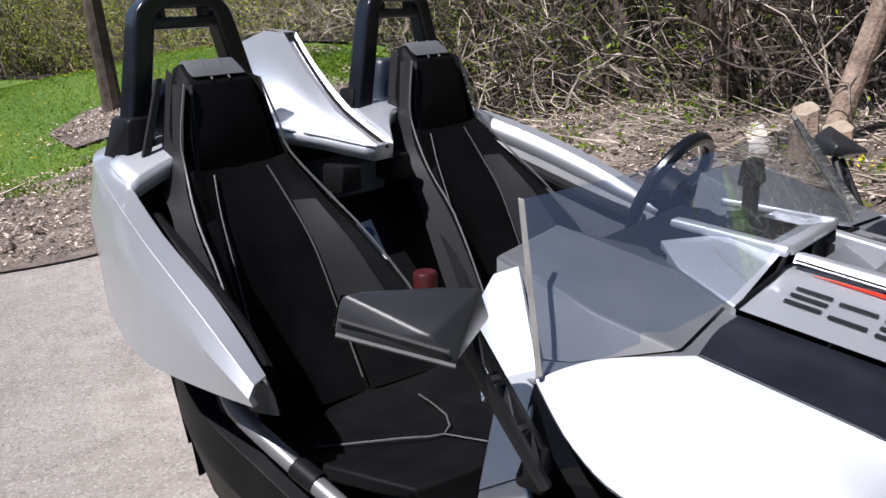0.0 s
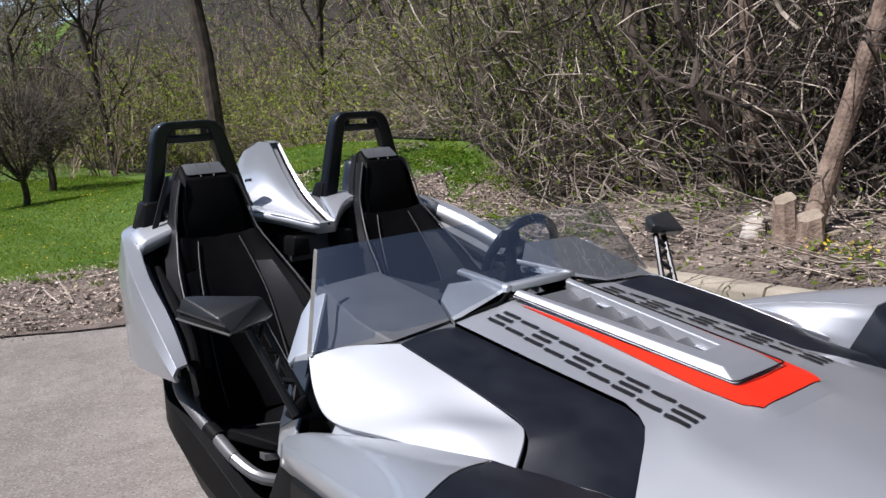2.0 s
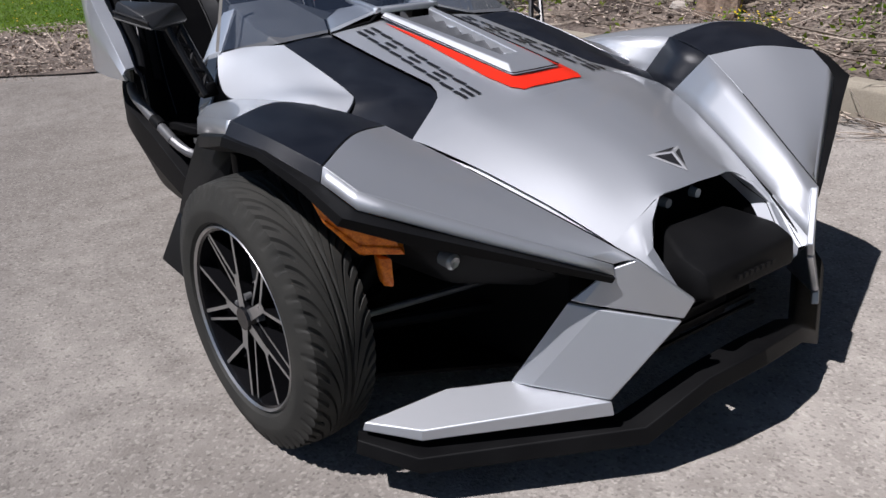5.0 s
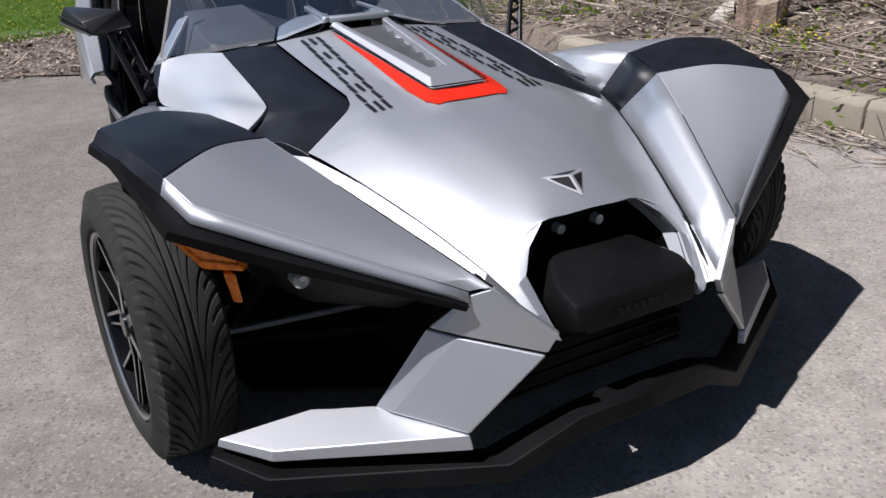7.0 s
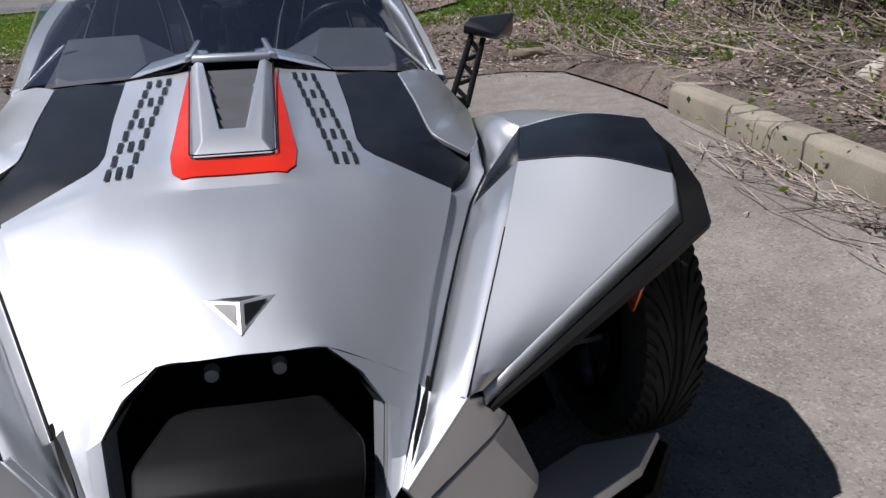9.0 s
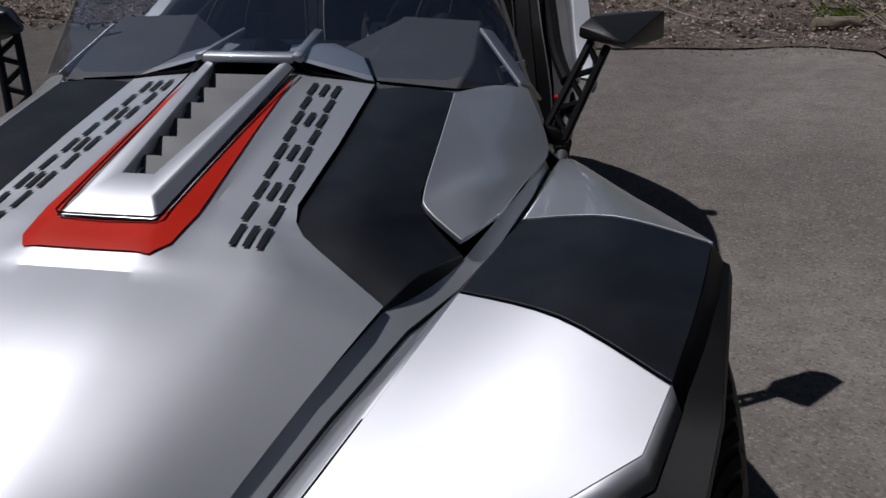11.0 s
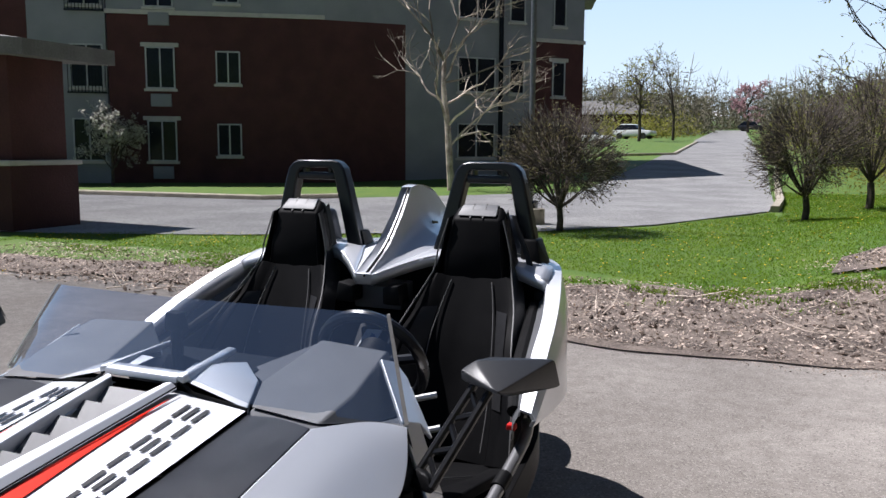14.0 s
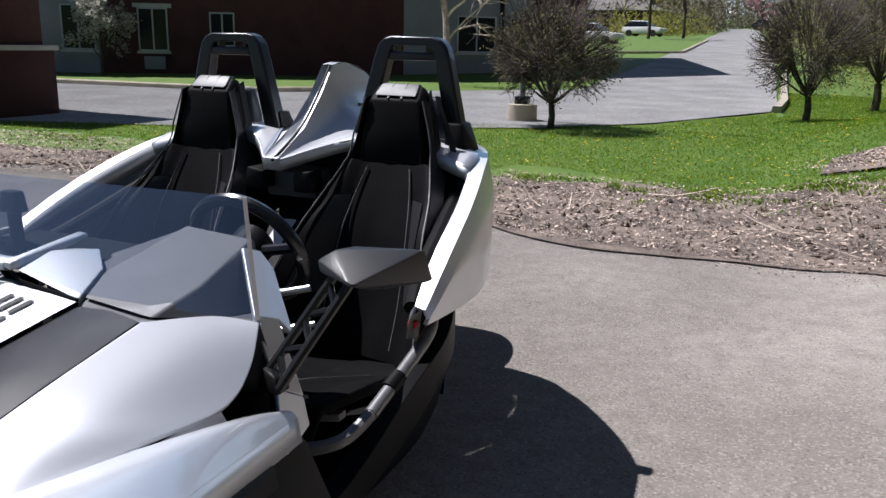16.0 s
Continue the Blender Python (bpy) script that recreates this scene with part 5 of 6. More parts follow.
    part("side_marker", hull(flip(-s, [(-.741, -.288, .530), (-.722, -.306, .532), (-.711, -.294, .462), (-.727, -.278, .464), (-.73, -.25, .530), (-.72, -.25, .464)]), .003), AMBER, car, "slim amber marker")
    # fang panels and splitter
    finish(part("fang_upper", facets(flip(s, [
        (.319, -.562, .499), (.214, -.629, .402), (.236, -.622, .364), (.372, -.520, .396), (.352, -.529, .480), (.398, -.494, .402), (.412, -.472, .404), (.372, -.508, .455)]),
        [(0, 1, 2, 3), (4, 0, 3, 5), (4, 5, 6, 7)], (s * .3, -1, .2)), SILVER, car, sharp=15), 0.016, 0.004)
    finish(part("fang_lower", facets(flip(s, [
        (.373, -.519, .392), (.238, -.621, .360), (.385, -.574, .206), (.484, -.440, .214), (.399, -.493, .398), (.500, -.395, .208), (.414, -.470, .400)]),
        [(0, 1, 2, 3), (4, 0, 3, 5), (6, 4, 5)], (s * .3, -1, .2)), SILVER, car, sharp=15), 0.016, 0.005)
    finish(part("splitter", facets(flip(s, [
        (.497, -.394, .211), (.384, -.576, .206), (.715, -.372, .170), (.797, -.284, .178), (.61, -.318, .200), (.379, -.582, .172), (.719, -.376, .148), (.802, -.284, .160)]),
        [(0, 1, 2), (0, 2, 4), (2, 3, 4), (1, 5, 6, 2), (2, 6, 7, 3)], (0, 0, 1)), SILVER, car, "pale silver splitter blade", 12), 0.018, 0.003)
    lip_rows = fliprows(s, [
        [(.800, -.262, .150), (.818, -.290, .148), (.826, -.294, .118), (.80, -.25, .112)],
        [(.715, -.330, .128), (.737, -.392, .124), (.742, -.402, .092), (.70, -.32, .09)],
        [(.33, -.545, .136), (.318, -.618, .136), (.320, -.628, .098), (.34, -.53, .095)],
        [(.165, -.590, .210), (.172, -.655, .214), (.172, -.665, .176), (.17, -.57, .165)],
        [(0, -.600, .225), (0, -.672, .228), (0, -.682, .190), (0, -.58, .185)]])
    bm = skin([r + [r[0]] for r in lip_rows], (0, 0, 1))
    bmesh.ops.holes_fill(bm, edges=bm.edges, sides=4)
    bmesh.ops.remove_doubles(bm, verts=bm.verts, dist=1e-5)
    bmesh.ops.recalc_face_normals(bm, faces=bm.faces)
    finish(part("chin_lip", bm, BLACK, car, "black plastic chin lip"), 0, 0.004)

# nose duct: bumper bar, back wall and grille
nose = part("nose_bumper", hull([(x * a, y, z) for x in (1, -1) for a, y, z in (
    (.112, -.452, .476), (.165, -.555, .452), (.160, -.610, .432), (.150, -.625, .375), (.150, -.56, .345), (.165, -.46, .36), (.10, -.44, .47))], 0.010), BLACK, car, "black moulded nose bumper")
for i in range(7):
    part("mark", block((-.066 + i * .0200, -.6265, .398), (-.056 + i * .0200, -.6215, .410)), BLACK, nose)
part("duct_wall", facets([(-.13, -.30, .585), (.13, -.30, .585), (.24, -.36, .36), (-.24, -.36, .36)], [(0, 1, 2, 3)], (0, -1, 0)), MESHBLACK, car)
for s in (1, -1):
    part("duct_side", facets(flip(s, [(.13, -.447, .545), (.203, -.503, .474), (.184, -.588, .372), (.20, -.45, .30), (.22, -.30, .40), (.13, -.30, .57)]), [(0, 1, 2, 3, 4, 5)], (-s, 0, 0)), BLACK, car)
    part("duct_lamp", lathe([(-.004, 0.0), (-.004, .011), (.015, .013)], "y", 14, (s * .052, -.415, .508)), LENS, car, "small round lamp in the duct")
grille = part("grille", facets([(-.25, -.44, .37), (.25, -.44, .37), (.36, -.40, .13), (-.36, -.40, .13)], [(0, 1, 2, 3)], (0, -1, 0)), MESHBLACK, car)
for i in range(6):
    part("grille_bar", block((-.30, -.452, .15 + i * .035), (.30, -.443, .158 + i * .035)), BLACK, grille)

# dark inner body and suspension
for s in (1, -1):
    part("inner_liner", hull(flip(s, [(.28, .34, .60), (.735, .36, .58), (.735, .36, .16), (.28, .34, .10), (.28, .38, .60), (.735, .40, .58), (.735, .40, .16), (.28, .38, .10)]), .004), BLACK, car, "black liner behind the suspension")
    part("under_tray", hull(flip(s, [(.26, -.30, .125), (.66, -.06, .125), (.70, .36, .13), (.26, .36, .13), (.26, -.30, .115), (.66, -.06, .115), (.70, .36, .12), (.26, .36, .12)])), BLACK, car)
part("inner_body", hull([(x * a, y, z) for x in (1, -1) for a, y, z in (
    (.16, -.42, .36), (.30, -.36, .40), (.36, .0, .56), (.52, .55, .62), (.58, .82, .60), (.58, .82, .14), (.34, .3, .12), (.30, -.36, .12), (.22, -.42, .14))]), BLACK, car)
for s in (1, -1):
    for y0, z0, z1 in ((-.17, .24, .24), (.20, .24, .24), (-.13, .42, .43), (.17, .42, .43)):
        part("control_arm", tube(flip(s, [(.30, y0, z0), (.74, .0, z1)]), 0.014, 8), BLACK, car)
    part("shock", tube(flip(s, [(.40, .02, .56), (.68, .0, .26)]), 0.026, 12), BLACK, car)
    part("tie_rod", tube(flip(s, [(.28, -.14, .30), (.74, -.10, .31)]), 0.008, 8), STEEL, car)
    # mud flap behind the wheel
    part("mud_flap", merge([hull(flip(s, [(.60, .52, .58), (.70, .46, .56), (.66, .82, .52), (.72, .83, .38), (.765, .80, .29), (.775, .50, .29), (.60, .80, .29), (.60, .50, .29)]), .005),
        hull(flip(s, [(.760, .80, .31), (.770, .50, .31), (.862, .505, .222), (.850, .742, .198), (.70, .52, .20), (.70, .76, .20)]), .005)]), BLACK, car)


# wheels
def wheel(x, y, r, rimr, width, s, label):
    w = part("wheel", lathe([(-.03, .03), (.03, .03), (.03, .075), (-.03, .075), (-.03, .03)], "x", 24, (x - s * .02, y, r)), RIMBLACK, car, label)
    lanes, per, m = (30, 12, 40) if width < .25 else (28, 6, 16)
    n = lanes * per
    bm = bmesh.new()
    rings = []
    half = width / 2
    for j in range(m + 1):
        u = -1 + 2 * j / m
        au = abs(u)
        prof = r - 0.010 * u * u - (0.030 * max(0, au - .86) / .14)
        sweep = -4.2 * (1 - math.exp(-au / .30)) * 2 * math.pi / lanes
        ring = []
        for i in range(n):
            k = i % per
            g = 0.0
            if .12 < au < .97 and (k == 0 or (k == 1 and au > .3)):
                g = .007
            elif .58 < au < .93 and k in (per // 2, per // 2 + 1):
                g = .006
            elif abs(au - .10) < .03:
                g = .006
            th = 2 * math.pi * i / n - sweep
            q = prof - g
            ring.append(bm.verts.new((x + u * half, y + q * math.sin(th), r + q * math.cos(th))))
        rings.append(ring)
    for a, b in zip(rings, rings[1:]):
        for i in range(n):
            bm.faces.new((a[i], a[(i + 1) % n], b[(i + 1) % n], b[i]))
    bmesh.ops.recalc_face_normals(bm, faces=bm.faces)
    part("tread", bm, RUBBER, w, sharp=30)
    for q in (1, -1):
        pr = [(q * half, r - .040), (q * (half + .006), r - .055), (q * (half + .007), rimr + .03), (q * (half + .001), rimr + .008), (q * (half - .012), rimr)]
        part("sidewall", lathe([(x + a, b) for a, b in pr], "x", 96, (0, y, r)), RUBBER, w)
    o = x + s * half
    part("rim", lathe([(o - s * .012, rimr + .002), (o - s * .004, rimr - .004), (o - s * .012, rimr - .014), (o - s * .06, rimr - .022), (x - s * .09, rimr - .03)], "x", 96, (0, y, r)), RIMBLACK, w)
    part("rim_edge", lathe([(o - s * .0115, rimr + .003), (o - s * .0025, rimr - .004), (o - s * .0075, rimr - .009)], "x", 96, (0, y, r)), MACHINED, w)
    part("brake_disc", lathe([(o - s * .10, .05), (o - s * .10, .15), (o - s * .11, .15), (o - s * .11, .05)], "x", 40, (0, y, r)), STEEL, w)
    part("hub_cap", lathe([(o - s * .012, 0.0), (o - s * .012, .026), (o - s * .03, .032)], "x", 24, (0, y, r)), RIMBLACK, w)
    def at(rad, ang, out, side):
        c = Vector((o - s * out, y + rad * math.sin(ang), r + rad * math.cos(ang)))
        return c + Vector((0, math.cos(ang), -math.sin(ang))) * side

    lift = Vector((s * .0015, 0, 0))
    for k in range(5):
        a0 = 2 * math.pi * k / 5 + .3
        # each arm leaves the hub as one and forks to the rim
        for path in (((.025, a0, .020, .013), (.100, a0, .026, .011)),
                     ((.088, a0 + .07, .026, .0045), (rimr - .008, a0 + .30, .014, .0042)),
                     ((.088, a0 - .07, .026, .0045), (rimr - .008, a0 - .30, .014, .0042)),
                     ((.035, a0 + .55, .034, .003), (rimr - .01, a0 + .40, .018, .003))):
            pts = [[at(rad, ang, out, wd), at(rad, ang, out, -wd), at(rad, ang, out + .03, -wd * 1.2), at(rad, ang, out + .03, wd * 1.2)] for rad, ang, out, wd in path]
            bm = skin([p + [p[0]] for p in pts], (s, 0, 0))
            bmesh.ops.remove_doubles(bm, verts=bm.verts, dist=1e-5)
            bmesh.ops.recalc_face_normals(bm, faces=bm.faces)
            sp = part("spoke", bm, RIMBLACK, w)
            face = skin([[p[0] + lift, p[1] + lift] for p in pts], (s, 0, 0))
            part("machined_face", face, MACHINED, sp)
    for k in range(5):
        h = 2 * math.pi * k / 5
        part("wheel_nut", lathe([(o - s * .024, 0.0), (o - s * .024, .008), (o - s * .04, .009)], "x", 8, (0, y + .05 * math.sin(h), r + .05 * math.cos(h))), STEEL, w)
    return w


for s in (1, -1):
    w = wheel(s * .826, 0.055, .312, .217, .165, s, "front wheel with black spoked alloy rim")
    pin = Vector((s * .76, .055, 0))
    w.matrix_basis = Matrix.Translation(pin) @ Matrix.Rotation(radians(3.5), 4, "Z") @ Matrix.Translation(-pin)
wheel(0.0, 2.60, .332, .24, .28, 1, "rear wheel with wide tyre")
for s in (1, -1):
    part("swing_arm", tube([(s * .20, 1.9, .36), (s * .20, 2.6, .33)], .035, 10), BLACK, car)

# dash, centre wings and side strips
for s in (1, -1):
    dash = part("dash", facets(flip(s, [
        (.268, .690, .783), (.438, .672, .775), (.455, .79, .806), (.225, .790, .806), (.258, .992, .862), (.447, .968, .858), (.45, 1.0, .72), (.26, 1.02, .72), (.125, .878, .800),
        (.50, .800, .745), (.51, .92, .73)]),
        [(0, 1, 2, 3), (3, 2, 5, 4), (4, 5, 6, 7), (2, 9, 10, 5), (1, 9, 2), (3, 4, 7, 8)], (0, 0, 1)), DASH, car, "charcoal grained dash top")
    finish(dash, 0.0, 0.006)
    part("dash_skirt", facets(flip(s, [(.262, .660, .766), (.438, .643, .767), (.506, .757, .755), (.575, .806, .739), (.520, .930, .725), (.500, .802, .743), (.440, .680, .770), (.266, .698, .778)]),
        [(0, 1, 6, 7), (1, 2, 5, 6), (2, 3, 4, 5)], (0, 0, 1)), DASH, dash)
    wing = part("centre_wing", facets(flip(s, [
        (.268, .672, .784), (.108, .672, .826), (.095, .76, .842), (.128, .870, .820), (.215, .79, .808), (.268, .672, .770), (.215, .79, .79), (.128, .87, .80), (.060, .77, .836), (.075, .672, .822)]),
        [(0, 1, 2), (0, 2, 4), (2, 3, 4), (0, 4, 6, 5), (4, 3, 7, 6), (1, 9, 8, 2)], (0, 0, 1)), SILVER, car)
    finish(wing, 0.0, 0.003)
    part("wing_rail", hull(flip(s, [(.098, .66, .826), (.118, .66, .822), (.082, .86, .842), (.100, .87, .838), (.098, .66, .840), (.116, .66, .838), (.082, .86, .856), (.098, .87, .852)]), .003), SILVER, car)
    part("hood_gap", tube(flip(s, [(0, .664, .827), (.105, .664, .826), (.135, .666, .802), (.268, .671, .783)]), .004, 6), BLACK, car)
    strip = part("screen_post", facets(flip(s, [
        (.452, .925, .850), (.475, .955, .838), (.578, .862, .735), (.556, .815, .752), (.632, .862, .585), (.612, .80, .62), (.50, .965, .80), (.60, .88, .70)]),
        [(0, 1, 2, 3), (3, 2, 4, 5), (1, 6, 7, 2)], (s, 0, .3)), SILVER, car, "slim silver post beside the dash")
    finish(strip, 0.010, 0.003)
    quarter = part("quarter_panel", facets(flip(s, [
        (.612, .80, .62), (.632, .862, .585), (.638, .872, .520), (.672, .74, .520), (.660, .74, .60)]),
        [(0, 1, 2, 3, 4)], (s, 0, 0)), SILVER, car)
    # liner made solid here to stop sun slits in the car's shadow
    part("wheel_liner", hull(flip(s, [(.40, .42, .60), (.66, .41, .60), (.60, .80, .57), (.40, .80, .57), (.40, .42, .14), (.66, .46, .18), (.62, .87, .16), (.40, .87, .14), (.655, .84, .50)]), .004), BLACK, car)
    finish(quarter, 0.010, 0.004)
    part("foot_box", facets(flip(s, [(.48, .82, .76), (.60, .86, .60), (.60, .88, .20), (.05, .86, .20), (.05, .86, .74)]), [(0, 1, 2, 3, 4)], (0, 1, 0)), BLACK, car)
part("wing_bridge", hull([(x, y, z) for x in (-.10, .10) for y, z in ((.655, .822), (.70, .822), (.66, .838), (.695, .840))], .004), SILVER, car)
part("gauge_shelf", facets([(-.13, .70, .815), (.13, .70, .815), (.20, 1.0, .80), (-.20, 1.0, .80), (-.2, 1.02, .5), (.2, 1.02, .5)], [(0, 1, 2, 3), (3, 2, 5, 4)]), BLACK, car)
mount = part("screen_mount", tube([(.005, .775, .82), (.005, .772, .915)], .014, 10), BLACK, car, "black clamp mount behind the screen")
part("clamp", hull([(-.02, .755, .905), (.03, .755, .905), (-.02, .79, .905), (.03, .79, .905), (-.015, .76, .95), (.025, .76, .95), (-.015, .785, .95), (.025, .785, .95)], .005), BLACK, mount)
part("foot", hull([(-.035, .76, .816), (.045, .76, .816), (-.035, .83, .82), (.045, .83, .82), (-.02, .77, .85), (.03, .77, .85)], .004), BLACK, mount)

# wraparound tinted screen
SCR = [(.575, .800, .752, .487, .893, .960), (.50, .740, .770, .45, .865, .966), (.40, .70, .785, .37, .835, .972), (.268, .682, .792, .24, .80, .978), (.12, .675, .830, .11, .775, .982), (0, .672, .832, 0, .768, .983)]
low = [(-a, b, c) for a, b, c, *_ in SCR] + [(a, b, c) for a, b, c, *_ in SCR[-2::-1]]
top = [(-a, b, c) for *_, a, b, c in SCR] + [(a, b, c) for *_, a, b, c in SCR[-2::-1]]
screen = part("windshield", skin([low, top], (0, -1, 0.3)), SHIELD, car, "low tinted wraparound windshield")
screen.visible_shadow = False
for s in (1, -1):
    a, b = Vector((s * .575, .800, .752)), Vector((s * .487, .893, .960))
    part("side_edge", hull([p + o for p, w in ((a, .004), (b, .0035)) for o in (Vector((w * s, 0, 0)), Vector((-w * s, -.004, 0)), Vector((0, .004, .002)))]), SCREENEDGE, screen, "polished edge of the screen")

# cockpit tub, sills and bars
# unseen block, added to keep sun from slipping under the tail
part("tail_sun_block", hull([(x * a, y, z) for x in (1, -1) for a, y, z in ((.50, 1.93, .22), (.50, 1.93, .80), (.52, 1.98, .62), (.42, 2.10, .70), (.36, 2.10, .60), (.30, 2.05, .24))]), BLACK, car)
part("floor_pan", facets([(-.58, .80, .13), (.58, .80, .13), (.48, 1.92, .16), (-.48, 1.92, .16)], [(0, 1, 2, 3)]), BLACK, car)
part("rear_bulkhead", facets([(-.50, 1.90, .14), (.50, 1.90, .14), (.54, 1.93, .88), (.20, 1.93, .94), (-.20, 1.93, .94), (-.54, 1.93, .88)], [(0, 1, 2, 3, 4, 5)], (0, -1, 0)), BLACK, car)
for s in (1, -1):
    sill = part("sill", loft(fliprows(s, [
        [(.53, 1.80, .54), (.575, 1.80, .53), (.575, 1.80, .38), (.52, 1.80, .15)],
        [(.585, 1.58, .49), (.642, 1.58, .476), (.640, 1.60, .38), (.55, 1.60, .13)],
        [(.585, 1.35, .415), (.637, 1.35, .400), (.640, 1.36, .29), (.55, 1.35, .12)],
        [(.570, 1.08, .30), (.620, 1.06, .285), (.622, 1.04, .20), (.54, 1.0, .12)],
        [(.560, .90, .28), (.600, .88, .265), (.605, .86, .18), (.53, .84, .12)],
    ]), 4, 4, (s, 0, 0.3), straight), BLACK, car, "black moulded sill")
    finish(sill, 0.008, 0.003)
    bar = part("entry_bar", tube(flip(s, [(.640, 1.47, .555), (.650, 1.40, .520), (.632, 1.14, .425)]), .017, 12, 4), STEEL, car, "grey steel entry bar")
    part("collar", tube(flip(s, [(.641, 1.27, .472), (.636, 1.22, .455)]), .021, 12), BLACK, bar)
    part("cross_bar", tube(flip(s, [(.632, 1.14, .425), (.60, 1.05, .39), (.50, 1.0, .37), (.38, .98, .36)]), .016, 10, 4), STEEL, car)
    part("floor_rail", hull(flip(s, [(.34, 1.02, .40), (.56, 1.12, .40), (.34, 1.05, .40), (.56, 1.15, .40), (.34, 1.02, .418), (.56, 1.12, .418), (.34, 1.05, .418), (.56, 1.15, .418)])), STEEL, car)
    if s > 0:
        part("red_latch", block((s * .612 - .012, 1.40, .548), (s * .612 + .012, 1.424, .564), .002), REDPLASTIC, car)
    side = part("side_panel", loft(fliprows(s, [
        [(.674, 1.282, .652), (.708, 1.268, .650), (.722, 1.266, .632), (.712, 1.270, .612)],
        [(.650, 1.45, .743), (.696, 1.45, .744), (.712, 1.45, .700), (.712, 1.45, .597)],
        [(.630, 1.65, .825), (.674, 1.65, .828), (.696, 1.65, .755), (.704, 1.66, .588)],
        [(.590, 1.84, .893), (.634, 1.85, .897), (.656, 1.86, .790), (.655, 1.86, .588)],
        [(.545, 2.00, .932), (.582, 2.02, .930), (.602, 2.03, .82), (.600, 2.02, .62)],
        [(.425, 2.22, .940), (.452, 2.24, .925), (.462, 2.25, .80), (.452, 2.25, .68)],
        [(.230, 2.42, .915), (.260, 2.46, .890), (.280, 2.50, .78), (.280, 2.50, .70)],
        [(0, 2.48, .900), (0, 2.54, .870), (0, 2.58, .78), (0, 2.58, .71)],
    ]), 4, 4, (s, 0, .5), straight, spline), SILVER, car, "silver body side with a wide rim", 30)
    finish(side, 0.010, 0.006)
    step = part("rim_step", loft(fliprows(s, [
        [(.674, 1.283, .651), (.666, 1.29, .630)], [(.650, 1.45, .742), (.640, 1.46, .695)], [(.629, 1.65, .824), (.616, 1.66, .770)], [(.589, 1.84, .892), (.575, 1.85, .838)], [(.566, 1.93, .914), (.553, 1.93, .862)]]), 1, 3, (-s, 0, 0), straight), SILVER, side)
    finish(step, .004)
    part("side_liner", loft(fliprows(s, [
        [(.666, 1.29, .630), (.650, 1.30, .60), (.645, 1.30, .56)], [(.640, 1.46, .695), (.595, 1.47, .66), (.60, 1.47, .50)], [(.616, 1.66, .770), (.565, 1.66, .73), (.58, 1.66, .50)], [(.575, 1.85, .838), (.538, 1.86, .80), (.56, 1.86, .52)], [(.553, 1.93, .862), (.53, 1.93, .83), (.55, 1.93, .52)]]), 1, 3, (-s, 0, 0), straight), DASH, side)
    part("liner_roll", tube(flip(s, [(.640, 1.34, .625), (.602, 1.47, .672), (.572, 1.66, .742), (.545, 1.85, .812)]), .020, 10, 4), BLACK, side, "black padded roll along the cockpit side")
    deck = part("rear_deck", loft(fliprows(s, [
        [(.030, 1.693, .905), (.20, 1.866, .962), (.40, 1.875, .950), (.593, 1.835, .898)],
        [(.085, 1.84, .940), (.22, 1.93, .975), (.41, 1.95, .965), (.585, 1.93, .930)],
        [(.15, 2.03, .975), (.25, 2.03, .975), (.40, 2.03, .965), (.535, 2.00, .938)],
        [(.12, 2.25, .965), (.20, 2.25, .960), (.33, 2.24, .955), (.425, 2.22, .942)],
        [(.0, 2.48, .900), (.06, 2.475, .905), (.13, 2.46, .91), (.23, 2.42, .914)],
    ]), 4, 4, (0, 0, 1), spline, spline), SILVER, car)
    finish(deck, 0.006, 0.0)
    finish(part("deck_lip", loft(fliprows(s, [
        [(.030, 1.693, .905), (.030, 1.697, .868)], [(.20, 1.866, .962), (.20, 1.868, .925)], [(.40, 1.875, .950), (.40, 1.877, .912)], [(.593, 1.835, .898), (.590, 1.838, .862)]]), 1, 6, (0, -1, 0), straight, spline), SILVER, car), 0.006)
    hump = part("hump_side", loft(fliprows(s, [
        [(.026, 1.690, .908), (.028, 1.692, .906), (.030, 1.693, .905)],
        [(.026, 1.84, .985), (.045, 1.845, .950), (.085, 1.84, .932)],
        [(.022, 1.955, 1.085), (.048, 1.97, 1.00), (.145, 1.98, .962)],
        [(.020, 2.035, 1.180), (.050, 2.06, 1.045), (.16, 2.10, .968)],
        [(.020, 2.12, 1.186), (.052, 2.15, 1.055), (.15, 2.18, .966)],
        [(.018, 2.27, 1.150), (.050, 2.29, 1.04), (.13, 2.30, .962)],
        [(.012, 2.50, 1.00), (.03, 2.52, .95), (.06, 2.54, .905)],
    ]), 4, 4, (s, 0, .3), spline, straight), SILVER, car, "tall silver fairing between the roll hoops")
    part("mark", hull(flip(s, [(.060, 2.13, 1.052), (.060, 2.19, 1.046), (.064, 2.13, 1.040), (.064, 2.19, 1.034), (.066, 2.16, 1.046)])), INK, hump)
part("hump_groove", loft([[(-.026, 1.689, .908), (-.008, 1.694, .898), (.008, 1.694, .898), (.026, 1.689, .908)],
    [(-.026, 1.84, .985), (-.008, 1.85, .975), (.008, 1.85, .975), (.026, 1.84, .985)],
    [(-.022, 1.955, 1.085), (-.008, 1.965, 1.075), (.008, 1.965, 1.075), (.022, 1.955, 1.085)],
    [(-.020, 2.035, 1.180), (-.008, 2.05, 1.175), (.008, 2.05, 1.175), (.020, 2.035, 1.180)]], 1, 3, (0, -1, .4), straight), SILVER, car)
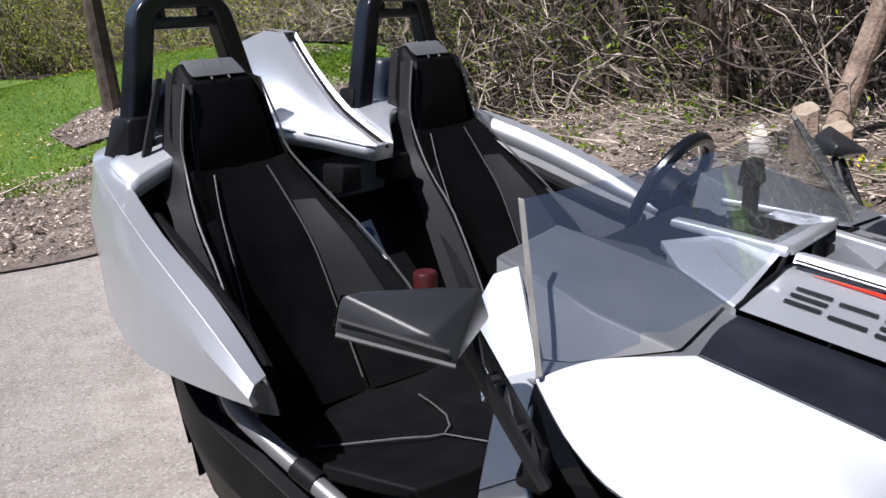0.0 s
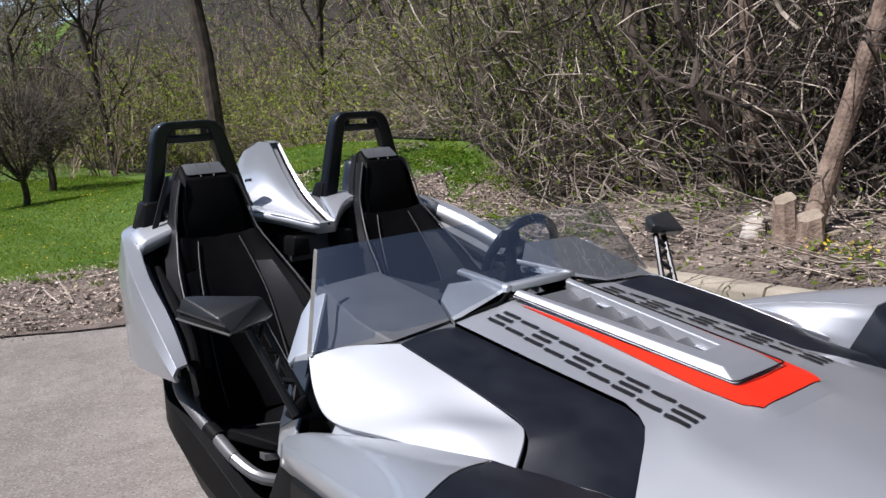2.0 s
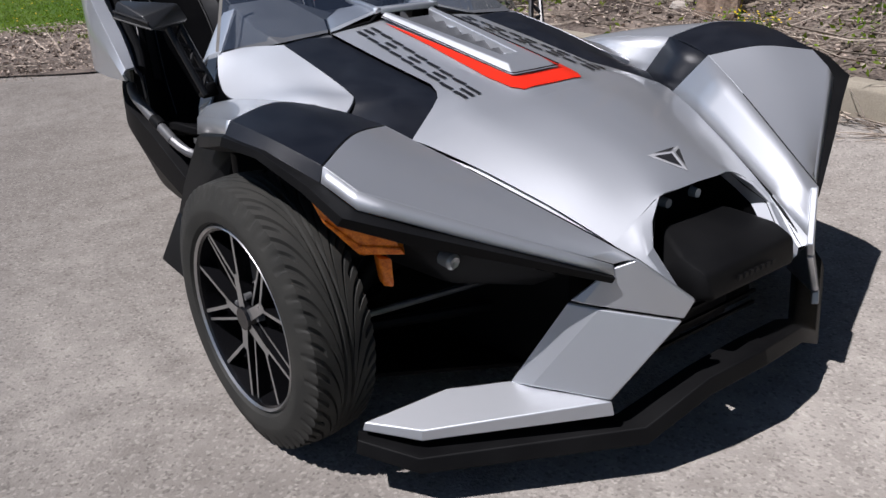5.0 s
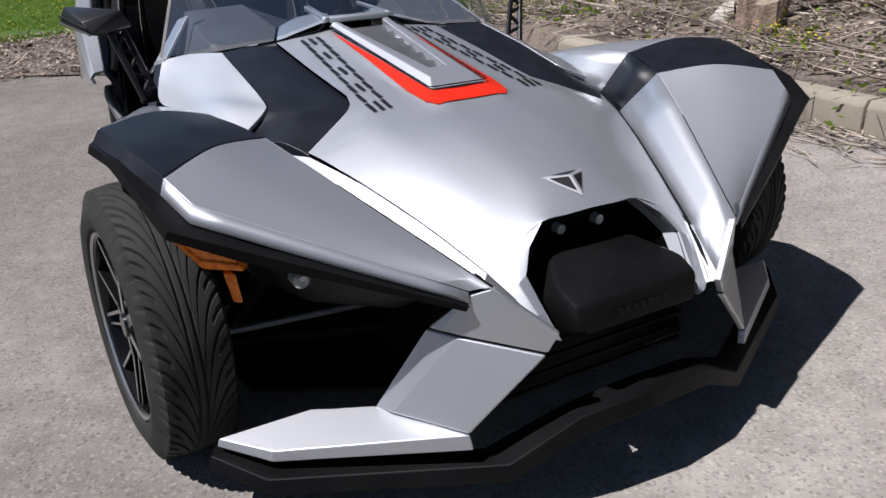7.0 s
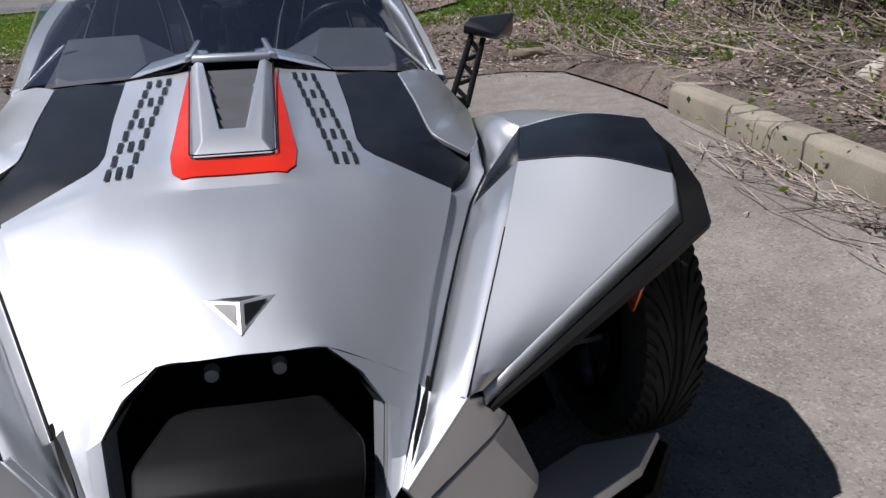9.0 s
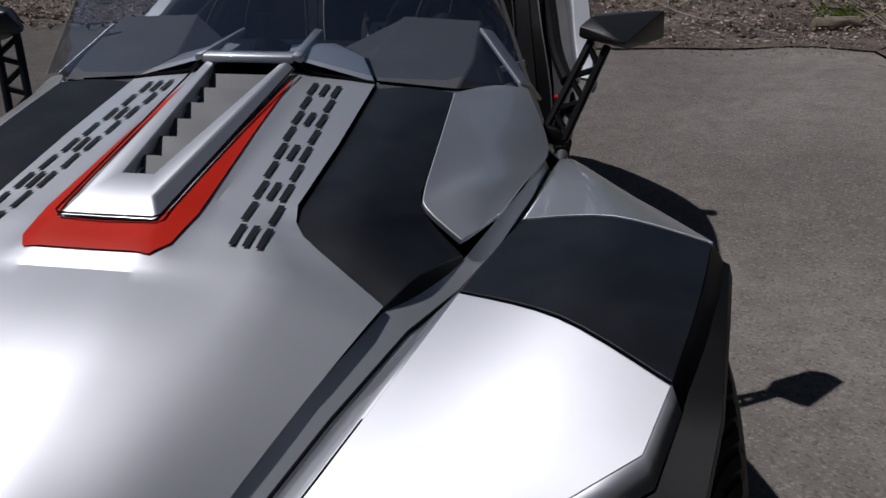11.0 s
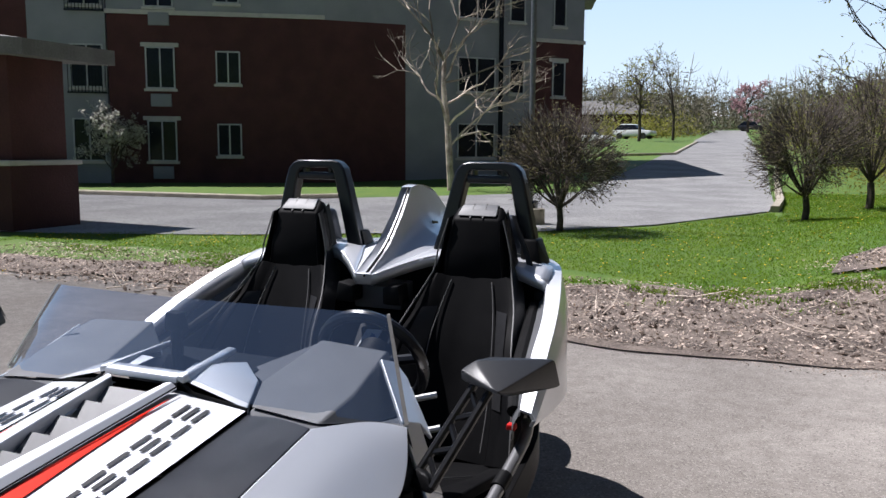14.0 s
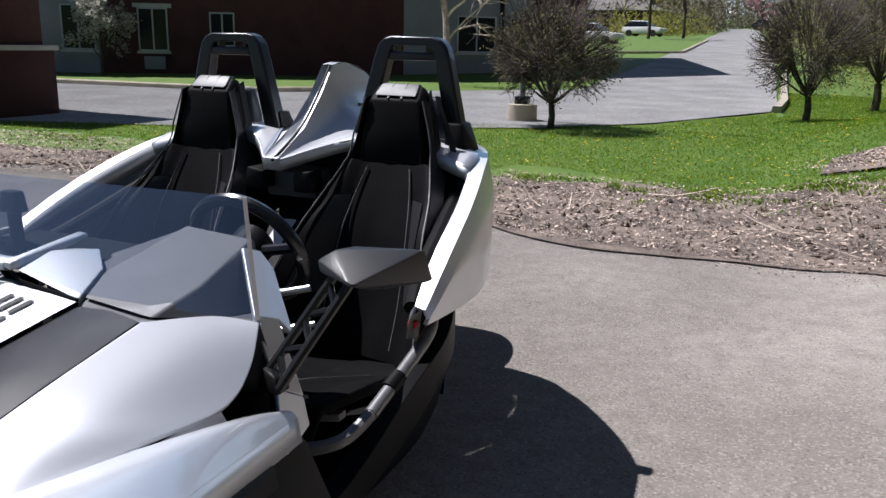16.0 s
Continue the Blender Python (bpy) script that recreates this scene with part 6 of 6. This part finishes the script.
part("hump_top", loft([[(-.020, 2.035, 1.180), (.020, 2.035, 1.180)], [(-.020, 2.12, 1.186), (.020, 2.12, 1.186)], [(-.018, 2.27, 1.15), (.018, 2.27, 1.15)], [(-.012, 2.5, 1.0), (.012, 2.5, 1.0)]], 1, 3, (0, 0, 1), straight), SILVER, car)
part("hump_seam", tube([(.006, 1.688, .900), (.006, 1.845, .981), (.006, 1.957, 1.081), (.006, 2.04, 1.178)], .0045, 6, 4), BLACK, car)
finish(part("hump_nose", hull([(-.030, 1.690, .908), (.030, 1.690, .908), (-.028, 1.70, .868), (.028, 1.70, .868), (-.03, 1.72, .912), (.03, 1.72, .912), (-.02, 1.73, .868), (.02, 1.73, .868)], .003), SILVER, car))


# roll hoops
def frame_plate(outer, inner, y0, y1, lean):
    """A flat moulded frame between two outlines given in x and z."""
    bm = bmesh.new()
    loops = []
    for y in (y0, y1):
        for ring in (outer, inner):
            loops.append([bm.verts.new((x, y + lean * (z - .92), z)) for x, z in ring])
    fo, fi, bo, bi = loops
    n = len(outer)
    for i in range(n - 1):
        j = i + 1
        for q in ((fo[i], fo[j], fi[j], fi[i]), (bo[i], bi[i], bi[j], bo[j]), (fo[i], bo[i], bo[j], fo[j]), (fi[i], fi[j], bi[j], bi[i])):
            bm.faces.new(q)
    for i in (0, n - 1):
        bm.faces.new((fo[i], fi[i], bi[i], bo[i]))
    bmesh.ops.recalc_face_normals(bm, faces=bm.faces)
    return bm


def hoop(s):
    outer = [(s * x, z) for x, z in ((.543, .89), (.522, .99), (.472, 1.205), (.460, 1.245), (.442, 1.266), (.415, 1.275), (.270, 1.277), (.243, 1.270), (.222, 1.248), (.208, 1.205), (.150, .99), (.135, .93))]
    inner = [(s * x, z) for x, z in ((.480, .90), (.464, .98), (.422, 1.195), (.414, 1.226), (.404, 1.241), (.390, 1.247), (.285, 1.248), (.273, 1.243), (.266, 1.228), (.258, 1.195), (.208, .98), (.195, .93))]
    h = finish(part("roll_hoop", frame_plate(outer, inner, 1.950, 2.005, .03), SATIN, car, "black roll hoop behind the seat", 40), 0, .010)
    part("cross_bar", block((min(s * .262, s * .42), 1.965, 1.203), (max(s * .262, s * .42), 2.005, 1.230), .005), SATIN, h)
    for x0 in (.285, .392):
        part("web", block((s * x0 - .005, 1.970, 1.215), (s * x0 + .005, 2.000, 1.252)), SATIN, h)
    part("foot", hull(flip(s, [(.553, 1.93, .88), (.47, 1.93, .88), (.553, 2.06, .90), (.47, 2.06, .90), (.524, 1.943, 1.02), (.465, 1.943, 1.02), (.520, 2.03, 1.02), (.468, 2.03, 1.02)]), .008), BLACK, h)
    part("foot", hull(flip(s, [(.21, 1.96, .93), (.125, 1.96, .93), (.21, 2.06, .93), (.125, 2.06, .93), (.195, 1.97, 1.02), (.15, 1.97, 1.02), (.195, 2.03, 1.02), (.15, 2.03, 1.02)]), .008), BLACK, h)
    part("pad", hull(flip(s, [(.30, 2.02, .95), (.50, 2.02, .95), (.28, 2.08, .95), (.52, 2.08, .95), (.31, 2.02, 1.09), (.44, 2.02, 1.09), (.31, 2.07, 1.09), (.44, 2.07, 1.09)]), .015), BLUEPAD, h)
    part("brace", hull(flip(s, [(.515, 1.90, .905), (.535, 1.90, .905), (.44, 1.925, 1.10), (.452, 1.925, 1.10), (.515, 1.91, .905), (.535, 1.91, .905), (.44, 1.935, 1.10), (.452, 1.935, 1.10)])), GREYVINYL, h, "slim grey seat belt guide")


BLUEPAD = material("dark_blue_pad", (0.02, 0.028, 0.045), None, 0.45, 0.0, 10, 700, 0.1)
for s in (1, -1):
    hoop(s)


# seats
def seat(s):
    c = .345

    def X(pts):
        return [(s * (c + x), y, z) for x, y, z in pts]
    st = part("seat", loft([X(r) for r in [
        [(-.255, 1.42, .40), (-.215, 1.46, .41), (-.13, 1.575, .36), (0, 1.600, .36), (.13, 1.575, .36), (.215, 1.46, .41), (.255, 1.42, .40)],
        [(-.240, 1.49, .55), (-.200, 1.525, .56), (-.13, 1.640, .52), (0, 1.665, .52), (.13, 1.640, .52), (.200, 1.525, .56), (.240, 1.49, .55)],
        [(-.200, 1.61, .70), (-.170, 1.635, .71), (-.115, 1.705, .69), (0, 1.725, .69), (.115, 1.705, .69), (.170, 1.635, .71), (.200, 1.61, .70)],
        [(-.172, 1.72, .80), (-.15, 1.735, .81), (-.10, 1.765, .81), (0, 1.775, .81), (.10, 1.765, .81), (.15, 1.735, .81), (.172, 1.72, .80)],
        [(-.135, 1.80, .905), (-.12, 1.80, .91), (-.08, 1.810, .90), (0, 1.815, .90), (.08, 1.810, .90), (.12, 1.80, .91), (.135, 1.80, .905)],
    ]], 3, 4, (0, -1, .3), straight, spline), VINYL, car, "black vinyl bucket seat with facet seams", 30)
    finish(st, 0.05, 0.012)
    part("headrest", hull(X([(-.102, 1.812, .885), (.102, 1.812, .885), (-.138, 1.862, .875), (.138, 1.862, .875), (-.098, 1.820, .98), (.098, 1.820, .98),
                             (-.080, 1.836, 1.088), (.080, 1.836, 1.088), (-.100, 1.876, 1.09), (.100, 1.876, 1.09), (-.074, 1.885, 1.130), (.074, 1.885, 1.130), (-.074, 1.915, 1.120), (.074, 1.915, 1.120), (-.125, 1.91, .90), (.125, 1.91, .90)]), .006), VINYL, st)
    # cap takes the paler dash plastic to stand for glare on its top
    part("headrest_cap", hull(X([(-.070, 1.840, 1.101), (.070, 1.840, 1.101), (-.062, 1.882, 1.136), (.062, 1.882, 1.136), (-.062, 1.91, 1.132), (.062, 1.91, 1.132), (-.06, 1.86, 1.10), (.06, 1.86, 1.10)]), .004), DASH, st)
    for x0 in (-.022, .022):
        part("seam", tube(X([(x0, 1.838, 1.093), (x0, 1.884, 1.137)]), .003, 6), SEAM, st)
    # outer side shell and seam lines
    for q in (-1, 1):
        part("side_shell", loft([X(r) for r in [
            [(q * .262, 1.415, .395), (q * .275, 1.50, .38)], [(q * .246, 1.485, .55), (q * .260, 1.59, .54)], [(q * .206, 1.605, .70), (q * .220, 1.70, .70)],
            [(q * .177, 1.715, .805), (q * .184, 1.80, .82)], [(q * .138, 1.805, .90), (q * .142, 1.90, .89)], [(q * .097, 1.835, 1.09), (q * .080, 1.93, 1.12)]]], 1, 4, (s * q, 0, 0), straight), GREYVINYL, st)
        part("seam", tube(X([(q * .118, 1.572, .40), (q * .118, 1.632, .53), (q * .108, 1.698, .70), (q * .09, 1.758, .81), (q * .07, 1.800, .89)]), .0022, 5, 4), SEAM, st)
        part("seam", tube(X([(q * .258, 1.415, .41), (q * .242, 1.485, .56), (q * .202, 1.602, .715), (q * .174, 1.712, .815), (q * .137, 1.80, .915), (q * .128, 1.817, .98), (q * .096, 1.832, 1.09)]), .003, 5, 3), SEAM, st)
        part("bolster_panel", loft([X(r) for r in [
            [(q * .196, 1.520, .555), (q * .132, 1.632, .522)], [(q * .168, 1.628, .705), (q * .117, 1.698, .688)], [(q * .146, 1.728, .805), (q * .102, 1.758, .806)]]], 2, 3, (0, -1, .2), straight, straight), GREYVINYL, st, "dark grey bolster facet")
        part("headrest_cheek", facets(X([(q * .100, 1.809, .888), (q * .139, 1.858, .884), (q * .102, 1.872, 1.088), (q * .078, 1.832, 1.086)]), [(0, 1, 2, 3)], (q * s, -1, 0)), GREYVINYL, st, "dark grey headrest cheek")
    cu = part("cushion", loft([X(r) for r in [
        [(-.245, 1.60, .40), (-.16, 1.60, .36), (0, 1.60, .345), (.16, 1.60, .36), (.245, 1.60, .40)],
        [(-.255, 1.42, .43), (-.15, 1.42, .385), (0, 1.42, .37), (.15, 1.42, .385), (.255, 1.42, .43)],
        [(-.245, 1.22, .465), (-.13, 1.22, .43), (0, 1.22, .42), (.13, 1.22, .43), (.245, 1.22, .465)],
        [(-.20, 1.08, .455), (-.10, 1.05, .455), (0, 1.03, .46), (.10, 1.05, .455), (.20, 1.08, .455)],
        [(-.18, 1.05, .36), (-.09, 1.01, .35), (0, 1.00, .34), (.09, 1.01, .35), (.18, 1.05, .36)],
    ]], 2, 2, (0, 0, 1), straight, straight), VINYL, st, sharp=8)
    finish(cu, 0.03, 0.008)
    part("seam", tube(X([(-.15, 1.42, .389), (-.06, 1.25, .43), (0, 1.20, .430), (.06, 1.25, .43), (.15, 1.42, .389)]), .0022, 5, 2), SEAM, st)
    part("seam", tube(X([(0, 1.20, .430), (0, 1.035, .464)]), .0022, 5), SEAM, st)
    part("side_hook", hull(X([(-.29, 1.72, .80), (-.22, 1.72, .80), (-.29, 1.72, .86), (-.23, 1.72, .87), (-.29, 1.80, .80), (-.22, 1.80, .80), (-.29, 1.80, .86), (-.23, 1.80, .87)]), .01), BLACK, st)
    return st


for s in (1, -1):
    seat(s)

# console, label, belt gear and drink can
console = part("console", loft([[(-.085, 1.02, .50), (-.06, 1.02, .56), (.06, 1.02, .56), (.085, 1.02, .50)], [(-.085, 1.30, .50), (-.06, 1.30, .57), (.06, 1.30, .57), (.085, 1.30, .50)],
    [(-.085, 1.62, .46), (-.065, 1.62, .52), (.065, 1.62, .52), (.085, 1.62, .46)], [(-.09, 1.80, .64), (-.07, 1.80, .708), (.07, 1.80, .708), (.09, 1.80, .64)], [(-.09, 1.86, .70), (-.07, 1.86, .76), (.07, 1.86, .76), (.09, 1.86, .70)]], 2, 3, (0, 0, 1), straight, straight), BLACK, car, "black centre console")
finish(console, .01, .006)
part("console_base", block((-.085, 1.0, .15), (.085, 1.8, .52)), BLACK, console)
part("speaker_box", hull([(-.09, 1.80, .77), (.09, 1.80, .77), (-.10, 1.79, .85), (.10, 1.79, .85), (-.09, 1.90, .86), (.09, 1.90, .86), (-.09, 1.90, .76), (.09, 1.90, .76)], .006), DASH, console)
lab = part("warning_label", hull([(-.056, 1.700, .610), (.000, 1.706, .610), (-.034, 1.783, .698), (.023, 1.789, .698), (-.056, 1.704, .606), (.000, 1.710, .606), (-.034, 1.787, .694), (.023, 1.793, .694)]), WHITE, console, "white warning label with a round mark")
bm = bmesh.new()
bmesh.ops.create_cone(bm, segments=20, radius1=.017, radius2=.017, depth=.002, cap_ends=True, matrix=Matrix.Translation((-.010, 1.764, .6735)) @ Matrix.Rotation(radians(47), 4, "X"))
part("round_mark", bm, BLUE, lab)
part("drink_can", lathe([(.52, .0), (.52, .028), (.612, .030), (.620, .025), (.620, 0)], "z", 20, (-.045, 1.53, 0)), MAROON, car, "maroon drink can in the console")
for s in (1, -1):
    part("belt_reel", block((s * .56 - .02, 1.86, .80), (s * .56 + .02, 1.92, .86), .008), BLACK, car)

# steering wheel
SWC, SWN = Vector((.340, 1.10, .792)), Vector((0, .90, .42)).normalized()
u1 = Vector((1, 0, 0))
u2 = SWN.cross(u1).normalized()
if u2.z < 0:
    u2 = -u2
ringp = [SWC + .138 * (math.cos(h) * u1 + math.sin(h) * u2) for h in (2 * math.pi * i / 40 for i in range(41))]
sw = part("steering_wheel", tube(ringp, .0155, 10), SATIN, car, "black three-spoke steering wheel")
for h in (90 + 180, 10, 170):
    h = radians(h)
    part("spoke", tube([SWC + SWN * -.01, SWC + .133 * (math.cos(h) * u1 + math.sin(h) * u2)], .013, 8), SATIN, sw)
part("hub", tube([SWC - SWN * .03, SWC + SWN * .03], .05, 20), BLACK, sw)
part("column", tube([SWC - SWN * .02, SWC - SWN * .30], .035, 12), BLACK, sw)
for x0, z0 in ((.49, .735), (.50, .655)):
    part("stalk", tube([(x0 - .06, .98, z0 - .012), (x0 + .055, 1.03, z0 + .012)], .008, 8), MACHINED, sw)


# mirrors
def mirror(s, shell, glass_pts, arm, label):
    m = part("wing_mirror", hull(shell, .004), MIRRORGREY, car, label)
    part("mirror_glass", facets(glass_pts, [(0, 1, 2, 3)], (0, 1, 0)), MIRROR, m)
    a0, a1, b0, b1 = (Vector(p) for p in arm)
    part("arm_rail", tube([a0, a1], .0095, 8), ARM, m)
    part("arm_rail", tube([b0, b1], .0095, 8), ARM, m)
    for i in range(5):
        f0, f1 = .08 + .18 * i, .08 + .18 * (i + .8)
        p, q = (a0.lerp(a1, f0), b0.lerp(b1, f1)) if i % 2 else (b0.lerp(b1, f0), a0.lerp(a1, f1))
        part("arm_brace", tube([p, q], .007, 6), ARM, m)
    part("arm_base", hull(flip(s, [(.60, .75, .640), (.66, .73, .640), (.60, .80, .64), (.66, .78, .64), (.61, .755, .68), (.65, .74, .675), (.61, .79, .68)]), .006), BLACK, m)
    return m


mirror(1, [(0.673, 0.85, 0.869), (0.697, 0.875, 0.885), (0.854, 0.93, 0.891), (0.86, 0.962, 0.823), (0.838, 0.955, 0.819), (0.769, 0.8, 0.842), (0.672, 0.858, 0.843), (0.779, 0.8600000000000001, 0.82), (0.818, 0.968, 0.819), (0.7020000000000001, 0.905, 0.843), (0.717, 0.915, 0.885)],
       [(.705, .908, .842), (.722, .905, .882), (.848, .944, .882), (.85, .952, .822)],
       [(.612, .762, .660), (.700, .862, .835), (.655, .742, .650), (.735, .858, .825)], "black wing mirror on a lattice arm")
pm = mirror(-1, [(-.796, .917, .906), (-.661, .819, .894), (-.632, .830, .845), (-.757, .778, .837), (-.770, .800, .872), (-.815, .909, .861), (-.80, .93, .855), (-.66, .875, .845), (-.68, .87, .890), (-.70, .84, .820)],
            [(-.66, .880, .850), (-.682, .876, .888), (-.79, .925, .90), (-.80, .934, .862)],
            [(-.612, .762, .660), (-.660, .840, .840), (-.650, .735, .650), (-.700, .815, .832)], "black wing mirror with a ridged front edge")
part("ridge", tube([(-.763, .779, .856), (-.812, .905, .880)], .0035, 6), GREYVINYL, pm)
part("ridge", tube([(-.757, .776, .838), (-.815, .908, .862)], .003, 6), SEAM, pm)
